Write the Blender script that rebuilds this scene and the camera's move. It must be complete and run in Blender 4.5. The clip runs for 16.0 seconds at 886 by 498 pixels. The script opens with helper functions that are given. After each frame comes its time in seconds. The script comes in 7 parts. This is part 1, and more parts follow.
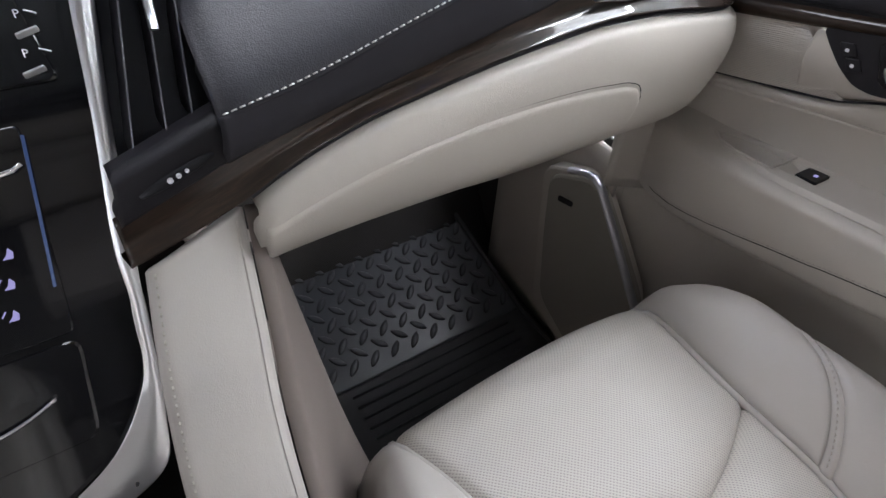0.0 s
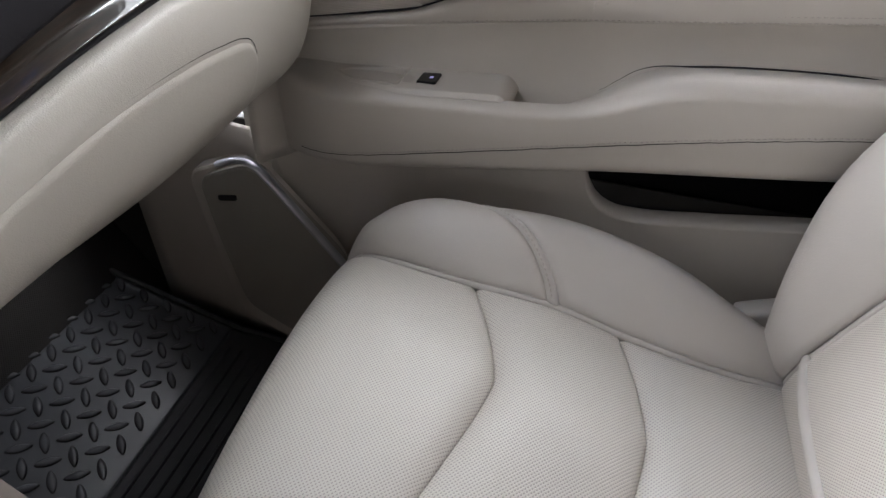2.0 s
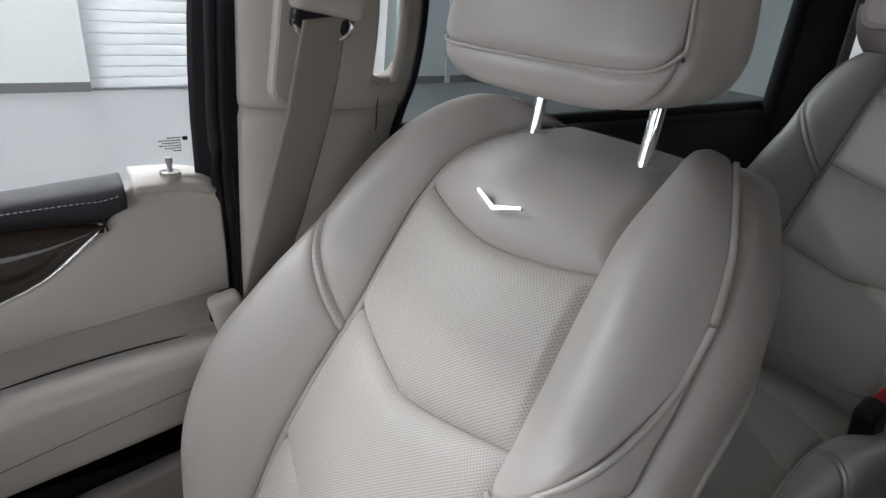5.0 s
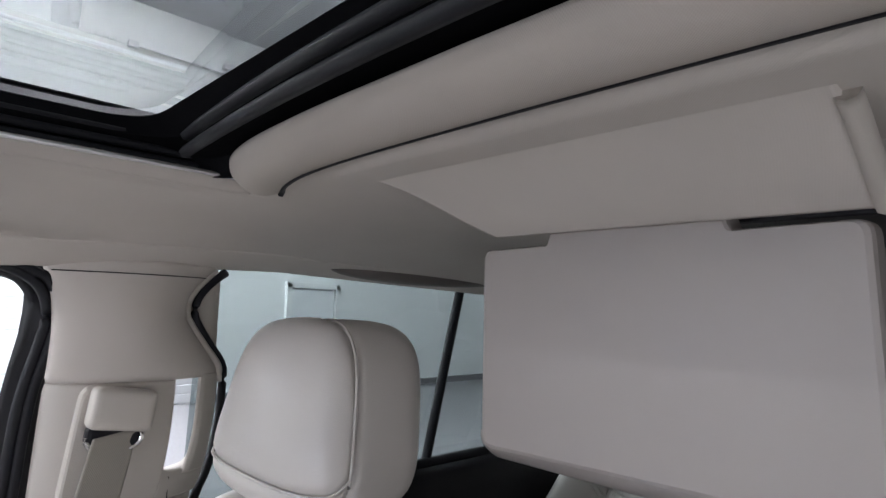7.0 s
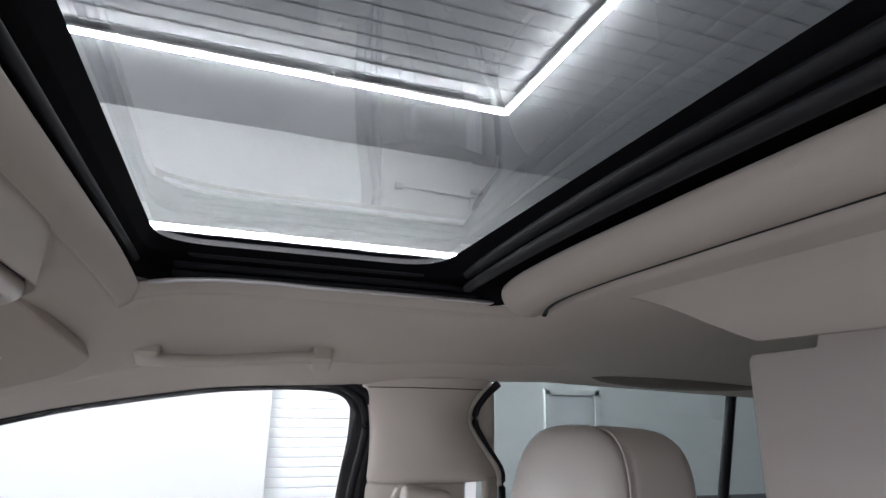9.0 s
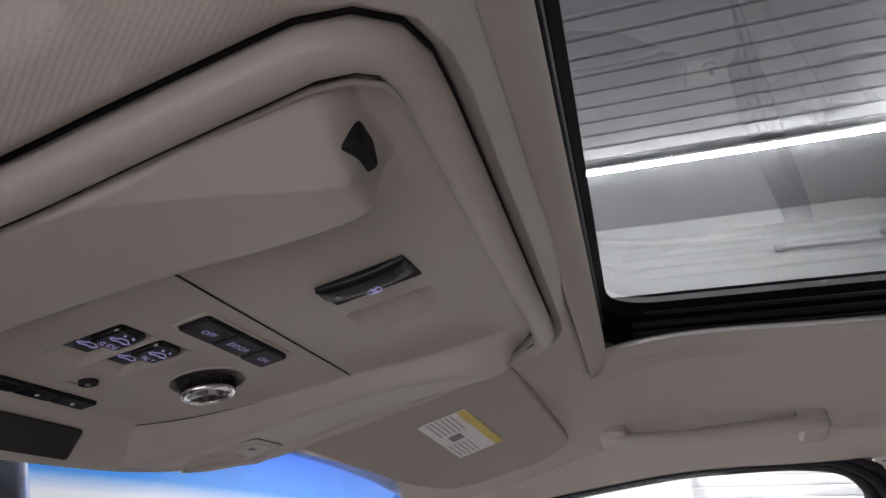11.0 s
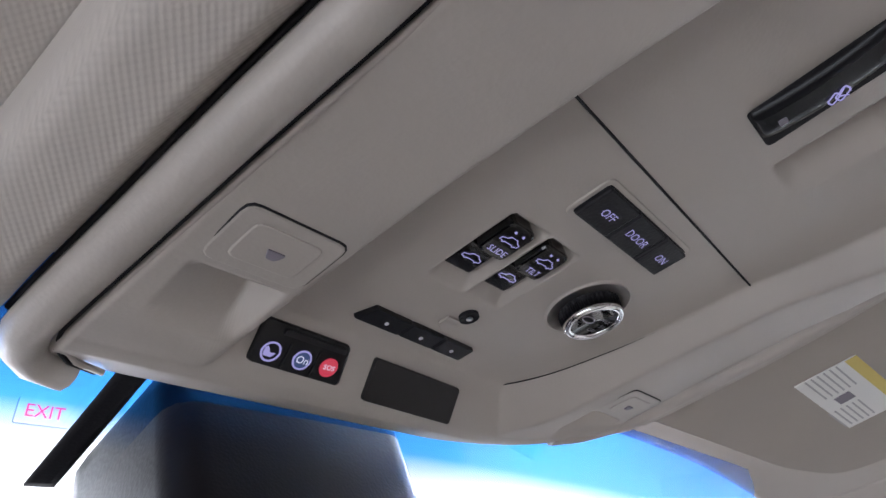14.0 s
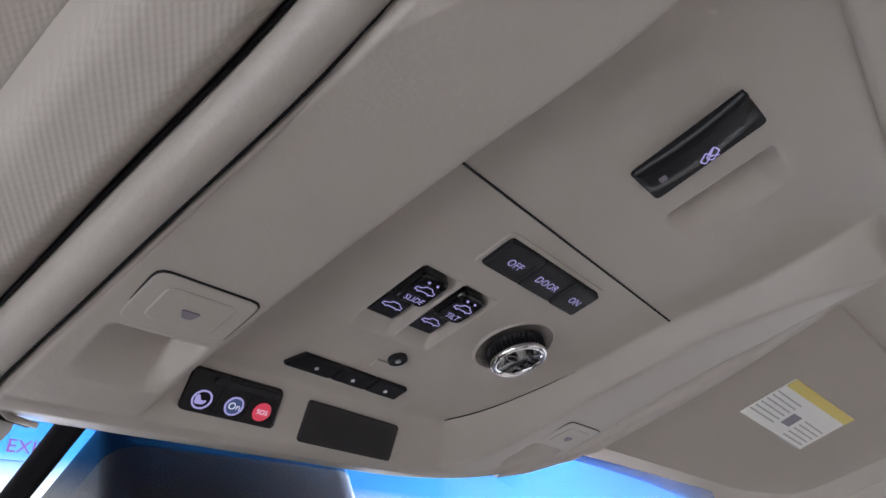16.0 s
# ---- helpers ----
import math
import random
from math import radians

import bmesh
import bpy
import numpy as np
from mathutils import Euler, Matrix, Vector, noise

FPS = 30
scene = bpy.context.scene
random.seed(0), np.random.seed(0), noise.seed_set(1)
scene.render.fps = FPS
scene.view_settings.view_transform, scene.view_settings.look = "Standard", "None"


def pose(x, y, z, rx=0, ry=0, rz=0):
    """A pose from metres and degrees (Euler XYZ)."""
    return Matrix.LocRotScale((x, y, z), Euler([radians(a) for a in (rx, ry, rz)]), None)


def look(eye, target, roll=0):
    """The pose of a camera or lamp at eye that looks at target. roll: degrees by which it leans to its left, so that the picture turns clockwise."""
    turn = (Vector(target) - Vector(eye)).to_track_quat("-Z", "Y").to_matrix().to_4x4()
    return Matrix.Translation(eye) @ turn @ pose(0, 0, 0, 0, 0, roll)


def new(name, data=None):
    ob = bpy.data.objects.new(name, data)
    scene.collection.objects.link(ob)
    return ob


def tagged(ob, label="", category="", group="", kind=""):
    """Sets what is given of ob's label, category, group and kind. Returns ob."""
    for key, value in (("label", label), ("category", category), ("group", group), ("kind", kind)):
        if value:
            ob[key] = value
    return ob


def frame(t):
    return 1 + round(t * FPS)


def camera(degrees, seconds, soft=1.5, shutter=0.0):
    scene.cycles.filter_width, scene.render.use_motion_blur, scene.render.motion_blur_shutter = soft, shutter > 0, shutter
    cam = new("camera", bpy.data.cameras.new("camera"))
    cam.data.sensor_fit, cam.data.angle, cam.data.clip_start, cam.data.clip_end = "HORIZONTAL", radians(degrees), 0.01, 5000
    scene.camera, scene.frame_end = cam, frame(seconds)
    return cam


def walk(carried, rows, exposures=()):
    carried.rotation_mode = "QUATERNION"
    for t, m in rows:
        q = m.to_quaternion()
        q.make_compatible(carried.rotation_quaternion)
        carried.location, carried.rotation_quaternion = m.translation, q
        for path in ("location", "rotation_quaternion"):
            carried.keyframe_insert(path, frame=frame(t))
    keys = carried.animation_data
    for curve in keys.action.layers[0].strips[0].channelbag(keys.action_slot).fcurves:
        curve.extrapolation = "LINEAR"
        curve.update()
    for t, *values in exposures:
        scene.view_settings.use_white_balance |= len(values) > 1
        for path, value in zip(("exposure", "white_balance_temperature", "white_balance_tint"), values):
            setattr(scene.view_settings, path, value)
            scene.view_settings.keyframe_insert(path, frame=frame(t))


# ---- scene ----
cam = camera(73.4, 16.0, soft=1.5)
PATH = [
    (0, (0.065, 0.247, 0.947), (0.949, 1.449, -0.386), 4.2),
    (0.5, (0.085, 0.268, 0.958), (1.204, 1.374, -0.277), 4.2),
    (1, (0.08, 0.283, 0.949), (1.368, 1.224, -0.257), 3.9),
    (1.5, (0.057, 0.297, 0.924), (1.529, 0.955, -0.261), 3.7),
    (2, (0.053, 0.275, 0.901), (1.542, 0.632, -0.386), 2.9),
    (2.5, (0.036, 0.239, 0.93), (1.5, 0.343, -0.429), 3.5),
    (3, (0.053, 0.178, 0.973), (1.517, 0.052, -0.384), 4.3),
    (3.5, (0.057, 0.147, 1.013), (1.499, -0.19, -0.331), 4.5),
    (4, (0.05, 0.119, 1.045), (1.47, -0.402, -0.264), 4.5),
    (4.5, (0.043, 0.115, 1.086), (1.471, -0.676, -0.07), 4.9),
    (5, (0.006, 0.089, 1.096), (1.51, -0.966, 0.306), 4.2),
    (5.2, (-0.01, 0.08, 1.108), (1.473, -1.056, 0.392), 4.2),
    (7.3, (-0.259, 0.057, 1.251), (1.18, -1.301, 1.541), 2.0),
    (7.7, (-0.291, 0.076, 1.247), (1.16, -1.251, 1.612), 1.7),
    (8.2, (-0.292, 0.097, 1.248), (1.323, -1.002, 1.678), 1.4),
    (10.3, (-0.301, 0.156, 1.232), (1.566, 0.259, 1.942), -0.4),
    (11, (-0.226, 0.201, 1.211), (1.517, 0.725, 2.04), -0.4),
    (11.5, (-0.1977, 0.241, 1.1971), (1.3518, 0.9793, 2.012), -0.83),
    (12, (-0.1955, 0.2823, 1.1939), (1.248, 1.2042, 2.0165), -0.89),
    (12.5, (-0.1913, 0.2947, 1.1907), (1.162, 1.3217, 2.0414), -0.99),
    (13, (-0.186, 0.2984, 1.1897), (1.1254, 1.3637, 2.0588), -1.4),
    (13.5, (-0.1852, 0.2996, 1.1852), (1.1068, 1.3748, 2.071), -1.87),
    (14, (-0.1887, 0.2997, 1.1811), (1.096, 1.3746, 2.0779), -2.27),
    (14.5, (-0.183, 0.286, 1.177), (1.174, 1.402, 2.134), -3.1),
    (15, (-0.1847, 0.2745, 1.186), (1.1033, 1.3286, 2.1025), -3.29),
    (15.5, (-0.1846, 0.2664, 1.1862), (1.1001, 1.2999, 2.1303), -3.73),
    (16, (-0.1848, 0.2688, 1.1818), (1.0981, 1.2928, 2.1387), -4.1),
]
walk(cam, [(t, look(eye, target, roll)) for t, eye, target, roll in PATH],
     exposures=[(0, 0.18, 6300, 12), (1, 0.18, 6350, 12), (2.5, -0.14, 6450, 11), (3.5, -0.55, 6450, 11), (4.2, -0.72, 6400, 11), (5.2, -0.74, 6400, 11), (7.3, 0.12, 6250, 13), (8.2, -0.02, 6250, 13),
                (10.3, -0.58, 6700, 18), (11.2, -0.38, 6650, 18), (12, 0.0, 6500, 17), (13, 0.15, 6150, 14), (16, 0.25, 6300, 14)])

# ---- world and large lights ----
world = bpy.data.worlds.new("world")
world.use_nodes = True
scene.world = world
world.node_tree.nodes["Background"].inputs[0].default_value = (0.9, 0.95, 1.0, 1)
world.node_tree.nodes["Background"].inputs[1].default_value = 0.1
scene.view_settings.exposure = 0.0


def area_lamp(name, eye, target, width, height, power, colour=(0.975, 0.985, 1.03)):
    lamp = bpy.data.lights.new(name, "AREA")
    lamp.shape, lamp.size, lamp.size_y, lamp.energy, lamp.color = "RECTANGLE", width, height, power, colour
    ob = new(name, lamp)
    ob.matrix_world = look(eye, target)
    return tagged(ob, "unseen fill lamp added outside a car window", "light", kind="structure")


# added fill lamps outside the car, standing in for light from the hall
area_lamp("windscreen_fill", (0.1, 1.28, 1.1), (0.1, 0.2, 1.15), 1.2, 0.4, 12)
area_lamp("windscreen_overhead_fill", (0.35, 1.02, 1.75), (0.3, 0.3, 0.5), 1.1, 0.5, 10)
area_lamp("driver_window_fill", (-0.95, 0.3, 0.98), (-0.5, 0.32, 1.5), 0.9, 0.35, 3.5)
area_lamp("passenger_window_fill", (1.15, 0.25, 1.5), (0.35, 0.15, 0.55), 0.9, 0.4, 12)


# ---- materials ----
class Mat:
    """A node material with a Principled shader and short ways to add nodes."""

    def __init__(self, name, colour=(0.5, 0.5, 0.5), rough=0.5, metal=0.0, coat=0.0, spec=0.5):
        self.m = bpy.data.materials.new(name)
        self.m.use_nodes = True
        self.t = self.m.node_tree
        self.p = self.t.nodes["Principled BSDF"]
        self.put("Base Color", (*colour, 1))
        self.put("Roughness", rough)
        self.put("Metallic", metal)
        self.put("Coat Weight", coat)
        self.put("Coat Roughness", 0.03)
        self.put("Specular IOR Level", spec)

    def put(self, name, value):
        self.p.inputs[name].default_value = value

    def node(self, kind, **values):
        n = self.t.nodes.new(kind)
        for key, value in values.items():
            n.inputs[key.replace("_", " ")].default_value = value
        return n

    def link(self, a, b):
        self.t.links.new(a, b)

    def coords(self, uv=True, scale=(1, 1, 1)):
        c = self.t.nodes.new("ShaderNodeTexCoord")
        mp = self.t.nodes.new("ShaderNodeMapping")
        mp.inputs["Scale"].default_value = scale
        self.link(c.outputs["UV" if uv else "Object"], mp.inputs["Vector"])
        return mp.outputs["Vector"]

    def ramp(self, fac, stops):
        r = self.t.nodes.new("ShaderNodeValToRGB")
        while len(r.color_ramp.elements) < len(stops):
            r.color_ramp.elements.new(0.5)
        for e, (pos, col) in zip(r.color_ramp.elements, stops):
            e.position, e.color = pos, (*col, 1)
        self.link(fac, r.inputs["Fac"])
        return r.outputs["Color"]

    def noise(self, vec, scale, detail=3.0, rough=0.55):
        n = self.node("ShaderNodeTexNoise", Scale=scale, Detail=detail, Roughness=rough)
        self.link(vec, n.inputs["Vector"])
        return n.outputs["Fac"]

    def math(self, op, a, b=None):
        n = self.t.nodes.new("ShaderNodeMath")
        n.operation = op
        for i, v in enumerate((a, b)):
            if v is None:
                continue
            if isinstance(v, (int, float)):
                n.inputs[i].default_value = v
            else:
                self.link(v, n.inputs[i])
        return n.outputs[0]

    def mix(self, fac, a, b):
        n = self.t.nodes.new("ShaderNodeMix")
        n.data_type = "RGBA"
        for i, v in ((6, a), (7, b)):
            if isinstance(v, tuple):
                n.inputs[i].default_value = (*v, 1)
            else:
                self.link(v, n.inputs[i])
        if isinstance(fac, float):
            n.inputs[0].default_value = fac
        else:
            self.link(fac, n.inputs[0])
        return n.outputs[2]

    def bump(self, height, strength=0.2, distance=0.001, after=None):
        n = self.node("ShaderNodeBump", Strength=strength, Distance=distance)
        self.link(height, n.inputs["Height"])
        if after is not None:
            self.link(after, n.inputs["Normal"])
        self.link(n.outputs["Normal"], self.p.inputs["Normal"])
        return n.outputs["Normal"]


def leather(name, colour, rough=0.38, perforated=False, grain=0.25):
    """Fine-grained hide with faint soiling; perforated: slanting rows of small slits, 3.5 mm apart."""
    k = Mat(name, colour, rough)
    v = k.coords()
    soil = k.noise(v, 7.0, 4.0)
    dark = tuple(c * 0.86 for c in colour)
    base = k.mix(k.math("MULTIPLY", soil, 0.6), colour, dark)
    cells = k.node("ShaderNodeTexVoronoi", Scale=900.0)
    k.link(v, cells.inputs["Vector"])
    wrinkle = k.noise(v, 160.0, 3.0)
    height = k.math("ADD", k.math("MULTIPLY", cells.outputs["Distance"], 0.6), wrinkle)
    normal = k.bump(height, grain, 0.0006)
    if perforated:
        sep = k.t.nodes.new("ShaderNodeSeparateXYZ")
        k.link(v, sep.inputs[0])
        step = 2 * math.pi / 0.0026 / math.sqrt(2)
        a = k.math("COSINE", k.math("MULTIPLY", k.math("ADD", sep.outputs["X"], sep.outputs["Y"]), step))
        b = k.math("COSINE", k.math("MULTIPLY", k.math("SUBTRACT", sep.outputs["X"], sep.outputs["Y"]), step * 0.9))
        pits = k.math("MULTIPLY", k.math("ADD", k.math("MULTIPLY", a, 0.5), 0.5), k.math("ADD", k.math("MULTIPLY", b, 0.25), 0.75))
        hole = k.math("MULTIPLY", k.math("SUBTRACT", pits, 0.5), 3.0)
        hole = k.math("MAXIMUM", k.math("MINIMUM", hole, 1.0), 0.0)
        base = k.mix(k.math("MULTIPLY", hole, 0.62), base, tuple(c * 0.3 for c in colour))
        k.bump(k.math("SUBTRACT", 1.0, pits), 0.3, 0.0008, normal)
    k.link(base, k.p.inputs["Base Color"])
    k.link(k.math("ADD", k.math("MULTIPLY", soil, 0.12), rough - 0.06), k.p.inputs["Roughness"])
    return k.m


def moulded(name, colour, rough=0.5, grain=0.15, scale=700.0):
    """Grained moulded plastic or rubber."""
    k = Mat(name, colour, rough)
    v = k.coords()
    cells = k.node("ShaderNodeTexVoronoi", Scale=scale)
    k.link(v, cells.inputs["Vector"])
    big = k.noise(v, 9.0, 3.0)
    k.link(k.mix(k.math("MULTIPLY", big, 0.5), colour, tuple(c * 0.85 for c in colour)), k.p.inputs["Base Color"])
    k.bump(cells.outputs["Distance"], grain, 0.0006)
    k.link(k.math("ADD", k.math("MULTIPLY", big, 0.14), rough - 0.07), k.p.inputs["Roughness"])
    return k.m


def woven(name, colour, pitch=0.0022, depth=0.5):
    """Knitted or woven cloth with rows of small loops."""
    k = Mat(name, colour, 0.9, spec=0.2)
    v = k.coords()
    sep = k.t.nodes.new("ShaderNodeSeparateXYZ")
    k.link(v, sep.inputs[0])
    step = 2 * math.pi / pitch
    a = k.math("SINE", k.math("MULTIPLY", sep.outputs["X"], step))
    b = k.math("SINE", k.math("MULTIPLY", sep.outputs["Y"], step * 0.8))
    h = k.math("ADD", k.math("MULTIPLY", k.math("MULTIPLY", a, b), 0.5), 0.5)
    soft = k.noise(v, 14.0, 4.0)
    base = k.mix(k.math("MULTIPLY", h, 0.18), colour, tuple(c * 0.7 for c in colour))
    base = k.mix(k.math("MULTIPLY", soft, 0.35), base, tuple(c * 0.75 for c in colour))
    k.link(base, k.p.inputs["Base Color"])
    k.bump(h, depth, 0.0008)
    return k.m


def wood_veneer(name):
    k = Mat(name, (0.1, 0.06, 0.04), 0.45, coat=1.0, spec=0.15)
    k.put("Coat Roughness", 0.05)
    v = k.coords(scale=(1.0, 9.0, 1.0))
    grain = k.noise(v, 22.0, 8.0, 0.7)
    fine = k.noise(k.coords(scale=(2.0, 60.0, 1.0)), 40.0, 6.0, 0.7)
    f = k.math("ADD", k.math("MULTIPLY", grain, 0.7), k.math("MULTIPLY", fine, 0.3))
    k.link(k.ramp(f, [(0.3, (0.009, 0.006, 0.0045)), (0.5, (0.022, 0.0135, 0.0095)), (0.72, (0.052, 0.032, 0.021))]), k.p.inputs["Base Color"])
    return k.m


def plain(name, colour, rough=0.4, metal=0.0, coat=0.0, spec=0.5, speck=0.12):
    """A smooth surface with faint smudges in its gloss."""
    k = Mat(name, colour, rough, metal, coat, spec)
    s = k.noise(k.coords(False), 35.0, 4.0)
    k.link(k.math("ADD", k.math("MULTIPLY", s, speck), max(rough - speck / 2, 0.02)), k.p.inputs["Roughness"])
    return k.m


def glowing(name, colour, strength):
    k = Mat(name, (0, 0, 0), 0.5)
    k.put("Emission Color", (*colour, 1))
    k.put("Emission Strength", strength)
    return k.m


def clear_glass(name, tint=(1, 1, 1), gloss=0.06):
    m = bpy.data.materials.new(name)
    m.use_nodes = True
    t = m.node_tree
    t.nodes.clear()
    out, mix = t.nodes.new("ShaderNodeOutputMaterial"), t.nodes.new("ShaderNodeMixShader")
    tr, gl, fr = t.nodes.new("ShaderNodeBsdfTransparent"), t.nodes.new("ShaderNodeBsdfGlossy"), t.nodes.new("ShaderNodeFresnel")
    tr.inputs["Color"].default_value = (*tint, 1)
    gl.inputs["Roughness"].default_value = 0.01
    fr.inputs["IOR"].default_value = 1.0 + gloss * 7
    t.links.new(fr.outputs[0], mix.inputs[0])
    t.links.new(tr.outputs[0], mix.inputs[1])
    t.links.new(gl.outputs[0], mix.inputs[2])
    t.links.new(mix.outputs[0], out.inputs[0])
    return m


BEIGE = (0.502, 0.47, 0.44)
M_LEATHER = leather("beige_leather", BEIGE)
M_PERF = leather("perforated_beige_leather", (0.585, 0.545, 0.5), perforated=True)
M_TRIM = leather("beige_trim_hide", (0.497, 0.459, 0.415), 0.46, grain=0.35)
M_PLASTIC = moulded("beige_plastic", (0.475, 0.437, 0.393), 0.5)
M_ROOFPLASTIC = moulded("roof_console_plastic", (0.462, 0.42, 0.382), 0.42, 0.08)
M_CLOTH = woven("headliner_cloth", (0.545, 0.50, 0.458), 0.0019, 0.15)
M_VISOR = woven("visor_cloth", (0.475, 0.43, 0.385), 0.0016, 0.25)
M_BELT = woven("belt_webbing", (0.33, 0.305, 0.27), 0.0024, 0.25)
M_WOOD = wood_veneer("dark_wood_veneer")
M_DASH = leather("charcoal_dash_leather", (0.036, 0.035, 0.041), 0.62, grain=0.6)
M_SUEDE = moulded("black_suede", (0.026, 0.024, 0.029), 0.95, 0.4, 1500.0)
M_BLACK = moulded("black_plastic", (0.014, 0.013, 0.016), 0.45)
M_SEAL = moulded("black_rubber_seal", (0.012, 0.012, 0.015), 0.6, 0.1)
M_MATTBLACK = moulded("matt_black", (0.006, 0.006, 0.007), 1.0, 0.1)
M_MATTBLACK.node_tree.nodes["Principled BSDF"].inputs["Specular IOR Level"].default_value = 0.03
# pale and dark copies of one black rubber: sheen and shade as colour
M_RUBBER = moulded("sheen_pale_rubber", (0.043, 0.045, 0.052), 0.34, 0.05)
M_TREAD = moulded("shade_dark_rubber", (0.014, 0.014, 0.017), 0.55, 0.1)
M_GLOSS = plain("piano_black", (0.006, 0.006, 0.007), 0.06, coat=0.35, speck=0.03)
M_SATIN = plain("satin_black", (0.01, 0.01, 0.012), 0.26)
M_CHROME = plain("satin_chrome", (0.78, 0.78, 0.80), 0.3, 1.0)
M_BRIGHT = plain("bright_chrome", (0.9, 0.9, 0.92), 0.07, 1.0, speck=0.05)
M_ALU = plain("grey_aluminium", (0.42, 0.42, 0.46), 0.35, 1.0)
M_CARPET = woven("dark_carpet", (0.03, 0.028, 0.027), 0.004, 0.8)
M_CARPET_BEIGE = woven("beige_carpet", (0.19, 0.16, 0.145), 0.004, 0.5)
M_STITCH = plain("light_thread", (0.62, 0.60, 0.58), 0.7)
M_STITCH_BEIGE = plain("beige_thread", (0.40, 0.37, 0.33), 0.7)
M_MARK = glowing("lit_white_legend", (0.50, 0.46, 0.9), 0.55)
M_PRINT = plain("white_print", (0.75, 0.74, 0.78), 0.6)
M_GREYPRINT = plain("grey_print", (0.22, 0.2, 0.24), 0.6)
M_BLUELIT = glowing("blue_glow", (0.10, 0.17, 0.42), 0.28)
M_REDLIT = glowing("lit_red_button", (0.8, 0.06, 0.11), 0.55)
M_WHITELIT = glowing("lit_white_text", (0.85, 0.85, 1.0), 0.8)
M_GLASS = clear_glass("window_glass", (0.93, 0.96, 0.95))
M_ROOFGLASS = clear_glass("sunroof_glass", (0.21, 0.22, 0.22), 0.075)
M_TINT = clear_glass("privacy_glass", (0.34, 0.385, 0.385))
M_DARKTINT = clear_glass("light_cutting_glass", (0.06, 0.065, 0.065))
for dull in (M_SEAL, M_DASH, M_SUEDE, M_BLACK, M_SATIN):
    dull.node_tree.nodes["Principled BSDF"].inputs["Specular IOR Level"].default_value = 0.22
M_LABELPRINT = plain("pale_grey_print", (0.47, 0.46, 0.47), 0.6)
M_PAPER = plain("white_label_paper", (0.84, 0.83, 0.81), 0.6)
M_YELLOW = plain("yellow_label_bar", (0.72, 0.58, 0.16), 0.6)


# ---- mesh helpers ----
def spl(*knots):
    """A smooth curve through knots (t, v) or (t, v, v, ...)."""
    kn = np.array(knots, float)
    t, v = kn[:, 0], kn[:, 1:]
    d = np.diff(v, axis=0) / np.diff(t)[:, None]
    m = np.vstack([d[:1], (d[1:] + d[:-1]) / 2, d[-1:]])
    flat = np.sign(d[1:]) * np.sign(d[:-1]) <= 0
    m[1:-1][flat] = 0

    def f(x):
        x = np.clip(np.asarray(x, float), t[0], t[-1])
        i = np.clip(np.searchsorted(t, x, side="right") - 1, 0, len(t) - 2)
        h = (t[i + 1] - t[i])[..., None]
        s = ((x - t[i]) / (t[i + 1] - t[i]))[..., None]
        r = (2 * s**3 - 3 * s**2 + 1) * v[i] + (s**3 - 2 * s**2 + s) * h * m[i] + (3 * s**2 - 2 * s**3) * v[i + 1] + (s**3 - s**2) * h * m[i + 1]
        return r[..., 0] if v.shape[1] == 1 else r

    return f


def group(name, label="", category="", kind="", group_name=""):
    """A thing: an Empty that carries its parts."""
    return tagged(new(name), label, category, group_name, kind)


def finish(name, verts, faces, mat, parent=None, label="", uv=None, smooth=True):
    me = bpy.data.meshes.new(name)
    me.from_pydata([tuple(map(float, v)) for v in verts], [], [tuple(map(int, f)) for f in faces])
    me.materials.append(mat)
    if smooth:
        me.polygons.foreach_set("use_smooth", [True] * len(me.polygons))
    layer = me.uv_layers.new(name="UVMap")
    idx = np.zeros(len(me.loops), int)
    me.loops.foreach_get("vertex_index", idx)
    if uv is None:
        p = np.array(verts, float)
        uv = np.stack([p[:, 0] + p[:, 1] * 0.7, p[:, 2] + p[:, 1] * 0.7], 1)
    layer.data.foreach_set("uv", np.asarray(uv, float)[idx].ravel())
    ob = new(name, me)
    if parent is not None:
        ob.parent = parent
    if label:
        tagged(ob, label)
    return ob


def grid(P, wrap=False):
    n, m = P.shape[:2]
    faces = []
    for i in range(n - 1):
        for j in range(m - 1 if not wrap else m):
            k = (j + 1) % m
            faces.append((i * m + j, (i + 1) * m + j, (i + 1) * m + k, i * m + k))
    return P.reshape(-1, 3), faces


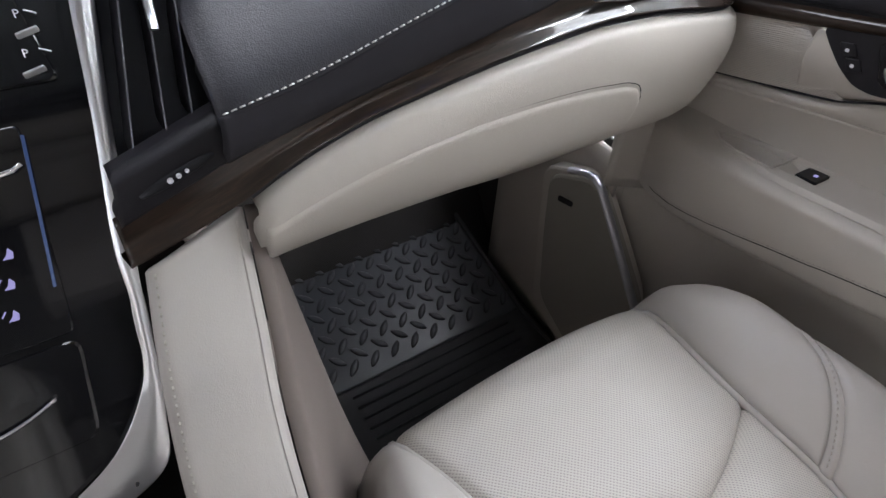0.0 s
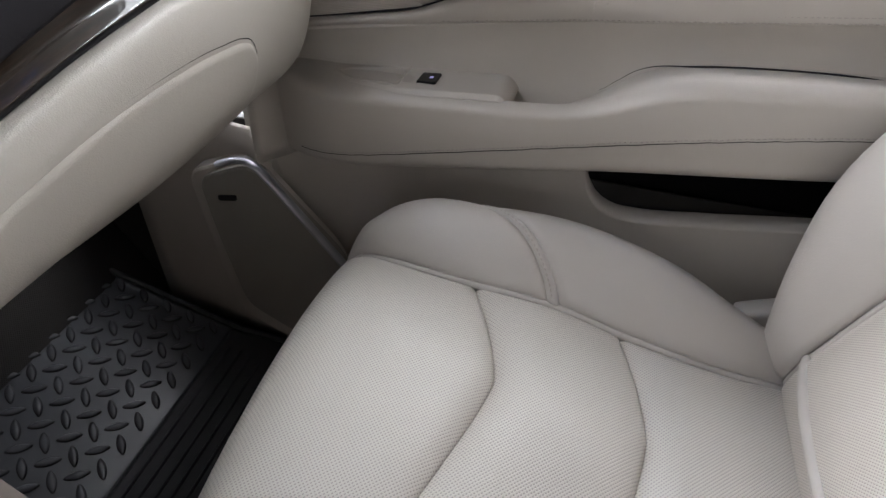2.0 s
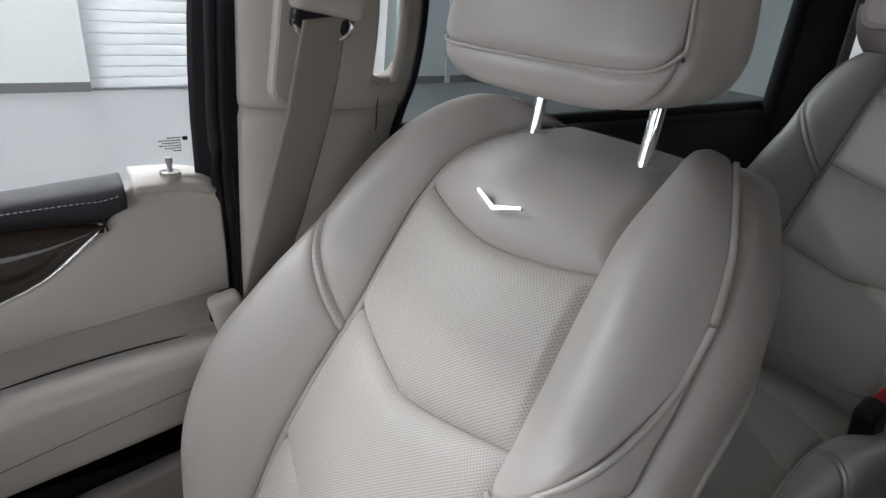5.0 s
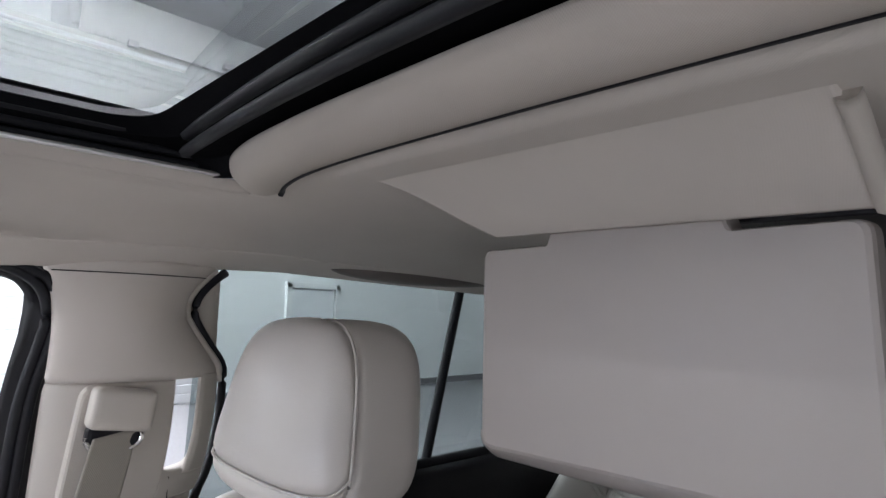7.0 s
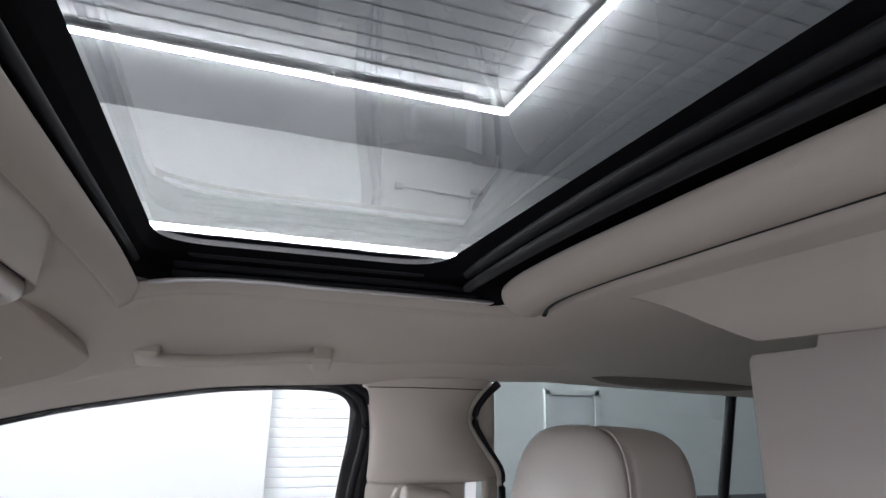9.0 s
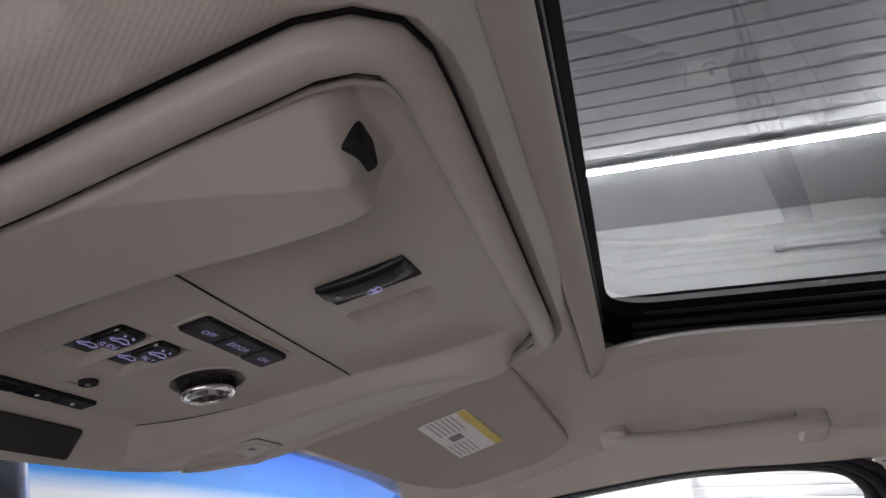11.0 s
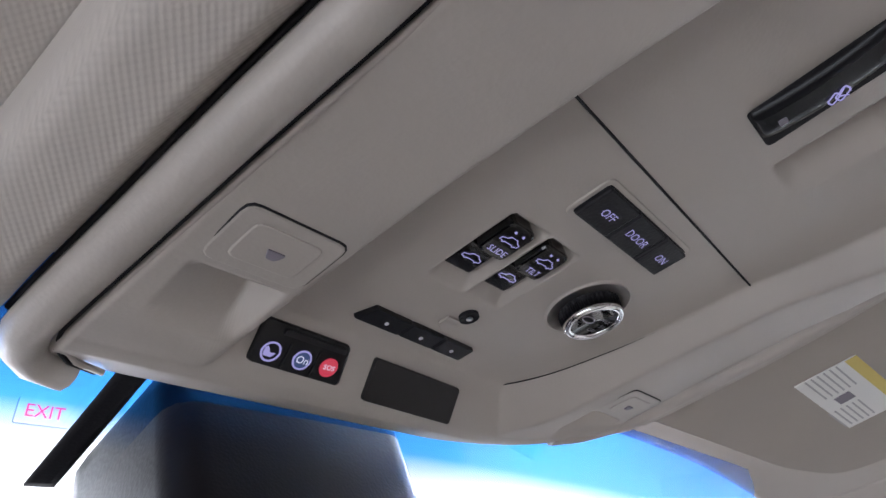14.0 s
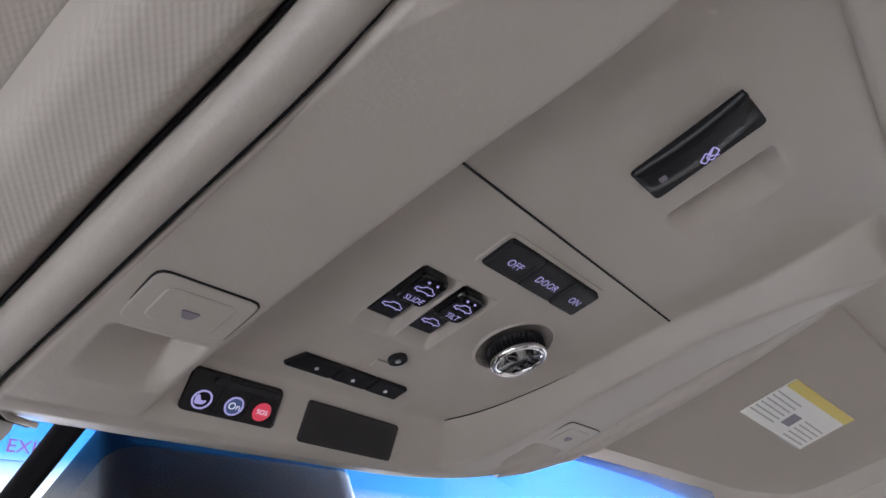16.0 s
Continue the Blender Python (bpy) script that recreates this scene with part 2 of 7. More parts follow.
def patch(name, mat, parent, f, nu=24, nv=24, seams="lrbt", g=0.005, w=0.008, puff=0.0, skirt=0.012, out=(0, 0, 1), label="", rot=False, flat=None, cross=None):
    """A padded panel f(a, b) with a and b from 0 to 1: its seam sides sink by g over w, a skirt turns its rim back."""
    def steps(n):
        t = np.linspace(0, 1, n + 1)
        return 0.45 * t + 0.55 * (0.5 - 0.5 * np.cos(np.pi * t))
    a, b = np.meshgrid(steps(nu), steps(nv), indexing="ij")
    P = np.array(f(a, b), float)
    if P.shape[0] == 3 and P.shape[-1] != 3:
        P = np.moveaxis(P, 0, -1)
    du, dv = np.gradient(P, axis=0), np.gradient(P, axis=1)
    N = np.cross(du, dv)
    N /= np.linalg.norm(N, axis=-1, keepdims=True) + 1e-12
    flip = (N.reshape(-1, 3) @ np.array(out, float)).mean() < 0
    if flip:
        N = -N
    lu = np.concatenate([np.zeros((1, nv + 1)), np.cumsum(np.linalg.norm(np.diff(P, axis=0), axis=-1), 0)])
    lv = np.concatenate([np.zeros((nu + 1, 1)), np.cumsum(np.linalg.norm(np.diff(P, axis=1), axis=-1), 1)], axis=1)
    sink = np.zeros(a.shape)
    for side, dist in (("l", lu), ("r", lu[-1:] - lu), ("b", lv), ("t", lv[:, -1:] - lv)):
        if side in seams:
            if cross and side in "bt":
                sink = np.maximum(sink, cross[0] * np.exp(-dist / cross[1]))
            else:
                sink = np.maximum(sink, g * np.exp(-((dist / w) ** 2)))
    P = P + N * (puff * np.sin(np.pi * a) ** 0.8 * np.sin(np.pi * b) ** 0.8 - sink)[..., None]
    uv = np.stack([lu, lv] if not rot else [lv, lu], -1)
    if flat is not None:
        uv = np.stack([P @ np.array(flat[0], float), P @ np.array(flat[1], float)], -1)
    if skirt:
        ring = P - N * skirt
        big = np.zeros((nu + 3, nv + 3, 3))
        big[1:-1, 1:-1] = P
        big[0, 1:-1], big[-1, 1:-1], big[1:-1, 0], big[1:-1, -1] = ring[0], ring[-1], ring[:, 0], ring[:, -1]
        for i, k in ((0, 0), (0, -1), (-1, 0), (-1, -1)):
            big[i, k] = ring[i, k]
        P = big
        uv = np.pad(uv, ((1, 1), (1, 1), (0, 0)), "edge")
    verts, faces = grid(P)
    if flip:
        faces = [q[::-1] for q in faces]
    return finish(name, verts, faces, mat, parent, label, uv.reshape(-1, 2))


def tube(name, mat, parent, pts, r, segs=8, label="", closed=False, squash=1.0, up=(0, 0, 1)):
    """A round bar along a smooth run of points; r may be a list."""
    p = np.array(pts, float)
    n = len(p)
    r = np.broadcast_to(np.asarray(r, float), (n,))
    tan = np.gradient(p, axis=0) if not closed else np.roll(p, -1, 0) - np.roll(p, 1, 0)
    tan /= np.linalg.norm(tan, axis=1, keepdims=True) + 1e-12
    side = np.cross(tan, np.array(up, float))
    bad = np.linalg.norm(side, axis=1) < 1e-3
    side[bad] = np.cross(tan[bad], (1.0, 0.01, 0))
    side /= np.linalg.norm(side, axis=1, keepdims=True)
    top = np.cross(side, tan)
    a = np.linspace(0, 2 * np.pi, segs, endpoint=False)
    P = p[:, None] + r[:, None, None] * (np.cos(a)[None, :, None] * side[:, None] + squash * np.sin(a)[None, :, None] * top[:, None])
    if closed:
        P = np.concatenate([P, P[:1]])
    verts, faces = grid(P, wrap=True)
    verts = list(verts)
    if not closed:
        faces += [tuple(range(segs))[::-1], tuple((n - 1) * segs + i for i in range(segs))]
        faces = [tuple(q) for q in faces]
    s = np.repeat(np.concatenate([[0], np.cumsum(np.linalg.norm(np.diff(P.mean(1), axis=0), axis=1))]), segs)
    uv = np.stack([s, np.tile(a * float(r.mean()), len(P))], 1)
    ob = finish(name, verts, faces, mat, parent, label, uv)
    return ob


def rounded(pts, r, n=5):
    """A closed outline with its corners rounded by r (a number or one per corner)."""
    p = [np.array(q, float) for q in pts]
    out = []
    for i, q in enumerate(p):
        a, b = p[i - 1] - q, p[(i + 1) % len(p)] - q
        la, lb = np.linalg.norm(a), np.linalg.norm(b)
        ri = r[i] if isinstance(r, (list, tuple)) else r
        d = min(ri, la * 0.48, lb * 0.48)
        s, e = q + a / la * d, q + b / lb * d
        for t in np.linspace(0, 1, n):
            out.append((1 - t) ** 2 * s + 2 * t * (1 - t) * q + t * t * e)
    return out


def slab(name, mat, parent, outline, place, thick=0.006, bevel=0.0015, label="", dome=0.0):
    """A plate cut to a closed outline. place: function from plan coordinates (u, v, height) to the world."""
    o = np.array(outline, float)
    c = o.mean(0)
    area = 0.5 * np.sum(o[:, 0] * np.roll(o[:, 1], -1) - np.roll(o[:, 0], -1) * o[:, 1])
    if area < 0:
        o = o[::-1]
    size = np.abs(o - c).max()
    k = len(o)
    rings = [(1.0, -thick), (1.0, -bevel), (1 - 0.3 * bevel / size, -0.3 * bevel), (1 - bevel / size, 0.0)]
    if dome:
        rings += [(s, dome * (1 - s * s)) for s in (0.7, 0.4, 0.15)]
    verts = []
    for s, h in rings:
        for q in o:
            verts.append(place(*(c + (q - c) * s), h))
    faces = []
    for i in range(len(rings) - 1):
        for j in range(k):
            m = (j + 1) % k
            faces.append((i * k + j, i * k + m, (i + 1) * k + m, (i + 1) * k + j))
    faces.append(tuple((len(rings) - 1) * k + j for j in range(k)))
    faces.append(tuple(range(k))[::-1])
    uv = np.concatenate([c + (o - c) * s for s, _ in rings])
    ob = finish(name, verts, faces, mat, parent, label, uv, smooth=False)
    if dome:
        ob.data.polygons.foreach_set("use_smooth", [True] * len(ob.data.polygons))
    return ob


def frame_place(origin, eu, ev):
    """place() for slab on a tilted plane: eu and ev are its axes, height along their cross product."""
    o, u = Vector(origin), Vector(eu).normalized()
    n = u.cross(Vector(ev)).normalized()
    v = n.cross(u)
    return lambda a, b, h=0.0: tuple(o + u * float(a) + v * float(b) + n * float(h))


def box(name, mat, parent, centre, size, bevel=0.004, turn=(0, 0, 0), segs=2, label=""):
    bm = bmesh.new()
    bmesh.ops.create_cube(bm, size=1.0)
    bmesh.ops.scale(bm, vec=size, verts=bm.verts)
    if bevel:
        bmesh.ops.bevel(bm, geom=bm.edges[:], offset=min(bevel, min(size) * 0.49), segments=segs, profile=0.6, affect="EDGES")
    bmesh.ops.transform(bm, matrix=pose(*centre, *turn), verts=bm.verts)
    bm.normal_update()
    v = [q.co[:] for q in bm.verts]
    f = [[q.index for q in p.verts] for p in bm.faces]
    bm.free()
    ob = finish(name, v, f, mat, parent, label, smooth=segs > 3)
    return ob


def dashes(name, mat, parent, pts, length=0.004, gap=0.0025, width=0.0009, height=0.0008, lift=0.0004, up=(0, 0, 1), label=""):
    """A run of thread stitches along a curve."""
    p = np.array(pts, float)
    s = np.concatenate([[0], np.cumsum(np.linalg.norm(np.diff(p, axis=0), axis=1))])
    verts, faces = [], []
    up = np.array(up, float)
    for d in np.arange(0, s[-1] - length, length + gap):
        a = np.array([np.interp(d, s, p[:, i]) for i in range(3)])
        b = np.array([np.interp(d + length, s, p[:, i]) for i in range(3)])
        t = (b - a) / np.linalg.norm(b - a)
        side = np.cross(t, up)
        side /= np.linalg.norm(side)
        n = np.cross(side, t)
        m, k = (a + b) / 2 + n * (lift + height), len(verts)
        verts += [a + side * width / 2, a - side * width / 2, b - side * width / 2, b + side * width / 2, m + side * width / 2, m - side * width / 2]
        faces += [(k, k + 4, k + 5, k + 1), (k + 4, k + 3, k + 2, k + 5), (k, k + 3, k + 4), (k + 1, k + 5, k + 2)]
    return finish(name, verts, faces, mat, parent, label, smooth=False)


def words(name, text, mat, parent, place, size, u=0.0, v=0.0, turn=0.0, thick=0.0003):
    """Raised lettering, centred on (u, v) of the plane place."""
    cu = bpy.data.curves.new(name, "FONT")
    cu.body, cu.size, cu.align_x, cu.align_y, cu.extrude, cu.resolution_u = text, size, "CENTER", "CENTER", 0.0, 2
    tmp = new(name, cu)
    me = bpy.data.meshes.new_from_object(tmp.evaluated_get(bpy.context.evaluated_depsgraph_get()))
    bpy.data.objects.remove(tmp)
    bpy.data.curves.remove(cu)
    c, s = math.cos(turn), math.sin(turn)
    verts = [place(u + q.co.x * c - q.co.y * s, v + q.co.x * s + q.co.y * c, thick) for q in me.vertices]
    faces = [tuple(p.vertices) for p in me.polygons]
    bpy.data.meshes.remove(me)
    return finish(name, verts, faces, mat, parent, smooth=False)


# ---- the hall outside the car ----
HALL_X, HALL_Z, GROUND = 10.5, 6.25, -0.62


def white_wall(name, colour=(0.78, 0.80, 0.80)):
    k = Mat(name, colour, 0.7)
    v = k.coords(False)
    n = k.noise(v, 0.7, 5.0)
    k.link(k.mix(k.math("MULTIPLY", n, 0.35), colour, tuple(c * 0.9 for c in colour)), k.p.inputs["Base Color"])
    k.bump(k.noise(v, 8.0, 2.0), 0.03, 0.001)
    return k.m


M_WALL = white_wall("white_painted_wall")
M_CEIL = white_wall("grey_metal_ceiling", (0.62, 0.63, 0.65))
M_FLOOR = plain("grey_epoxy_floor", (0.17, 0.17, 0.178), 0.35, speck=0.2)
M_BASE = plain("dark_grey_base", (0.16, 0.16, 0.17), 0.6)
M_ROLLER = white_wall("white_roller_slat", (0.72, 0.74, 0.76))
M_LED = glowing("led_tube", (0.98, 0.99, 1.0), 290.0)


def wall_box(name, lo, hi, mat, label, category="wall"):
    lo, hi = np.array(lo, float), np.array(hi, float)
    ob = box(name, mat, None, (lo + hi) / 2, tuple(hi - lo), 0)
    return tagged(ob, label, category, kind="structure")


wall_box("ground", (-60, -60, GROUND - 0.2), (60, 60, GROUND), M_FLOOR, "smooth grey epoxy floor of the hall", "floor")
east = wall_box("wall_east", (HALL_X + 0.12, -14, GROUND), (HALL_X + 0.4, 14, HALL_Z), M_WALL, "white painted wall behind the roller gate")
wall_box("wall_pier", (HALL_X, -0.62, GROUND), (HALL_X + 0.12, 14, HALL_Z), M_WALL, "white painted wall pier beside the roller gate")
wall_box("baseboard", (HALL_X - 0.03, -0.62, GROUND), (HALL_X, 14, GROUND + 0.14), M_BASE, "dark grey skirting along the white pier", "skirting")
wall_box("baseboard_far", (HALL_X + 0.07, -14, GROUND), (HALL_X + 0.12, -4.3, GROUND + 0.14), M_BASE, "dark grey skirting along the white wall", "skirting")
wall_box("wall_north", (-9, 13.6, GROUND), (HALL_X + 0.4, 14, HALL_Z), M_WALL, "white painted end wall of the hall")
wall_box("wall_south", (-9, -14.4, GROUND), (HALL_X + 0.4, -14, HALL_Z), M_WALL, "white painted end wall of the hall")
# unseen wall, kept dark grey to cut light from the driver's side
wall_box("wall_west", (-9.4, -14, GROUND), (-9, 14, HALL_Z), M_BASE, "unseen side wall of the hall, darkened to cut light")
wall_box("hall_ceiling", (-9.4, -14.4, HALL_Z), (HALL_X + 0.4, 14.4, HALL_Z + 0.2), M_CEIL, "grey metal ceiling of the hall", "ceiling")

# ribs of the metal ceiling
verts, faces = [], []
for x in np.arange(-3.0, 8.0, 0.33):
    k = len(verts)
    for px_, pz_ in ((0, 0), (0.02, -0.012), (0.27, -0.012), (0.29, 0)):
        verts += [(x + px_, -13.9, HALL_Z + pz_ - 0.002), (x + px_, 13.5, HALL_Z + pz_ - 0.002)]
    for i in range(3):
        faces.append((k + 2 * i, k + 2 * i + 1, k + 2 * i + 3, k + 2 * i + 2))
ribs = finish("ceiling_ribs", verts, faces, M_CEIL, None, smooth=False)
tagged(ribs, "long pressed ribs of the grey metal ceiling", "ceiling", kind="stuff")

# roller gate of white slats
gate = group("roller_gate", "closed white roller gate of narrow slats", "gate", "structure")
for i in range(28):
    z = GROUND + 0.03 + i * 0.16
    slat_f = lambda a, b, z=z: np.stack([HALL_X + 0.085 - 0.004 * np.sin(np.pi * b), -4.2 + 3.58 * a, z + 0.157 * b], -1)
    patch("slat", M_ROLLER, gate, slat_f, 1, 6, "", 0, 0.01, 0, 0.01, (-1, 0, 0))
wall_box("gate_lintel", (HALL_X + 0.03, -4.3, GROUND + 4.5), (HALL_X + 0.12, -0.62, HALL_Z), M_WALL, "white lintel over the roller gate")

# far door
fdoor = group("door_1", "closed white service door in the hall wall", "door", "structure")
box("door_leaf", M_ROLLER, fdoor, (HALL_X + 0.1, -6.52, 0.45), (0.05, 1.0, 2.1), 0.005)
for y, w, z, h in ((-5.95, 0.12, 0.5, 2.24), (-7.1, 0.12, 0.5, 2.24), (-6.52, 1.27, 1.58, 0.12)):
    box("door_frame", M_BASE if h < 0 else M_WALL, fdoor, (HALL_X + 0.09, y, z), (0.09, w, h), 0.005)
box("door_handle", M_CHROME, fdoor, (HALL_X + 0.05, -6.95, 0.42), (0.05, 0.12, 0.03), 0.008)
sw_ = group("wall_switch", "small dark switch box on the white wall", "switch")
box("switch_box", M_BLACK, sw_, (HALL_X + 0.09, -8.65, 0.22), (0.06, 0.1, 0.18), 0.008)

# conduit high on the wall
pipe = group("wall_conduit", "thin grey conduit between two boxes on the wall", "conduit")
tube("tube", M_CEIL, pipe, [(HALL_X - 0.03, y, 5.47 + 0.02 * (y + 2.7)) for y in np.linspace(-4.3, -2.7, 6)], 0.02)
box("junction_box", M_CEIL, pipe, (HALL_X - 0.04, -2.7, 5.47), (0.08, 0.16, 0.12), 0.01)
box("camera_head", M_CEIL, pipe, (HALL_X - 0.06, -4.36, 5.56), (0.14, 0.24, 0.1), 0.02)


def led_run(a, b):
    a, b = np.array(a, float), np.array(b, float)
    n = max(1, round(np.linalg.norm(b - a) / 3.0))
    for i in range(n):
        p, q = a + (b - a) * i / n, a + (b - a) * (i + 1) / n
        lamp = group("led_tube_lamp", "lit white LED tube on the hall ceiling", "lamp", "", "LED tubes in a square")
        d = q - p
        size = np.abs(d) - 0.02 * (np.abs(d) > 0) + 0.13 * (np.abs(d) == 0)
        box("tube", M_LED, lamp, (p + q) / 2, tuple(np.where(np.abs(d) == 0, (0.07, 0.07, 0.04), size)), 0.01)
        box("housing", M_WALL, lamp, (p + q) / 2 + (0, 0, 0.045), tuple(np.where(np.abs(d) == 0, (0.15, 0.15, 0.04), size)), 0.005)


Z_LED = 6.13
led_run((8.1, -3.93, Z_LED), (8.1, 8.0, Z_LED))
led_run((8.1, -3.93, Z_LED), (-1.0, -3.93, Z_LED))
led_run((8.1, 8.0, Z_LED), (-3.0, 8.0, Z_LED))
led_run((10.4, -4.6, 4.15), (10.4, 7.0, 4.15))

# exit sign on the north wall
sign = group("exit_sign", "red lettered exit sign on the end wall", "sign")
sp = frame_place((3.57, 13.55, 4.06), (1, 0, 0), (0, 0, 1))
slab("sign_box", M_PAPER, sign, rounded([(-0.48, -0.24), (0.48, -0.24), (0.48, 0.24), (-0.48, 0.24)], 0.03), sp, 0.08, 0.01)
words("sign_text", "EXIT", glowing("lit_red_letters", (1.0, 0.03, 0.05), 6.0), sign, sp, 0.34, 0, 0, 0, 0.012)


# ---- the car: headliner and roof ----
XC = 0.0
roof_mid = spl((-2.2, 1.27), (-1.2, 1.335), (-0.5, 1.362), (-0.24, 1.372), (0.0, 1.375), (0.19, 1.370), (0.235, 1.357), (0.28, 1.340), (0.34, 1.318), (0.4, 1.298), (0.5, 1.270), (0.6, 1.24))
roof_drop = spl((0.0, 0.0), (0.2, 0.0), (0.40, 0.010), (0.5, 0.024), (0.6, 0.044), (0.68, 0.067), (0.74, 0.09))
SR_X, SR_F, SR_R = 0.405, 0.234, -0.235


def roof(x, y):
    x, y = np.asarray(x, float), np.asarray(y, float)
    front, rear_ = np.clip((y - 0.2) / 0.3, 0, 1), np.clip((-0.1 - y) / 0.3, 0, 1)
    # a shallow valley runs round the roof opening, behind its soft lip
    dx, dy = np.maximum(np.abs(x) - SR_X, 0), np.maximum(np.maximum(y - SR_F, SR_R - y), 0)
    valley = 0.006 * np.exp(-((np.hypot(dx, dy) - 0.045) / 0.02) ** 2) * np.clip((y + 0.24) / 0.05, 0, 1) * np.clip((0.24 - y) / 0.05, 0, 1)
    return roof_mid(y) - roof_drop(np.abs(x)) * (1 - 0.25 * front - 0.25 * rear_) + valley


def roof_sheet(x0, x1, y0, y1):
    return lambda a, b: np.stack([x0 + (x1 - x0) * a, y0 + (y1 - y0) * b, roof(x0 + (x1 - x0) * a, y0 + (y1 - y0) * b)], -1)


def joined(name, pieces, mat, label, category, kind="structure"):
    """One mesh out of several sheets; a sheet is (f, nu, nv) or an array of points with a mask of its faces."""
    verts, faces, uvs = [], [], []
    for piece in pieces:
        if callable(piece[0]):
            f, nu, nv = piece
            a, b = np.meshgrid(np.linspace(0, 1, nu + 1), np.linspace(0, 1, nv + 1), indexing="ij")
            P, keep = f(a, b), None
        else:
            P, keep = piece
        v, q = grid(P)
        if keep is not None:
            q = [face for face, k in zip(q, keep.ravel()) if k]
        k = len(verts)
        verts += list(v)
        faces += [tuple(i + k for i in s) for s in q]
        uvs += [(p[0], p[1] + p[2] * 0.5) for p in v]
    ob = finish(name, verts, faces, mat, None, uv=uvs)
    m = ob.modifiers.new("thickness", "SOLIDIFY")
    m.thickness, m.offset = 0.006, 1.0
    return tagged(ob, label, category, kind=kind)


def roof_with_opening():
    xs = np.concatenate([np.linspace(-0.74, -SR_X, 36)[:-1], np.linspace(-SR_X, SR_X, 46), np.linspace(SR_X, 0.74, 36)[1:]])
    ys = np.concatenate([np.linspace(-2.2, SR_R, 60)[:-1], np.linspace(SR_R, SR_F, 34), np.linspace(SR_F, 0.505, 46)[1:]])
    X, Y = np.meshgrid(xs, ys, indexing="ij")
    cx, cy = (X[:-1, :-1] + X[1:, 1:]) / 2, (Y[:-1, :-1] + Y[1:, 1:]) / 2
    return np.stack([X, Y, roof(X, Y)], -1), ~((np.abs(cx) < SR_X) & (cy > SR_R) & (cy < SR_F))


def rolled(x0, x1, y0, y1, inward):
    """The rolled rim of the roof opening, turning up into it."""
    def f(a, b):
        x, y = x0 + (x1 - x0) * a, y0 + (y1 - y0) * a
        turn = b * math.pi / 2
        r = 0.014
        xs, ys = x + inward[0] * r * np.sin(turn), y + inward[1] * r * np.sin(turn)
        return np.stack([xs, ys, roof(xs, ys) + r * (1 - np.cos(turn))], -1)
    return f


joined("ceiling", [
    roof_with_opening(), (roof_sheet(-0.74, -0.137, 0.505, 0.57), 20, 6),
    (rolled(SR_X, SR_X, SR_R, SR_F, (-1, 0)), 40, 14), (rolled(-SR_X, -SR_X, SR_R, SR_F, (1, 0)), 40, 14), (rolled(-SR_X, SR_X, SR_F, SR_F, (0, -1)), 40, 14)],
    M_CLOTH, "beige knitted headliner with a soft rolled edge", "headliner")

outer = joined("roof_skin", [(lambda a, b: np.stack([-0.8 + 0.34 * a, -2.4 + 2.89 * b, 1.44 - 0.1 * (1 - a) ** 2 - 0.14 * np.clip((b - 0.92) / 0.08, 0, 1) ** 1.5], -1), 6, 40),
                             (lambda a, b: np.stack([0.46 + 0.34 * a, -2.4 + 2.89 * b, 1.44 - 0.1 * a ** 2 - 0.14 * np.clip((b - 0.92) / 0.08, 0, 1) ** 1.5], -1), 6, 40),
                             (lambda a, b: np.stack([-0.46 + 0.92 * a, 0.26 + 0.23 * b, 1.44 - 0.14 * b ** 1.5], -1), 6, 6),
                             (lambda a, b: np.stack([-0.46 + 0.92 * a, -2.4 + 2.2 * b, 1.44 + 0 * a], -1), 6, 6)],
               M_BLACK, "outer roof skin of the car", "roof")

# sunroof
sunroof = group("sunroof", "closed tinted glass sunroof in a black frame", "sunroof")


def rim_path(x, f, r, z, n=8, rad=0.06):
    pts = rounded([(-x, r), (x, r), (x, f), (-x, f)], rad, n)
    return np.array([(p[0], p[1], z) for p in pts])


def ring_band(name, mat, lower, upper, label=""):
    P = np.stack([np.vstack([lower, lower[:1]]), np.vstack([upper, upper[:1]])], 0)
    v, q = grid(P)
    return finish(name, v, q, mat, sunroof, label)


glass_rim = rim_path(0.41, 0.205, -0.15, 1.423)
r0, r1, r2, r3 = rim_path(0.402, 0.222, -0.21, 1.372), rim_path(0.418, 0.217, -0.19, 1.392), rim_path(0.408, 0.212, -0.15, 1.404), rim_path(0.425, 0.207, -0.128, 1.424)
ring_band("lower_track", M_MATTBLACK, r0, r1)
ring_band("upper_track", M_MATTBLACK, r1, r2)
ring_band("glass_surround", M_MATTBLACK, r2, r3)
patch("glass_pane", M_ROOFGLASS, sunroof, lambda a, b: np.stack([-0.44 + 0.88 * a, -0.19 + 0.43 * b, 1.427 + 0.004 * np.sin(np.pi * a)], -1), 8, 4, "", 0, 0.01, 0, 0, (0, 0, -1), "tinted glass pane")
tube("edge_strip", M_CHROME, sunroof, [(0.3915, y, float(roof(0.405, y)) + 0.0125) for y in np.linspace(-0.225, 0.205, 16)], 0.0042, 8, squash=0.5, label="bright metal strip")
for k in range(1, 4):
    tube("guide_rail", M_SEAL, sunroof, [(0.403 + 0.003 * k, y, 1.373 + 0.011 * k) for y in np.linspace(-0.2, 0.185, 12)], 0.0042, 6)
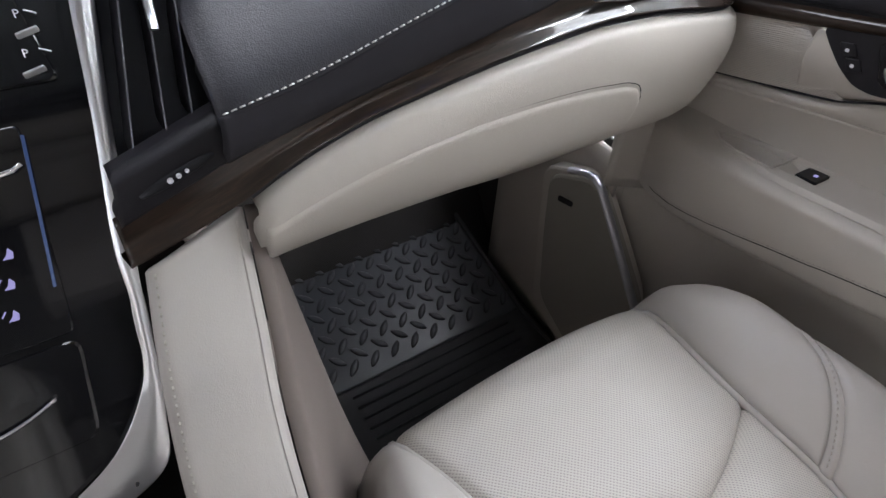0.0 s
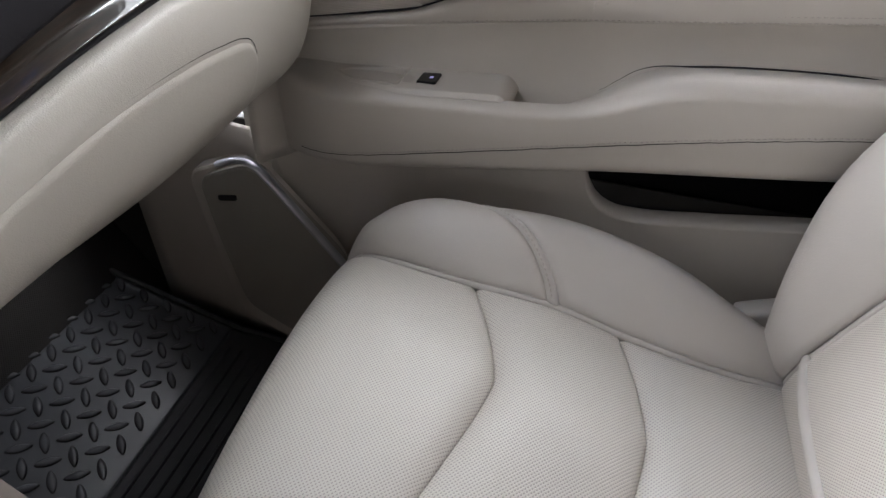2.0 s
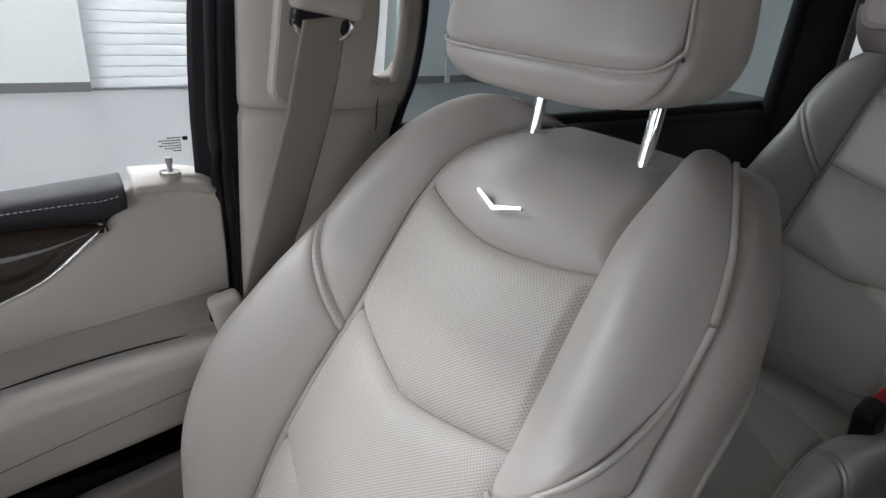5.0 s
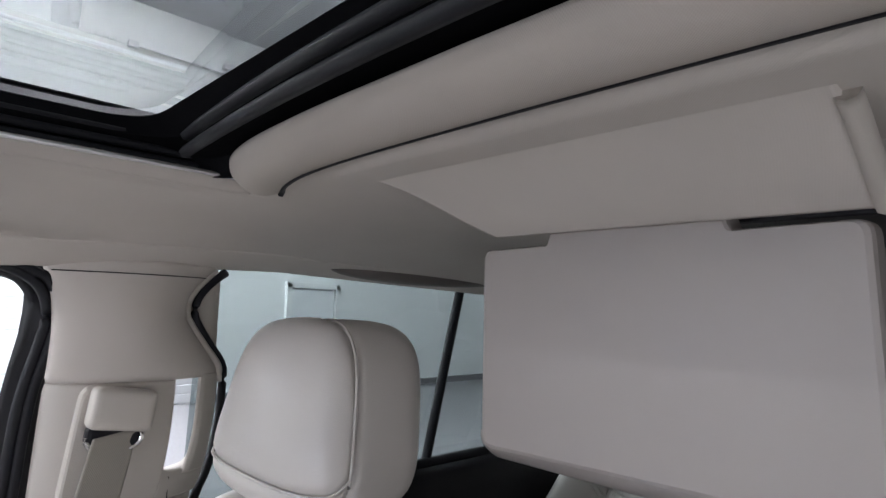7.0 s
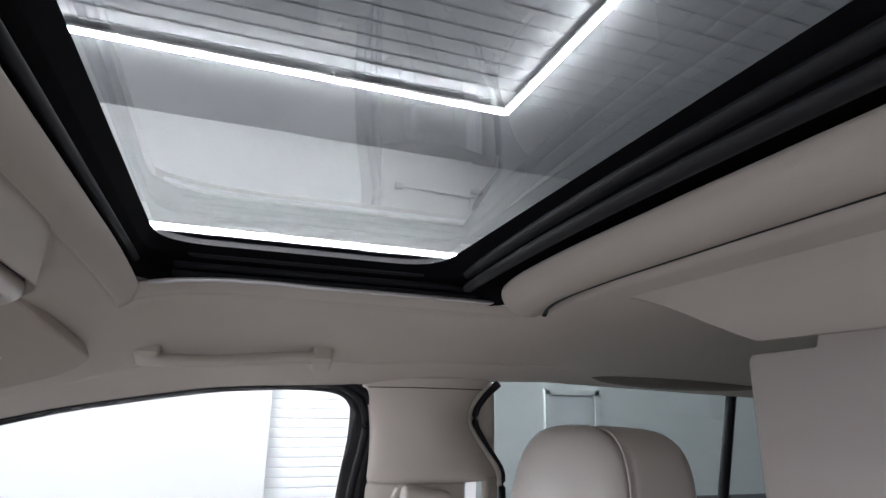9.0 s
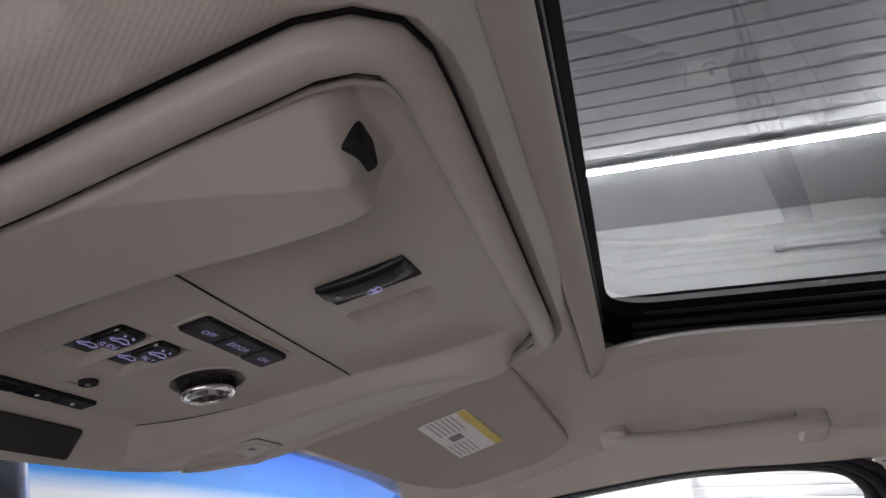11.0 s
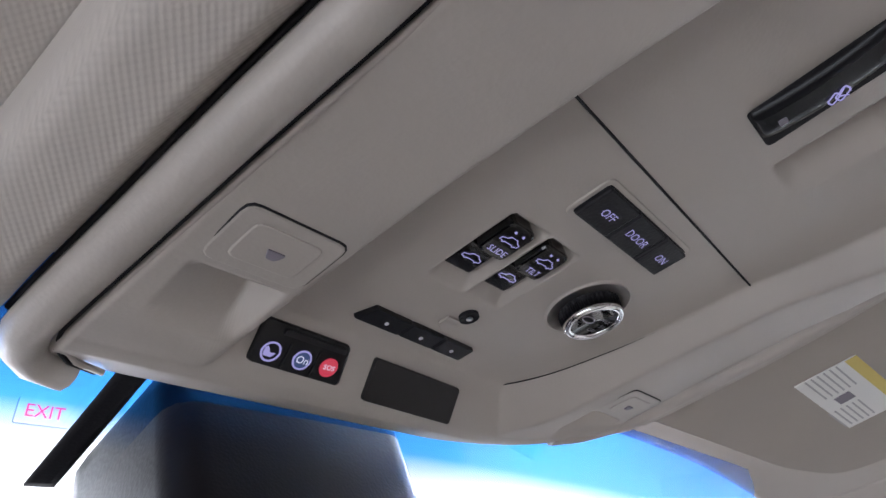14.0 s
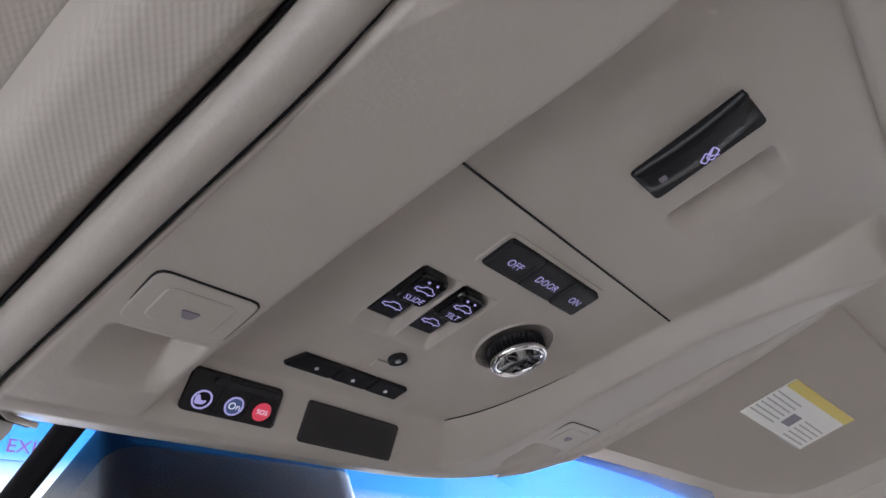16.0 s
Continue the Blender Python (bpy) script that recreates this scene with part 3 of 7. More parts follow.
for z, m in ((1.388, M_ALU), (1.405, M_SEAL)):
    tube("front_rail", M_SEAL, sunroof, [(x, 0.216, z) for x in np.linspace(-0.36, 0.36, 10)], 0.004, 6)
    tube("rear_rail", M_SEAL, sunroof, [(x, -0.15 + 0.02 * (1 - (x / 0.37) ** 2), z) for x in np.linspace(-0.37, 0.37, 14)], 0.006, 6)

# rolled rear edge of the sunshade
lip_y = spl((0.0, -0.168), (0.2, -0.172), (0.33, -0.186), (0.395, -0.215))
shade = group("sunshade", "beige cloth covered sunshade with a thick rolled edge", "sunshade")


def shade_f(a, b):
    x = -0.393 + 0.786 * a
    y0 = lip_y(np.abs(x))
    th = b * math.pi * 1.15
    end = np.clip((0.393 - np.abs(x)) / 0.03, 0, 1) ** 0.5
    r = 0.022 * end + 0.004
    return np.stack([x, y0 - 0.028 - r * 1.35 * np.cos(th) * -1 * 1.0 + 0.0 * x, 1.376 - roof_drop(np.abs(x)) - r * np.sin(th) + 0.012], -1)


tube("shade_gap", M_SEAL, shade, [(x, float(lip_y(abs(x))) - 0.052, 1.3705 - float(roof_drop(abs(x)))) for x in np.linspace(-0.37, 0.37, 40)], 0.004, 6)
patch("rolled_edge", M_VISOR, shade, shade_f, 50, 16, "", 0, 0.01, 0, 0.004, (0, 0, -1))

# windscreen, its shade band and the pillars
WS = spl((0.0, 0.495, 1.272), (0.12, 0.58, 1.233), (0.5, 0.84, 1.118), (1.0, 1.22, 0.94))


def ws_sheet(t0, t1):
    def f(a, b):
        p = WS(t0 + (t1 - t0) * b)
        x = (-0.72 + 1.44 * a)
        return np.stack([x, p[..., 0] - 0.03 * (x / 0.72) ** 2, p[..., 1] - 0.03 * (x / 0.72) ** 2], -1)
    return f


def band_glass():
    m = clear_glass("blue_shade_band")
    t = m.node_tree
    tr = [n for n in t.nodes if n.type == "BSDF_TRANSPARENT"][0]
    c, sep, r = t.nodes.new("ShaderNodeTexCoord"), t.nodes.new("ShaderNodeSeparateXYZ"), t.nodes.new("ShaderNodeValToRGB")
    t.links.new(c.outputs["UV"], sep.inputs[0])
    t.links.new(sep.outputs["Y"], r.inputs[0])
    e = r.color_ramp.elements
    e[0].position, e[0].color = 0.0, (0.01, 0.13, 0.7, 1)
    e[1].position, e[1].color = 0.098, (0.95, 0.98, 1.0, 1)
    mid = r.color_ramp.elements.new(0.07)
    mid.color = (0.06, 0.34, 0.9, 1)
    t.links.new(r.outputs[0], tr.inputs["Color"])
    return m


screen_glass = group("windscreen", "curved windscreen with a blue shade band along its top", "windscreen", "structure")
patch("glass_pane", band_glass(), screen_glass, ws_sheet(0.0, 1.0), 20, 60, "", 0, 0.01, 0, 0, (0, -1, -1)).visible_shadow = False
patch("sensor_frit", M_SEAL, screen_glass, lambda a, b: ws_sheet(0.0, 0.16)(0.4286 + 0.008 * a, b) - np.array((0, 0.003, 0.003)), 3, 20, "", 0, 0.01, 0, 0.001, (0, -1, -1))
for sgn in (1, -1):
    pil = group("pillar_front", "beige trimmed windscreen pillar", "pillar", "structure")
    patch("pillar_trim", M_VISOR, pil, lambda a, b, s=sgn: np.stack([s * (0.60 + 0.12 * a + 0.02 * b), 0.565 + 0.55 * b - 0.03 * np.sin(np.pi * a) - 0.03 * a, 1.222 - 0.29 * b - 0.02 * np.sin(np.pi * a) * 1.0 - 0.02 * a], -1), 10, 20, "", 0, 0.01, 0, 0.02, (-sgn, -1, -0.5))
    tube("edge_seal", M_SEAL, pil, [(sgn * (0.605 + 0.02 * b), 0.575 + 0.55 * b, 1.225 - 0.29 * b) for b in np.linspace(0, 1, 12)], 0.006, 6)


# ---- right side of the body ----
def side_place(x):
    return lambda u, v, h=0.0: (x - h, u, v)


side = group("body_side_right", "beige right body side with door openings", "car body", "structure")
# roof rail trim above the windows
rail_z = spl((-1.6, 1.302), (-0.9, 1.299), (-0.35, 1.294), (-0.04, 1.279), (0.13, 1.271), (0.24, 1.255), (0.36, 1.233), (0.5, 1.195), (0.62, 1.15))
patch("roof_rail", M_CLOTH, side, lambda a, b: np.stack([0.66 + 0.085 * b, -1.6 + 2.2 * a, roof(0.66 + 0 * a, -1.6 + 2.2 * a) * (1 - b) + rail_z(-1.6 + 2.2 * a) * b - 0.004 * np.sin(np.pi * b)], -1), 60, 8, "", 0, 0.01, 0, 0.01, (-1, 0, -0.3))
# black weather seal round the front window
seal = [(0.1 + 0.6 * a, float(rail_z(0.1 + 0.6 * a)) + 0.004) for a in np.linspace(0.9, 0, 14)] + [(y, float(rail_z(y)) + 0.004) for y in np.linspace(0.06, -0.05, 5)]
seal += [(-0.085, 1.272), (-0.108, 1.25), (-0.117, 1.215), (-0.112, 1.18), (-0.095, 1.1), (-0.087, 1.0), (-0.083, 0.9), (-0.083, 0.7), (-0.085, 0.4), (-0.085, 0.2)]
seal = [tuple(q) for q in spl(*[(i, *q) for i, q in enumerate(seal)])(np.linspace(0, len(seal) - 1, 120))]
for off, rr in ((0.0, 0.008), (0.011, 0.007)):
    tube("window_seal", M_SEAL, side, [(0.752 - 0.4 * off, y - off * (1 if z < 1.262 else 0.4), z + (off * 0.7 if z > 1.2 else 0)) for y, z in seal], rr, 8)
run = [(-0.055, 0.885), (-0.062, 1.0), (-0.075, 1.1), (-0.094, 1.19), (-0.096, 1.22), (-0.09, 1.25), (-0.064, 1.272)]
run += [(y, float(rail_z(y)) + 0.001) for y in np.linspace(0.0, 0.62, 10)]
run = spl(*[(i, *q) for i, q in enumerate(run)])(np.linspace(0, len(run) - 1, 90))
tube("window_channel", M_BLACK, side, [(0.772, y - 0.02 * (1 if z < 1.1 else max(0.3, 1 - 7 * (z - 1.1))), z) for y, z in run], 0.008, 8)

patch("seal_web", M_BLACK, side, lambda a, b: np.stack([0.768 - 0.012 * a, -0.06 - 0.035 * a - 0.03 * np.clip((0.25 + 0.995 * b - 0.9) / 0.3, 0, 1) ** 2, 0.25 + 0.995 * b], -1), 4, 20, "", 0, 0.01, 0, 0.004, (-1, 0, 0))

patch("door_jamb", M_BLACK, side, lambda a, b: np.stack([0.772 + 0 * a, -0.07 - 0.09 * a - 0.04 * np.clip((0.2 + b - 0.9) / 0.4, 0, 1), 0.2 + 1.09 * b], -1), 4, 20, "", 0, 0.01, 0, 0.004, (-1, 0, 0))

# centre pillar trim
pillar = group("pillar_centre", "beige moulded centre pillar trim with a narrow slot", "pillar", "structure")
pfront = spl((0.2, -0.105), (0.7, -0.1), (0.95, -0.108), (1.1, -0.115), (1.2, -0.121), (1.26, -0.113), (1.3, -0.10))
prear = spl((0.2, -0.40), (0.88, -0.312), (0.948, -0.330), (0.973, -0.341), (1.044, -0.355), (1.13, -0.358), (1.17, -0.334), (1.20, -0.314), (1.22, -0.305), (1.245, -0.309), (1.27, -0.328), (1.3, -0.365))


def pillar_f(a, b, z0, z1, lift=0.0):
    z = z0 + (z1 - z0) * b
    y = pfront(z) + (prear(z) - pfront(z)) * a
    x = 0.735 - 0.045 * np.sin(np.pi * np.clip(a * 1.0, 0, 1)) ** 0.6 + 0.05 * (a > 0.97) - lift
    x = x + 0.02 * np.clip((z - 1.15) / 0.15, 0, 1)
    return np.stack([x, y, z], -1)


patch("upper_trim", M_CLOTH, pillar, lambda a, b: pillar_f(a, b, 1.125, 1.3), 24, 12, "b", 0.003, 0.004, 0, 0.02, (-1, 0, 0))
patch("belt_trim", M_PLASTIC, pillar, lambda a, b: pillar_f(a * 0.66, b, 0.955, 1.125), 30, 20, "bt", 0.003, 0.004, 0, 0.02, (-1, 0, 0))
patch("lower_trim", M_PLASTIC, pillar, lambda a, b: pillar_f(a, b, 0.2, 0.955), 24, 30, "t", 0.003, 0.004, 0, 0.02, (-1, 0, 0))
# raised belt channel and the slot behind it
slab("belt_panel", M_PLASTIC, pillar, rounded([(-0.135, 0.965), (-0.236, 0.955), (-0.25, 1.0), (-0.258, 1.12), (-0.155, 1.125)], 0.02), side_place(0.692), 0.02, 0.006)
patch("slot_base", M_PLASTIC, pillar, lambda a, b: pillar_f(0.655 + 0.31 * a, b, 0.955, 0.99 + 0.012 * (2 * a - 1) ** 4), 16, 10, "t", 0.006, 0.008, 0, 0.024, (-1, 0, 0))
patch("slot_strip", M_PLASTIC, pillar, lambda a, b: pillar_f(0.84 - 0.03 * (1 - b) ** 8 + 0.125 * a + 0.03 * a * (1 - b) ** 8, b, 0.985, 1.13), 14, 24, "l", 0.003, 0.004, 0, 0.006, (-1, 0, 0))
tube("slot_seam", M_SEAL, pillar, [(0.6985, -0.277, 0.985), (0.6975, -0.276, 0.96), (0.6965, -0.274, 0.925)], 0.0008, 5)
tube("rear_edge", M_PLASTIC, pillar, [(0.726 + 0.02 * max(0.0, (z - 1.15) / 0.15), float(prear(z)) + 0.006, z) for z in np.linspace(1.115, 1.29, 24)], 0.0065, 10)
tube("rear_seal", M_SEAL, pillar, [(0.74, float(prear(z)) - 0.008, z) for z in np.linspace(0.85, 1.29, 40)], 0.007, 8)

patch("trim_backing", M_PLASTIC, pillar, lambda a, b: np.stack([0.748 + 0 * a, -0.27 - 0.085 * a, 1.15 + 0.14 * b], -1), 4, 4, "", 0, 0.01, 0, 0.004, (-1, 0, 0))

tube("top_seam", M_SEAL, pillar, [tuple(pillar_f(np.array(a), np.array(1.0), 1.2, 1.278, 0.001)) for a in np.linspace(0.03, 0.96, 20)], 0.0008, 5)
# belt, its guide and anchor
belt = group("seat_belt", "beige seat belt hanging from its pillar guide", "seat belt")
gx, gy, gz = 0.672, -0.198, 1.082
box("guide_cover", M_PLASTIC, belt, (gx + 0.005, gy - 0.003, gz + 0.010), (0.034, 0.082, 0.056), 0.012, (8, 0, 0), 4)
tube("guide_ring", M_BRIGHT, belt, [(gx + 0.003, gy + 0.004 + 0.034 * math.cos(t), gz - 0.026 + 0.02 * math.sin(t)) for t in np.linspace(math.pi * 0.95, math.pi * 2.05, 12)], 0.0045, 8)
box("guide_slot", M_BLACK, belt, (gx + 0.008, gy + 0.007, gz - 0.026), (0.02, 0.066, 0.022), 0.006, (8, 0, 0))
webf = spl((0.0, 0.664, -0.193, 1.062, 0.03), (0.3, 0.668, -0.171, 0.95, 0.032), (0.7, 0.69, -0.130, 0.78, 0.032), (1.0, 0.70, -0.104, 0.66, 0.032), (1.3, 0.71, -0.074, 0.5, 0.032))


def web(a, b):
    q = webf(1.3 * b)
    off = (a - 0.5) * 2 * q[..., 3]
    return np.stack([q[..., 0] + off * 0.25, q[..., 1] - off * 0.97, q[..., 2] + 0.1 * off], -1)


strap = patch("webbing", M_BELT, belt, web, 10, 40, "lr", -0.0012, 0.004, 0, 0.0025, (-1, 0, 0))
anchor = group("belt_anchor", "beige plastic belt anchor beside the seat", "anchor")
box("anchor_cover", M_PLASTIC, anchor, (0.69, -0.068, 0.708), (0.03, 0.04, 0.055), 0.012, (-12, 0, 0), 4)

# rear door: window sill, panel and far pillar
rear = group("rear_door_right", "rear door panel below its tinted window, dark trim and shade in one black", "car door", "structure")
# one black carries the charcoal pad and the shade below it
patch("rear_panel", M_BLACK, rear, lambda a, b: np.stack([0.75 - 0.05 * np.sin(np.pi * b) ** 0.7, -0.36 - 1.0 * a, 0.1 + 0.8 * b], -1), 20, 20, "", 0, 0.01, 0, 0.02, (-1, 0, 0))
tube("rear_sill_seal", M_SEAL, rear, [(0.765, y, 0.905) for y in np.linspace(-0.34, -1.36, 10)], 0.012)
patch("rear_window_pane", M_TINT, rear, lambda a, b: np.stack([0.79 - 0.03 * b, -0.33 - 1.05 * a, 0.88 + 0.42 * b], -1), 2, 2, "", 0, 0.01, 0, 0, (-1, 0, 0))
far_pillar = group("pillar_rear", "rear pillar trim with a hanging belt, shade put into its charcoal", "pillar", "structure")
# charcoal colour imitates the dimness at the back of the cabin
patch("pillar_trim", M_DASH, far_pillar, lambda a, b: np.stack([0.74 - 0.06 * np.sin(np.pi * a), -1.33 - 0.25 * a - 0.12 * (1 - b) * 0, 0.1 + 1.2 * b], -1), 12, 10, "", 0, 0.01, 0, 0.02, (-1, 0, 0))
tube("window_divider", M_SEAL, far_pillar, [(0.772, -0.85 - 0.24 * (z - 0.9), z) for z in np.linspace(0.88, 1.31, 8)], 0.011)
tube("pillar_seal", M_SEAL, far_pillar, [(0.745, -1.335 + 0.05 * (1.3 - z), z) for z in np.linspace(0.85, 1.3, 8)], 0.016)
patch("belt_webbing", M_BELT, far_pillar, lambda a, b: np.stack([0.665 + 0 * a, -1.4 - 0.045 * a + 0.08 * b * 0, 0.55 + 0.65 * b], -1), 3, 10, "", 0, 0.01, 0, 0.002, (-1, 0, 0))
joined("body_rear", [(lambda a, b: np.stack([0.76 + 0 * a, -1.55 - 0.85 * a, 0.1 + 0.8 * b], -1), 4, 4), (lambda a, b: np.stack([-0.76 + 1.52 * a, -2.4 + 0 * a, -0.1 + 1.0 * b], -1), 4, 4),
                     (lambda a, b: np.stack([-0.76 + 0 * a, -2.4 + 3.3 * a, -0.1 + 0.98 * b], -1), 4, 4), (lambda a, b: np.stack([-0.76 + 0 * a, -0.35 + 0.2 * a, 0.85 + 0.45 * b], -1), 4, 4),
                     (lambda a, b: np.stack([-0.76 + 0 * a, -2.4 + 0.9 * a, 0.85 + 0.45 * b], -1), 4, 4), (lambda a, b: np.stack([-0.76 + 1.52 * a, -2.4 + 0 * a, 1.22 + 0.2 * b], -1), 4, 4)],
       M_PLASTIC, "beige inner panels at the back of the car", "car body")

left_side = group("body_side_left", "driver side windows of the car", "car body", "structure")
patch("front_window_pane", M_GLASS, left_side, lambda a, b: np.stack([-0.80 + 0.03 * b, -0.15 + 0.95 * a, 0.86 + 0.42 * b], -1), 2, 2, "", 0, 0.01, 0, 0, (1, 0, 0))
# unseen rear panes, tinted this dark to keep light off the second row
patch("rear_window_pane", M_DARKTINT, left_side, lambda a, b: np.stack([-0.80 + 0.03 * b, -1.5 + 1.15 * a, 0.86 + 0.42 * b], -1), 2, 2, "", 0, 0.01, 0, 0, (1, 0, 0))
patch("tailgate_pane", M_DARKTINT, left_side, lambda a, b: np.stack([-0.76 + 1.52 * a, -2.42 + 0 * a, 0.88 + 0.36 * b], -1), 2, 2, "", 0, 0.01, 0, 0, (0, 1, 0))

# floor of the cabin
joined("floor", [(lambda a, b: np.stack([-0.78 + 1.56 * a, -2.4 + 3.4 * b, -0.03 + 0 * a], -1), 4, 4), (lambda a, b: np.stack([-0.78 + 1.56 * a, 1.0 + 0.3 * b, -0.03 + 0.5 * b], -1), 4, 4),
                 (lambda a, b: np.stack([0.78 + 0 * a, -0.1 + 1.4 * a, -0.05 + 0.5 * b], -1), 4, 4), (lambda a, b: np.stack([-0.78 + 1.56 * a, 1.28 + 0 * a, 0.4 + 0.55 * b], -1), 4, 4)], M_CARPET, "dark carpeted cabin floor and bulkhead", "floor")


# ---- seats ----
back_wi = spl((0.0, 0.160), (0.1, 0.152), (0.25, 0.147), (0.44, 0.140), (0.6, 0.129), (0.68, 0.116), (0.74, 0.10))
back_base = spl((-0.02, 0.0), (0.0, 0.014), (0.12, 0.045), (0.25, 0.056), (0.437, 0.041), (0.6, 0.03), (0.64, 0.018), (0.68, -0.015), (0.71, -0.06), (0.74, -0.11))
bol_u = spl((0.0, 0.20), (0.1, 0.212), (0.2, 0.232), (0.3, 0.236), (0.4, 0.222), (0.5, 0.205), (0.6, 0.188), (0.66, 0.168), (0.72, 0.135), (0.74, 0.12))
bol_d = spl((0.0, 0.04), (0.1, 0.096), (0.2, 0.130), (0.3, 0.137), (0.4, 0.119), (0.5, 0.09), (0.6, 0.064), (0.66, 0.044), (0.7, 0.02), (0.725, -0.01), (0.74, -0.05))
bol_w = spl((0.0, 0.225), (0.08, 0.25), (0.2, 0.266), (0.4, 0.26), (0.5, 0.248), (0.58, 0.241), (0.65, 0.219), (0.69, 0.193), (0.72, 0.165), (0.74, 0.135))
bol_o = spl((0.0, 0.0), (0.2, 0.06), (0.4, 0.062), (0.55, 0.048), (0.65, 0.026), (0.70, 0.0), (0.72, -0.022), (0.74, -0.065))
seam_low = spl((0.0, 0.398), (0.11, 0.422), (0.21, 0.442), (0.31, 0.459), (0.405, 0.474), (0.485, 0.485), (0.7, 0.506), (1.0, 0.535))
gusset_top = spl((0.0, 0.405), (0.205, 0.426), (0.36, 0.442), (0.5, 0.456), (0.65, 0.474), (0.755, 0.489), (0.84, 0.507), (0.91, 0.532), (0.96, 0.562), (1.0, 0.61))
gusset_low = spl((0.0, 0.39), (0.22, 0.413), (0.43, 0.434), (0.585, 0.448), (0.73, 0.463), (0.87, 0.474), (1.0, 0.483))

cu_wi = spl((-0.03, 0.165), (0.05, 0.143), (0.178, 0.131), (0.253, 0.135), (0.351, 0.13), (0.45, 0.14), (0.51, 0.15), (0.56, 0.155))
cu_in = spl((-0.03, 0.165), (0.05, 0.149), (0.178, 0.14), (0.253, 0.146), (0.31, 0.153), (0.40, 0.169), (0.45, 0.180), (0.496, 0.194), (0.56, 0.198))
cu_run = spl((0.0, -0.04, 0.335), (0.1, 0.06, 0.366), (0.3, 0.178, 0.399), (0.5, 0.303, 0.425), (0.62, 0.38, 0.431), (0.74, 0.45, 0.43), (0.82, 0.495, 0.424), (0.88, 0.522, 0.402), (0.93, 0.533, 0.365), (1.0, 0.53, 0.27))
cb_top = spl((-0.04, 0.338), (0.04, 0.383), (0.12, 0.428), (0.2, 0.456), (0.28, 0.470), (0.38, 0.471), (0.44, 0.464), (0.49, 0.432), (0.52, 0.385), (0.535, 0.30))
cb_w = spl((-0.04, 0.255), (0.1, 0.278), (0.3, 0.28), (0.42, 0.268), (0.5, 0.235), (0.535, 0.2))


def make_seat(name, label, at, category="car seat", badge=True):
    seat = group(name, label, category)
    o = Vector((0.42, -0.025, 0.345))
    A, N = np.array((0, -0.443, 0.8965)), np.array((0, 0.8965, 0.443))
    org = np.array(o) + np.array(at)

    def L(u, s, d):
        u, s, d = np.broadcast_arrays(u, s, d)
        return org + u[..., None] * np.array((1.0, 0, 0)) + s[..., None] * A + d[..., None] * N

    # backrest centre panels, parted by V seams
    cuts = [lambda q: -0.02 + 0 * q, lambda q: 0.222 + 0.032 * np.abs(q) ** 1.2, lambda q: 0.404 + 0.034 * np.abs(q) ** 1.2, lambda q: 0.578 + 0.024 * np.abs(q) ** 1.6, lambda q: 0.735 + 0 * q]
    for i in range(4):
        def f(a, b, lo=cuts[i], hi=cuts[i + 1]):
            q = 2 * a - 1
            s = lo(q) + (hi(q) - lo(q)) * b
            u = q * back_wi(s)
            return L(u, s, back_base(s) + 0.008 * (1 - q * q) + 0 * u)
        patch("backrest_panel", M_PERF if i < 3 else M_LEATHER, seat, f, 44, 36, "lrbt" if i < 3 else "lrb", 0.006, 0.007, 0.008, 0.012, N, flat=((1, 0, 0), A), cross=(0.011, 0.010))
    back = []
    for sgn in (1, -1):
        def bol(v, s, sgn=sgn):
            v, s = np.broadcast_arrays(v, s)
            u0, u1, u2 = back_wi(s), bol_u(s), bol_w(s)
            d0, d1, d2 = back_base(s), bol_d(s), bol_o(s)
            k = v * v * (3 - 2 * v)
            u = u0 * (1 - v) ** 2 + 2 * v * (1 - v) * (u1 * 2 - (u0 + u2) / 2) + u2 * v ** 2
            d = d0 * (1 - v) ** 2 + 2 * v * (1 - v) * (d1 * 2 - (d0 + d2) / 2) + d2 * v ** 2
            return L(sgn * u, s, d)
        low, top = (seam_low, lambda v: seam_low(v) + 0.0135) if sgn > 0 else (gusset_low, gusset_top)
        patch("upper_bolster", M_LEATHER, seat, lambda a, b: bol(a, top(a) + (0.735 - top(a)) * b), 30, 30, "lrb", 0.004, 0.006, 0.003, 0.012, (sgn * 0.3, *N[1:]))
        patch("seam_band", M_LEATHER, seat, lambda a, b: bol(a, low(a) + (top(a) - low(a)) * b), 40, 12, "bt", 0.003, 0.0032, 0.0006, 0.01, (sgn * 0.3, *N[1:]))
        patch("lower_bolster", M_LEATHER, seat, lambda a, b: bol(a, 0.0 + low(a) * b), 30, 34, "lrt", 0.004, 0.006, 0.003, 0.012, (sgn * 0.3, *N[1:]))
        vv = np.linspace(0.03, 1.0, 30)
        if sgn > 0:
            dashes("stitching", M_STITCH_BEIGE, seat, [tuple(p) for p in bol(vv[:17], low(vv[:17]) + 0.0075)], 0.004, 0.0022, 0.0012, 0.0009, 0.0004, N)
        else:
            tube("seam_bead", M_LEATHER, seat, [tuple(p - N * 0.0008) for p in bol(vv, top(vv) - 0.003)], 0.003, 8)
        edge = [tuple(p) for p in bol(np.full(30, 1.0), np.linspace(0.548 if sgn > 0 else 0.605, 0.73, 30))]
        tube("edge_piping", M_LEATHER, seat, edge, 0.0036, 6)
        sw = np.linspace(0.0, 0.70, 60)
        tube("seam_welt", M_LEATHER, seat, [tuple(p - N * 0.0098) for p in bol(0 * sw + 0.01, sw)], 0.005, 8)
        # side panel towards the back shell
        def side_f(a, b, sgn=sgn):
            s = 0.0 + 0.735 * b
            u = bol_w(s) - 0.05 * a ** 1.6 + 0.028 * np.sin(np.pi * a) ** 0.8
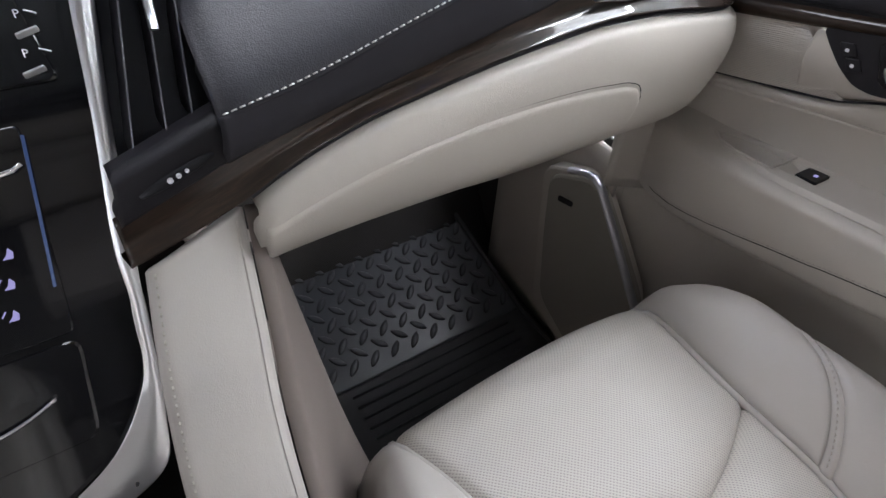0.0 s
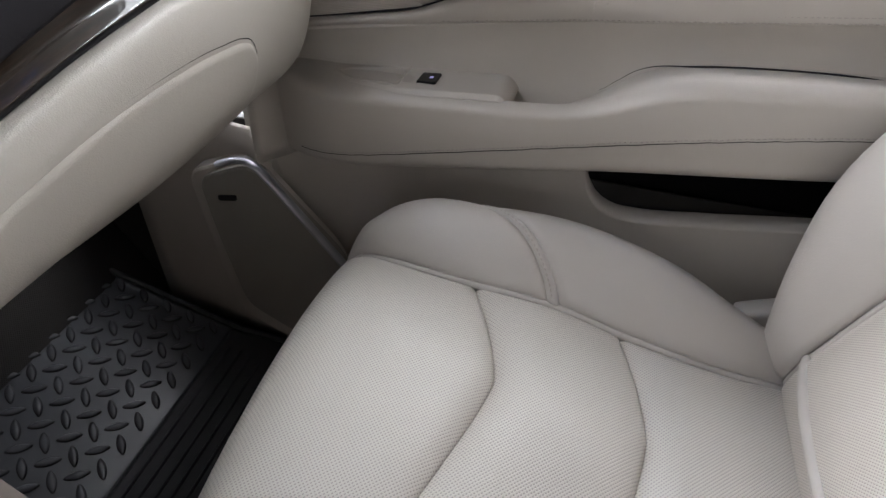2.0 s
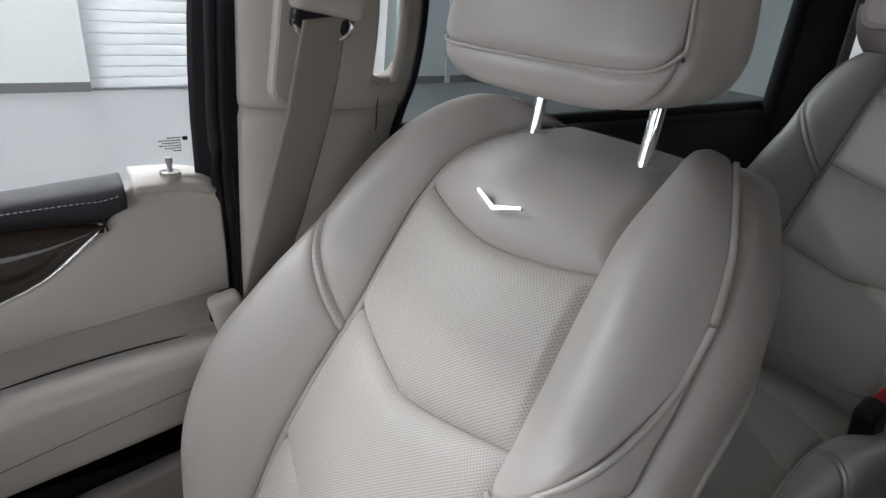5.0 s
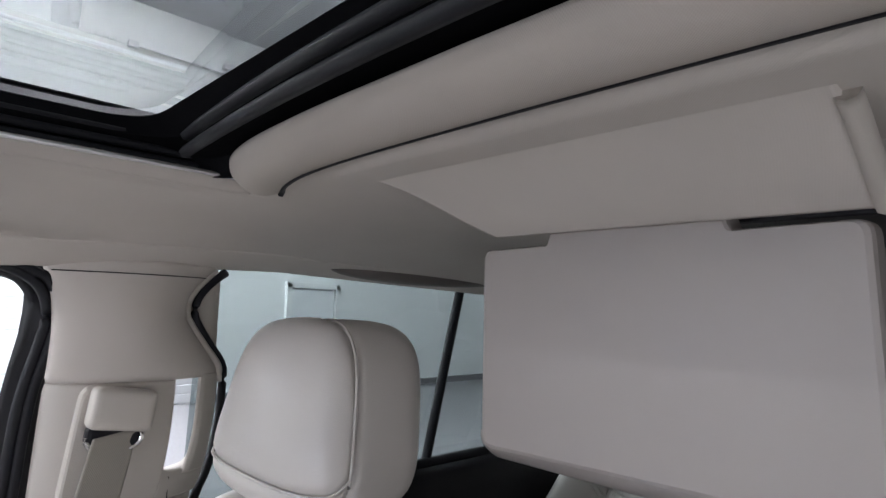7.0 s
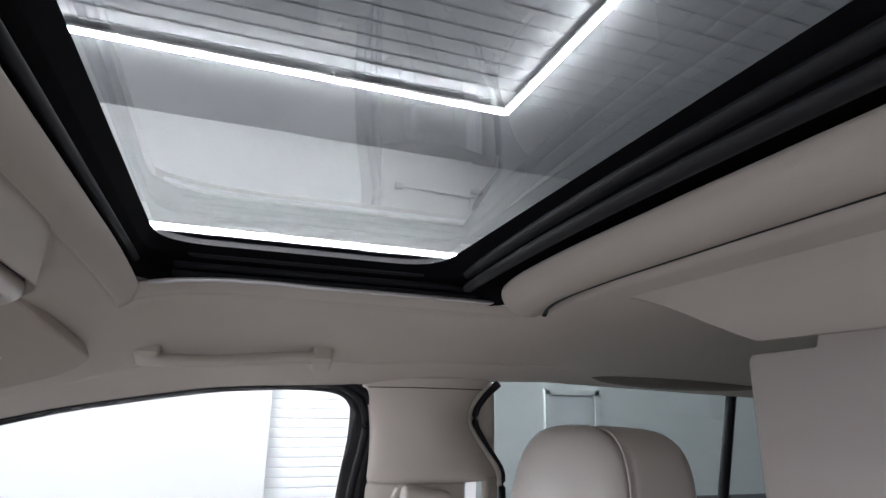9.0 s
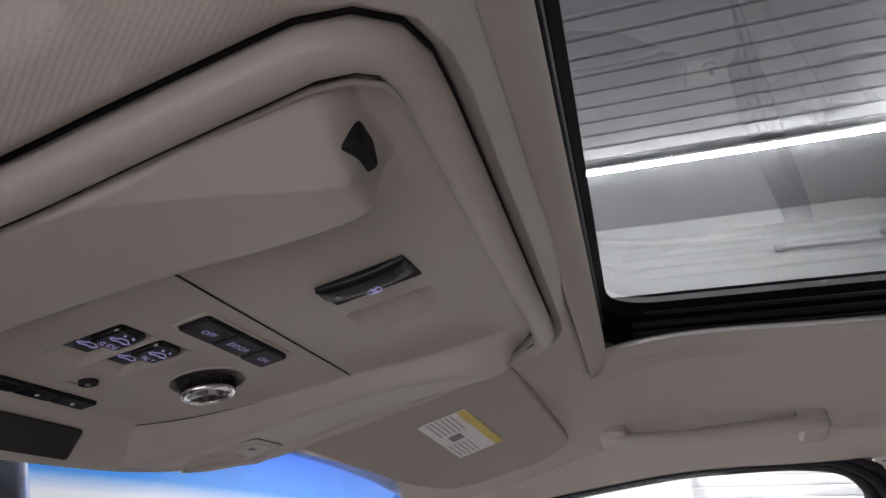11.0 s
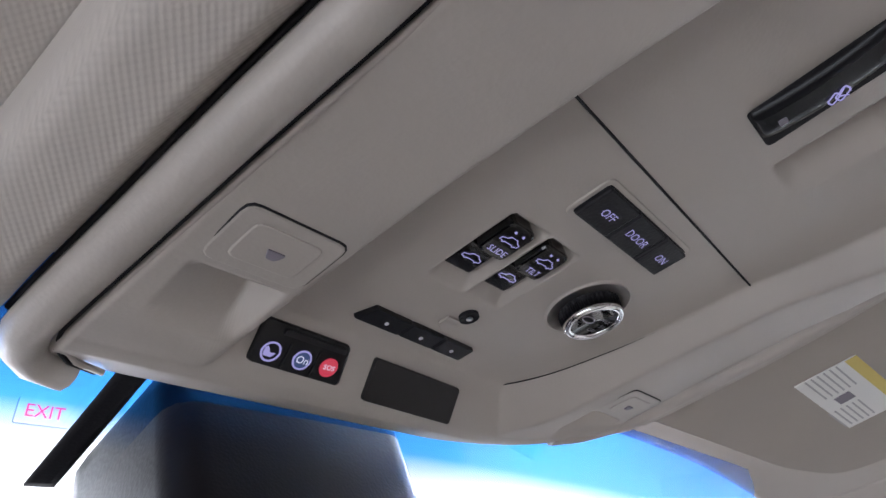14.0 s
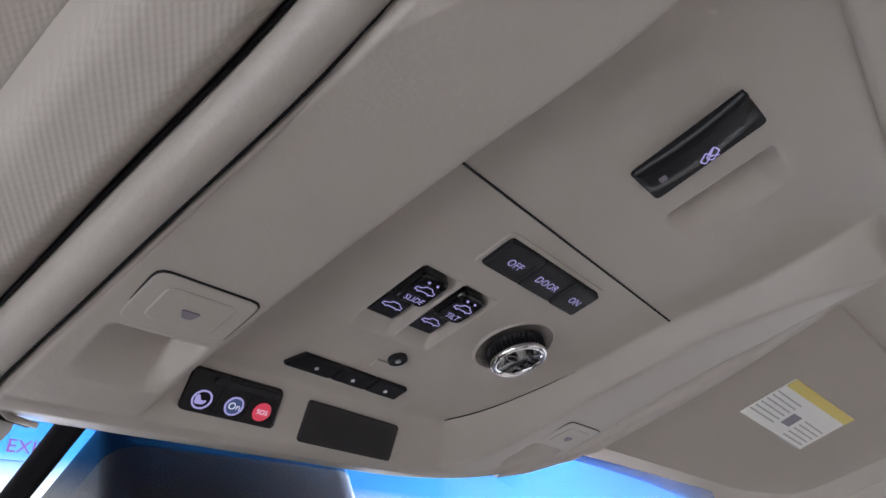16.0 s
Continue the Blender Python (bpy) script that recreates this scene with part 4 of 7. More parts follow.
            d = bol_o(s) - 0.13 * a
            return L(sgn * u, s, d)
        patch("side_panel", M_LEATHER, seat, side_f, 16, 30, "l", 0.005, 0.007, 0, 0.012, (sgn, 0, 0))
        tube("side_piping", M_LEATHER, seat, [tuple(p) for p in side_f(0.36 + 0.6 * np.linspace(0, 1, 24) ** 8, np.linspace(0.3, 0.87, 24))], 0.003, 6)
    def shell(a, b):
        q = 2 * a - 1
        s = 0.735 * b
        return L(q * (bol_w(s) - 0.05), s, bol_o(s) - 0.13 - 0.02 * (1 - q * q))
    patch("back_shell", M_PLASTIC, seat, shell, 16, 20, "", 0, 0.01, 0, 0.01, -N)

    bu = np.linspace(-0.165, 0.165, 30)
    tube("waist_bead", M_LEATHER, seat, L(bu, np.full(30, 0.035) + 0.012 * (bu / 0.165) ** 2, back_base(0.035) + 0.014 - 0.02 * (bu / 0.165) ** 4), 0.0065, 8)

    # cushion
    O = np.array((0.42, 0, 0)) + np.array(at)

    def C(u, t, lift=0.0):
        p = cu_run(t)
        return np.stack([O[0] + u, O[1] + p[..., 0] + 0 * u, O[2] + p[..., 1] + lift + 0 * u], -1)

    cut2 = [lambda q: 0.0 + 0 * q, lambda q: 0.245 + 0.055 * np.abs(q) ** 1.3, lambda q: 0.5 + 0.075 * np.abs(q) ** 1.3, lambda q: 1.0 + 0 * q]
    for i in range(3):
        def f(a, b, lo=cut2[i], hi=cut2[i + 1]):
            q = 2 * a - 1
            t = lo(q) + (hi(q) - lo(q)) * b
            y = cu_run(t)[..., 0]
            u = q * np.where(q < 0, cu_in(y), cu_wi(y))
            return C(u, t, 0.012 * (1 - q * q))
        patch("cushion_panel", M_PERF, seat, f, 44, 40, "lrbt" if i < 2 else "lrb", 0.006, 0.007, 0.009, 0.012, (0, 0.2, 1), flat=((1, 0, 0), (0, 0.97, 0.2)), cross=(0.011, 0.010))
    for sgn in (1, -1):
        def bol2(v, t, sgn=sgn):
            p = cu_run(t)
            y = p[..., 0]
            u0, u2 = (cu_wi(y), cb_w(y)) if sgn > 0 else (cu_in(y), np.maximum(cb_w(y), cu_in(y) + 0.05))
            z0, zt = p[..., 1], cb_top(y) - (0.032 * np.clip((y - 0.05) / 0.2, 0, 1) if sgn < 0 else 0.0)
            u1 = u0 + (u2 - u0) * 0.62
            z2 = zt - 0.16 - 0.05 * v
            u = u0 * (1 - v) ** 2 + 2 * v * (1 - v) * (u1 * 2 - (u0 + u2) / 2) * 1.04 + u2 * v ** 2
            z = z0 * (1 - v) ** 2 + 2 * v * (1 - v) * (zt * 2 - (z0 + z2) / 2) + z2 * v ** 2
            nose = np.clip((t - 0.86) / 0.14, 0, 1)
            z = z * (1 - nose) + (z0 - 0.01 * v) * nose
            return np.stack([O[0] + sgn * u, O[1] + y + 0 * u, O[2] + z], -1)
        mid = lambda v: 0.435 + 0.19 * np.clip(v / 0.55, 0, 1) ** 1.2 + 0 * v
        patch("front_bolster", M_LEATHER, seat, lambda a, b: bol2(a, mid(a) + 0.011 + (0.989 - mid(a)) * b), 30, 34, "lb", 0.004, 0.006, 0.003, 0.012, (sgn * 0.3, 0.3, 1))
        patch("rear_bolster", M_LEATHER, seat, lambda a, b: bol2(a, (mid(a) - 0.011) * b), 30, 34, "lt", 0.004, 0.006, 0.003, 0.012, (sgn * 0.3, 0, 1))
        vv = np.linspace(0.02, 0.75, 20)
        patch("seam_band", M_LEATHER, seat, lambda a, b: bol2(a, mid(a) - 0.011 + 0.022 * b), 40, 12, "bt", 0.003, 0.0032, 0.0006, 0.01, (sgn * 0.3, 0, 1))
        dashes("stitching", M_STITCH_BEIGE, seat, [tuple(p) for p in bol2(vv, mid(vv) + 0.002)], 0.004, 0.0022, 0.0012, 0.0009, 0.0004, (0, 0, 1))
        tube("seam_welt", M_LEATHER, seat, [tuple(p - np.array((0, 0, 0.0085))) for p in bol2(0 * vv + 0.01, np.linspace(0.0, 0.93, 20))], 0.0052, 6)
    box("seat_base", M_BLACK, seat, (O[0], O[1] + 0.22, O[2] + 0.13), (0.44, 0.52, 0.26), 0.02)
    hinge = box("recliner_cover", M_PLASTIC, seat, (O[0] + 0.265, O[1] - 0.03, O[2] + 0.36), (0.03, 0.12, 0.05), 0.012, (-25, 0, 0), 4)

    # headrest on two chromed posts
    hr = group("headrest")
    hr.parent = seat
    hc = np.array((0.426, -0.354, 1.12)) + np.array(at)
    hx, hy, hz = 0.138, 0.068, 0.105

    def super_f(a, b, e1=0.5, e2=0.42, grow=0.0):
        th = (a - 0.5) * 2 * np.pi
        ph = (b - 0.5) * np.pi * 0.998
        sp_ = lambda w, e: np.sign(w) * np.abs(w) ** e
        x = (hx + grow) * sp_(np.cos(ph), e1) * sp_(np.sin(th), e2)
        y = (hy + grow) * sp_(np.cos(ph), e1) * sp_(np.cos(th), e2)
        z = (hz + grow) * sp_(np.sin(ph), e1)
        taper = 1 - 0.19 * z / hz - 0.05 * np.clip(z / hz, 0, 1) ** 3
        y2 = y - 0.20 * z + 0.018 * (1 - (x / hx) ** 2) * (y > 0)
        return np.stack([hc[0] + x * taper, hc[1] + y2, hc[2] + z], -1)

    def sphere_map(a, b, a0, a1, b0, b1):
        return super_f(a0 + (a1 - a0) * a, b0 + (b1 - b0) * b)
    chin = lambda a: 0.36 + 0.07 * np.abs(2 * a - 1) ** 5
    patch("shell", M_LEATHER, hr, lambda a, b: sphere_map(a, b, 0.70, 1.30, 0.0, 1.0), 48, 36, "lr", 0.004, 0.006, 0, 0.006, (0, -1, 0))
    patch("front_pad", M_LEATHER, hr, lambda a, b: sphere_map(a, b, 0.30, 0.70, chin(a), 1.0), 40, 36, "lrb", 0.004, 0.006, 0.003, 0.006, (0, 1, 0))
    patch("chin_pad", M_LEATHER, hr, lambda a, b: sphere_map(a, b, 0.30, 0.70, 0.0, chin(a)), 40, 16, "lrt", 0.004, 0.006, 0, 0.006, (0, 1, -1))
    t = np.linspace(0, 1, 40)
    path_ = np.vstack([super_f(0.30 + 0 * t, 1 - 0.6 * t), super_f(0.30 + 0.4 * t, chin(t)), super_f(0.70 + 0 * t, 0.4 + 0.6 * t)])
    tube("seam_piping", M_LEATHER, hr, path_, 0.0017, 6)
    for sgn in (1, -1):
        px_ = at[0] + 0.43 + sgn * 0.077
        tube("post", M_BRIGHT, seat, [(px_, at[1] - 0.377 - 0.12 * (z - at[2] - 0.96), z) for z in np.linspace(org[2] + 0.585, hc[2] - 0.07, 8)], 0.0068, 14)
        box("post_collar", M_PLASTIC, seat, (px_, at[1] - 0.375, org[2] + 0.603), (0.036, 0.03, 0.02), 0.008, (-26, 0, 0), 3)
    if badge:
        em = group("emblem")
        em.parent = seat
        P0 = L(np.array(-0.006), np.array(0.612), np.array(0.0465))
        bp = frame_place(tuple(P0), (1, 0, 0), tuple(A + N * -0.15))
        slab("emblem_bar", M_CHROME, em, [(-0.033, 0.007), (-0.032, 0.0098), (0.0, 0.0), (0.032, 0.0098), (0.033, 0.007), (0.0, -0.0042)], bp, 0.004, 0.0006)
    return seat


make_seat("passenger_seat", "beige leather passenger seat with perforated centre panels", (0, 0, 0))
captain = make_seat("captain_chair", "beige leather captain's chair in the dim second row", (-0.005, -1.07, 0.075), "car seat", False)
make_seat("captain_chair", "beige leather captain's chair in the dim second row", (-0.86, -1.07, 0.075), "car seat", False)
# unseen driver seat, added to shade the rear of the cabin
make_seat("driver_seat", "unseen beige leather driver seat that shades the rear row", (-0.84, -0.05, 0.0))
third = group("third_row_bench", "dark beige third row bench with headrests", "car seat")
box("bench_back", M_LEATHER, third, (0, -2.0, 0.75), (1.2, 0.16, 0.6), 0.06, (-15, 0, 0), 5)
for x in (-0.4, 0.0, 0.4):
    box("bench_headrest", M_LEATHER, third, (x, -2.1, 1.12), (0.24, 0.1, 0.17), 0.045, (-12, 0, 0), 5)
buckle = group("belt_buckle", "black belt buckle with a red release button", "buckle")
box("buckle_body", M_BLACK, buckle, (0.245, -0.93, 0.50), (0.035, 0.05, 0.11), 0.01, (-20, 0, 0), 3)
box("release_button", plain("red_plastic", (0.35, 0.02, 0.02), 0.4), buckle, (0.245, -0.95, 0.556), (0.022, 0.032, 0.01), 0.003, (-20, 0, 0))
box("folding_armrest", M_LEATHER, captain, (0.165, -0.98, 0.60), (0.07, 0.32, 0.09), 0.03, (4, 0, 0), 5)

# ---- front passenger door ----
door = group("front_door_right", "closed beige front door with wood trim and armrest", "car door")
Y0, Y1 = -0.082, 0.70
wood_u = spl((0.045, 0.826), (0.06, 0.829), (0.15, 0.832), (0.25, 0.822), (0.29, 0.806), (0.346, 0.783), (0.45, 0.763), (0.58, 0.742), (0.70, 0.722))
wood_l = spl((0.045, 0.824), (0.078, 0.797), (0.113, 0.771), (0.15, 0.754), (0.21, 0.735), (0.27, 0.721), (0.285, 0.72), (0.30, 0.727), (0.32, 0.741), (0.345, 0.75), (0.38, 0.751), (0.45, 0.742), (0.55, 0.724), (0.64, 0.708), (0.70, 0.70))
sill_b = wood_u
door_x = spl((0.20, 0.775), (0.30, 0.765), (0.40, 0.755), (0.50, 0.758), (0.6, 0.762), (0.65, 0.755), (0.70, 0.738), (0.75, 0.737), (0.82, 0.745), (0.86, 0.752), (0.90, 0.775))
base_l = spl((-0.082, 0.718), (-0.02, 0.711), (0.1, 0.697), (0.2, 0.684), (0.3, 0.672), (0.45, 0.648), (0.55, 0.632), (0.70, 0.606))


def door_sheet(y0, y1, lo, hi, bulge=0.0):
    def f(a, b):
        y = y0 + (y1 - y0) * a
        z = lo(y) + (hi(y) - lo(y)) * b
        return np.stack([door_x(z) - bulge * np.sin(np.pi * b), y, z], -1)
    return f


const = lambda v: (lambda y: v + 0 * y)
patch("wood_trim", M_WOOD, door, door_sheet(0.046, 0.70, wood_l, wood_u, 0.007), 90, 12, "bt", 0.003, 0.004, 0.0, 0.008, (-1, 0, 0))
sill_t = lambda y: 0.857 + 0.075 * np.clip((0.25 - y), 0, 1) + 0 * y


def sill_f(a, b):
    y = 0.70 + (0.022 - 0.70) * a
    lo = wood_u(np.maximum(y, 0.046)) + np.clip(0.05 - y, 0, 1) * 0.4
    z = lo + (sill_t(y) - lo) * b
    x = door_x(z) - 0.012 * np.sin(np.pi * np.clip(b, 0, 1)) + 0.035 * np.clip((b - 0.8) / 0.2, 0, 1) ** 2
    return np.stack([x, y, z], -1)


patch("sill_pad", M_DASH, door, sill_f, 60, 20, "bt", 0.003, 0.004, 0, 0.01, (-1, 0, 0.3))
patch("sill_backing", M_SEAL, door, door_sheet(0.03, 0.7, lambda y: wood_u(np.maximum(y, 0.046)) - 0.012, lambda y: wood_u(np.maximum(y, 0.046)) + 0.014, -0.003), 40, 4, "", 0, 0.01, 0, 0.003, (-1, 0, 0))
q = np.linspace(0.03, 0.6, 60)
sq = np.array([sill_f(np.array((0.70 - y) / 0.678), np.array(0.62)) for y in q])
dashes("sill_stitching", M_STITCH, door, sq + np.array((-0.001, 0, 0)), 0.0035, 0.0022, 0.0009, 0.0006, 0, (-1, 0, 0.2))
rear_lo = lambda y: base_l(y)
sweep_t = spl((-0.082, 0.862), (-0.065, 0.872), (-0.02, 0.875), (0.005, 0.874), (0.03, 0.848), (0.048, 0.824), (0.078, 0.797), (0.113, 0.771), (0.15, 0.754), (0.21, 0.735), (0.27, 0.721), (0.36, 0.70))
patch("panel_core", M_TRIM, door, door_sheet(-0.08, 0.045, const(0.77), const(0.852), -0.004), 10, 6, "", 0, 0.01, 0, 0.004, (-1, 0, 0))
patch("upper_panel", M_TRIM, door, door_sheet(-0.082, 0.285, rear_lo, sweep_t, 0.004), 60, 16, "t", 0.003, 0.005, 0.0, 0.01, (-1, 0, 0))
patch("bezel_panel", M_PLASTIC, door, door_sheet(0.281, 0.535, spl((0.28, 0.716), (0.36, 0.703), (0.44, 0.685), (0.49, 0.665), (0.54, 0.65)), spl((0.28, 0.722), (0.30, 0.727), (0.345, 0.748), (0.38, 0.749), (0.45, 0.742), (0.54, 0.726)), 0.003), 40, 10, "bt", 0.003, 0.004, 0, 0.01, (-1, 0, 0))
patch("soft_roll", M_TRIM, door, door_sheet(0.27, 0.70, base_l, spl((0.27, 0.722), (0.36, 0.701), (0.44, 0.683), (0.49, 0.662), (0.55, 0.648), (0.62, 0.634), (0.70, 0.618)), 0.004), 40, 10, "t", 0.003, 0.004, 0, 0.01, (-1, 0, 0))
roll_top = spl((0.05, 0.775), (0.15, 0.7525), (0.21, 0.7335), (0.27, 0.7215), (0.36, 0.7025), (0.44, 0.6845), (0.49, 0.6635), (0.55, 0.6495), (0.62, 0.6355), (0.70, 0.6195))
tube("panel_seam", M_SEAL, door, [(float(door_x(roll_top(y))) - 0.0006, y, float(roll_top(y))) for y in np.linspace(0.27, 0.70, 50)], 0.0013, 6)
# ribbed panel in front of the handle
patch("panel_backing", M_PLASTIC, door, lambda a, b: np.stack([0.761 + 0 * a, 0.26 + 0.46 * a, base_l(0.26 + 0.46 * a) + 0.003 + 0.1 * b], -1), 6, 4, "", 0, 0.01, 0, 0.004, (-1, 0, 0))
rib = group("ribbed_panel")
rib.parent = door
tr_hi = spl((0.48, 0.731), (0.55, 0.728), (0.64, 0.712), (0.70, 0.702))
for i in range(36):
    b0 = i / 36
    def rf(a, b, b0=b0):
        v = b0 + b / 36
        y1 = 0.70
        y0 = 0.482 + 0.064 * v
        y = y0 + (y1 - y0) * a
        lo = spl((0.48, 0.667), (0.55, 0.651), (0.62, 0.636), (0.70, 0.62))(y)
        z = lo + (tr_hi(y) - lo) * v
        return np.stack([door_x(z) - 0.0006 * np.sin(np.pi * b) - 0.001, y, z], -1)
    patch("rib", M_PLASTIC, rib, rf, 8, 4, "", 0, 0.01, 0, 0.003, (-1, 0, 0))
# stitched line along the panel
for off in (0.0, 0.006):
    pts = [(float(door_x(base_l(y) + 0.004)) - 0.0015, y, float(base_l(y)) + 0.003 + off) for y in np.linspace(-0.08, 0.46, 60)]
    dashes("panel_stitching", M_STITCH_BEIGE, door, pts, 0.004, 0.002, 0.0009, 0.0006, 0, (-1, 0, 0))

# armrest
arm_t = spl((-0.082, 0.651), (-0.036, 0.650), (0.08, 0.643), (0.178, 0.631), (0.205, 0.622), (0.225, 0.612), (0.26, 0.583), (0.297, 0.563), (0.33, 0.556), (0.37, 0.556), (0.45, 0.566), (0.62, 0.572), (0.70, 0.568))
arm_b = spl((-0.082, 0.556), (0.006, 0.541), (0.117, 0.525), (0.26, 0.505), (0.4, 0.48), (0.489, 0.465), (0.6, 0.448), (0.72, 0.43))
arm_x = spl((-0.082, 0.694), (0.2, 0.69), (0.45, 0.688), (0.6, 0.694), (0.66, 0.72), (0.70, 0.75))
arm_c = spl((-0.082, 0.66), (0.1, 0.645), (0.178, 0.634), (0.225, 0.615), (0.26, 0.599), (0.3, 0.589), (0.36, 0.583), (0.45, 0.578), (0.6, 0.570), (0.7, 0.566))


def mid_f(a, b):
    y = -0.082 + 0.75 * a
    z = arm_t(y) - 0.012 + (base_l(y) - arm_t(y) + 0.012) * b
    return np.stack([0.772 - 0.014 * b ** 3 * 1.2 - 0.012 * (1 - b) ** 4, y, z], -1)


patch("middle_panel", M_TRIM, door, mid_f, 50, 14, "", 0, 0.01, 0, 0.01, (-1, 0, 0))


def armrest_f(a, b):
    y = -0.082 + 0.77 * a
    t_, b_, x_ = arm_t(y), arm_b(y), arm_x(y)
    prof = spl((0.0, 0.0, 1.0), (0.25, 0.75, 1.0), (0.42, 0.985, 0.93), (0.55, 1.0, 0.78), (0.8, 0.93, 0.30), (0.93, 0.8, 0.03), (1.0, 0.45, 0.0))
    p = prof(b)
    t_ = t_ + (arm_c(y) - t_) * np.clip(p[..., 0] / 0.75, 0, 1) ** 2
    return np.stack([0.776 + (x_ - 0.776) * p[..., 0], y, b_ + (t_ - b_) * p[..., 1]], -1)


patch("armrest", M_TRIM, door, armrest_f, 90, 40, "", 0, 0.01, 0, 0.01, (-1, 0, 0.3))
seam_z = spl((-0.082, 0.622), (-0.017, 0.611), (0.108, 0.587), (0.286, 0.547), (0.424, 0.513), (0.564, 0.48), (0.7, 0.455))
dense = np.linspace(0.62, 1.0, 80)


def arm_seam(a):
    y = -0.082 + 0.77 * a
    q = armrest_f(np.full(80, a), dense)
    return q[int(np.argmin(np.abs(q[:, 2] - seam_z(y))))]


st = np.array([arm_seam(a) for a in np.linspace(0.0, 0.95, 80)])
dashes("armrest_stitching", M_STITCH_BEIGE, door, st, 0.004, 0.002, 0.0009, 0.0006, 0.0002, (-1, 0, 0.3))
tube("armrest_seam", M_SEAL, door, st - np.array((-0.0004, 0, 0.0035)), 0.0005, 6)
arm_gap = spl((-0.082, 0.6475), (-0.047, 0.648), (-0.007, 0.649), (0.104, 0.643), (0.17, 0.635), (0.204, 0.630), (0.224, 0.6215), (0.237, 0.611), (0.257, 0.594), (0.292, 0.5745), (0.33, 0.566))
tube("armrest_edge_gap", M_SEAL, door, [(0.7555, y, float(arm_gap(y)) + 0.0008) for y in np.linspace(-0.081, 0.26, 60)], [0.0011] * 40 + [0.0011 - 0.00005 * i for i in range(20)], 6)
# switch pod and pull cup
podp = lambda u, v, h=0.0: (v, u, float(0.590 - 0.075 * (u - 0.36)) + h)


def pod_f(a, b):
    """Top of the pod with a scooped pull cup in its front half."""
    y = 0.602 + (0.358 - 0.602) * a
    x_in = np.interp(y, [0.358, 0.50, 0.57, 0.602], [0.703, 0.700, 0.716, 0.742])
    x = x_in + (0.772 - x_in) * b
    end = 0.016 * np.clip((0.378 - y) / 0.020, 0, 1) ** 2 + 0.006 * np.clip(0.08 - b, 0, 1) / 0.08 * np.clip((0.60 - y) / 0.03, 0, 1)
    r = np.clip((y - 0.506) / 0.085, 0, 1)
    wide = 0.024 * np.sqrt(np.clip(1 - r ** 2.2, 0, 1)) + 0.0005
    cup = np.where((y > 0.503) & (y < 0.592), np.clip((1 - np.abs(x - 0.741) / wide) * 6.0, 0, 1) * np.clip((y - 0.503) / 0.003, 0, 1) * (1 - 0.5 * r), 0)
    well = np.where((np.abs(x - 0.7385) < 0.0145) & (y > 0.478) & (y < 0.502), np.clip((0.502 - y) / 0.012, 0, 1), 0)
    return np.stack([x, y, 0.590 - 0.075 * (y - 0.36) - 0.020 * cup - 0.006 * well - end], -1)


patch("switch_pod", M_PLASTIC, door, pod_f, 150, 50, "", 0, 0.01, 0, 0.03, (0, 0, 1))
tube("cup_rim", M_PLASTIC, door, [podp(y, x, 0.0003) for y, x in ((0.594, 0.741), (0.58, 0.728), (0.555, 0.719), (0.53, 0.7165), (0.505, 0.716), (0.503, 0.741), (0.503, 0.765))], 0.0018, 6)
for k in range(2):
    tube("cup_rib", M_PLASTIC, door, [podp(y, 0.729 + 0.008 * k, -0.0185 + 0.0095 * (y - 0.506) / 0.085) for y in np.linspace(0.508, 0.57, 8)], 0.0009, 5)
slab("window_switch", M_SATIN, door, rounded([(0.482, 0.725), (0.456, 0.722), (0.455, 0.752), (0.481, 0.755)], 0.003), lambda u, v, h=0.0: podp(u, v, 0.0015 + h + 0.06 * (0.482 - u)), 0.006, 0.0015)
slab("switch_mark", M_MARK, door, rounded([(0.4675, 0.735), (0.4625, 0.735), (0.4625, 0.741), (0.4675, 0.741)], 0.002), lambda u, v, h=0.0: podp(u, v, 0.003 + h), 0.001, 0.0002)

# lower panel, its pocket and the kick panel
low_t = lambda y: arm_b(y) + 0.004
pk_t = spl((-0.09, 0.545), (0.06, 0.53), (0.25, 0.50))
pk_b = spl((-0.09, 0.468), (-0.003, 0.454), (0.092, 0.438), (0.18, 0.427), (0.213, 0.430), (0.24, 0.450), (0.259, 0.487))


def low_f(a, b):
    y = -0.082 + 0.80 * a
    top = np.where(y < 0.259, pk_b(y), low_t(y))
    z = 0.16 + (top - 0.16) * b
    x = 0.775 - 0.036 * np.sin(np.pi * np.clip(b * 0.6, 0, 0.5)) ** 0.8 + 0.022 * (0.5 - 0.5 * np.cos(np.pi * np.clip((y - 0.46) / 0.07, 0, 1))) * np.clip(b * 1.4, 0, 1)
    return np.stack([x, y, z], -1)


patch("lower_panel", M_PLASTIC, door, low_f, 90, 24, "", 0, 0.01, 0, 0.03, (-1, 0, 0))
# near-black sheets put the shade inside the pocket into colour
patch("pocket_dark_back", M_MATTBLACK, door, lambda a, b: np.stack([0.80 + 0 * a, -0.1 + 0.40 * a, 0.40 + 0.18 * b], -1), 4, 4, "", 0, 0.01, 0, 0.01, (-1, 0, 0))
patch("pocket_dark_top", M_MATTBLACK, door, lambda a, b: np.stack([0.74 + 0.06 * b, -0.1 + 0.40 * a, pk_t(-0.1 + 0.40 * a) + 0.006], -1), 8, 4, "", 0, 0.01, 0, 0.004, (0, 0, -1))

# speaker grille with a bright edge in the lower front corner
spk = group("door_speaker")
spk.parent = door
spp = lambda u, v, h=0.0: (0.715 - h + 0.10 * (u - 0.72) * -1 * 0, u, v)
tri = [(0.838, 0.372), (0.738, 0.418), (0.60, 0.258), (0.56, 0.10), (0.70, 0.045), (0.80, 0.10), (0.825, 0.25)]
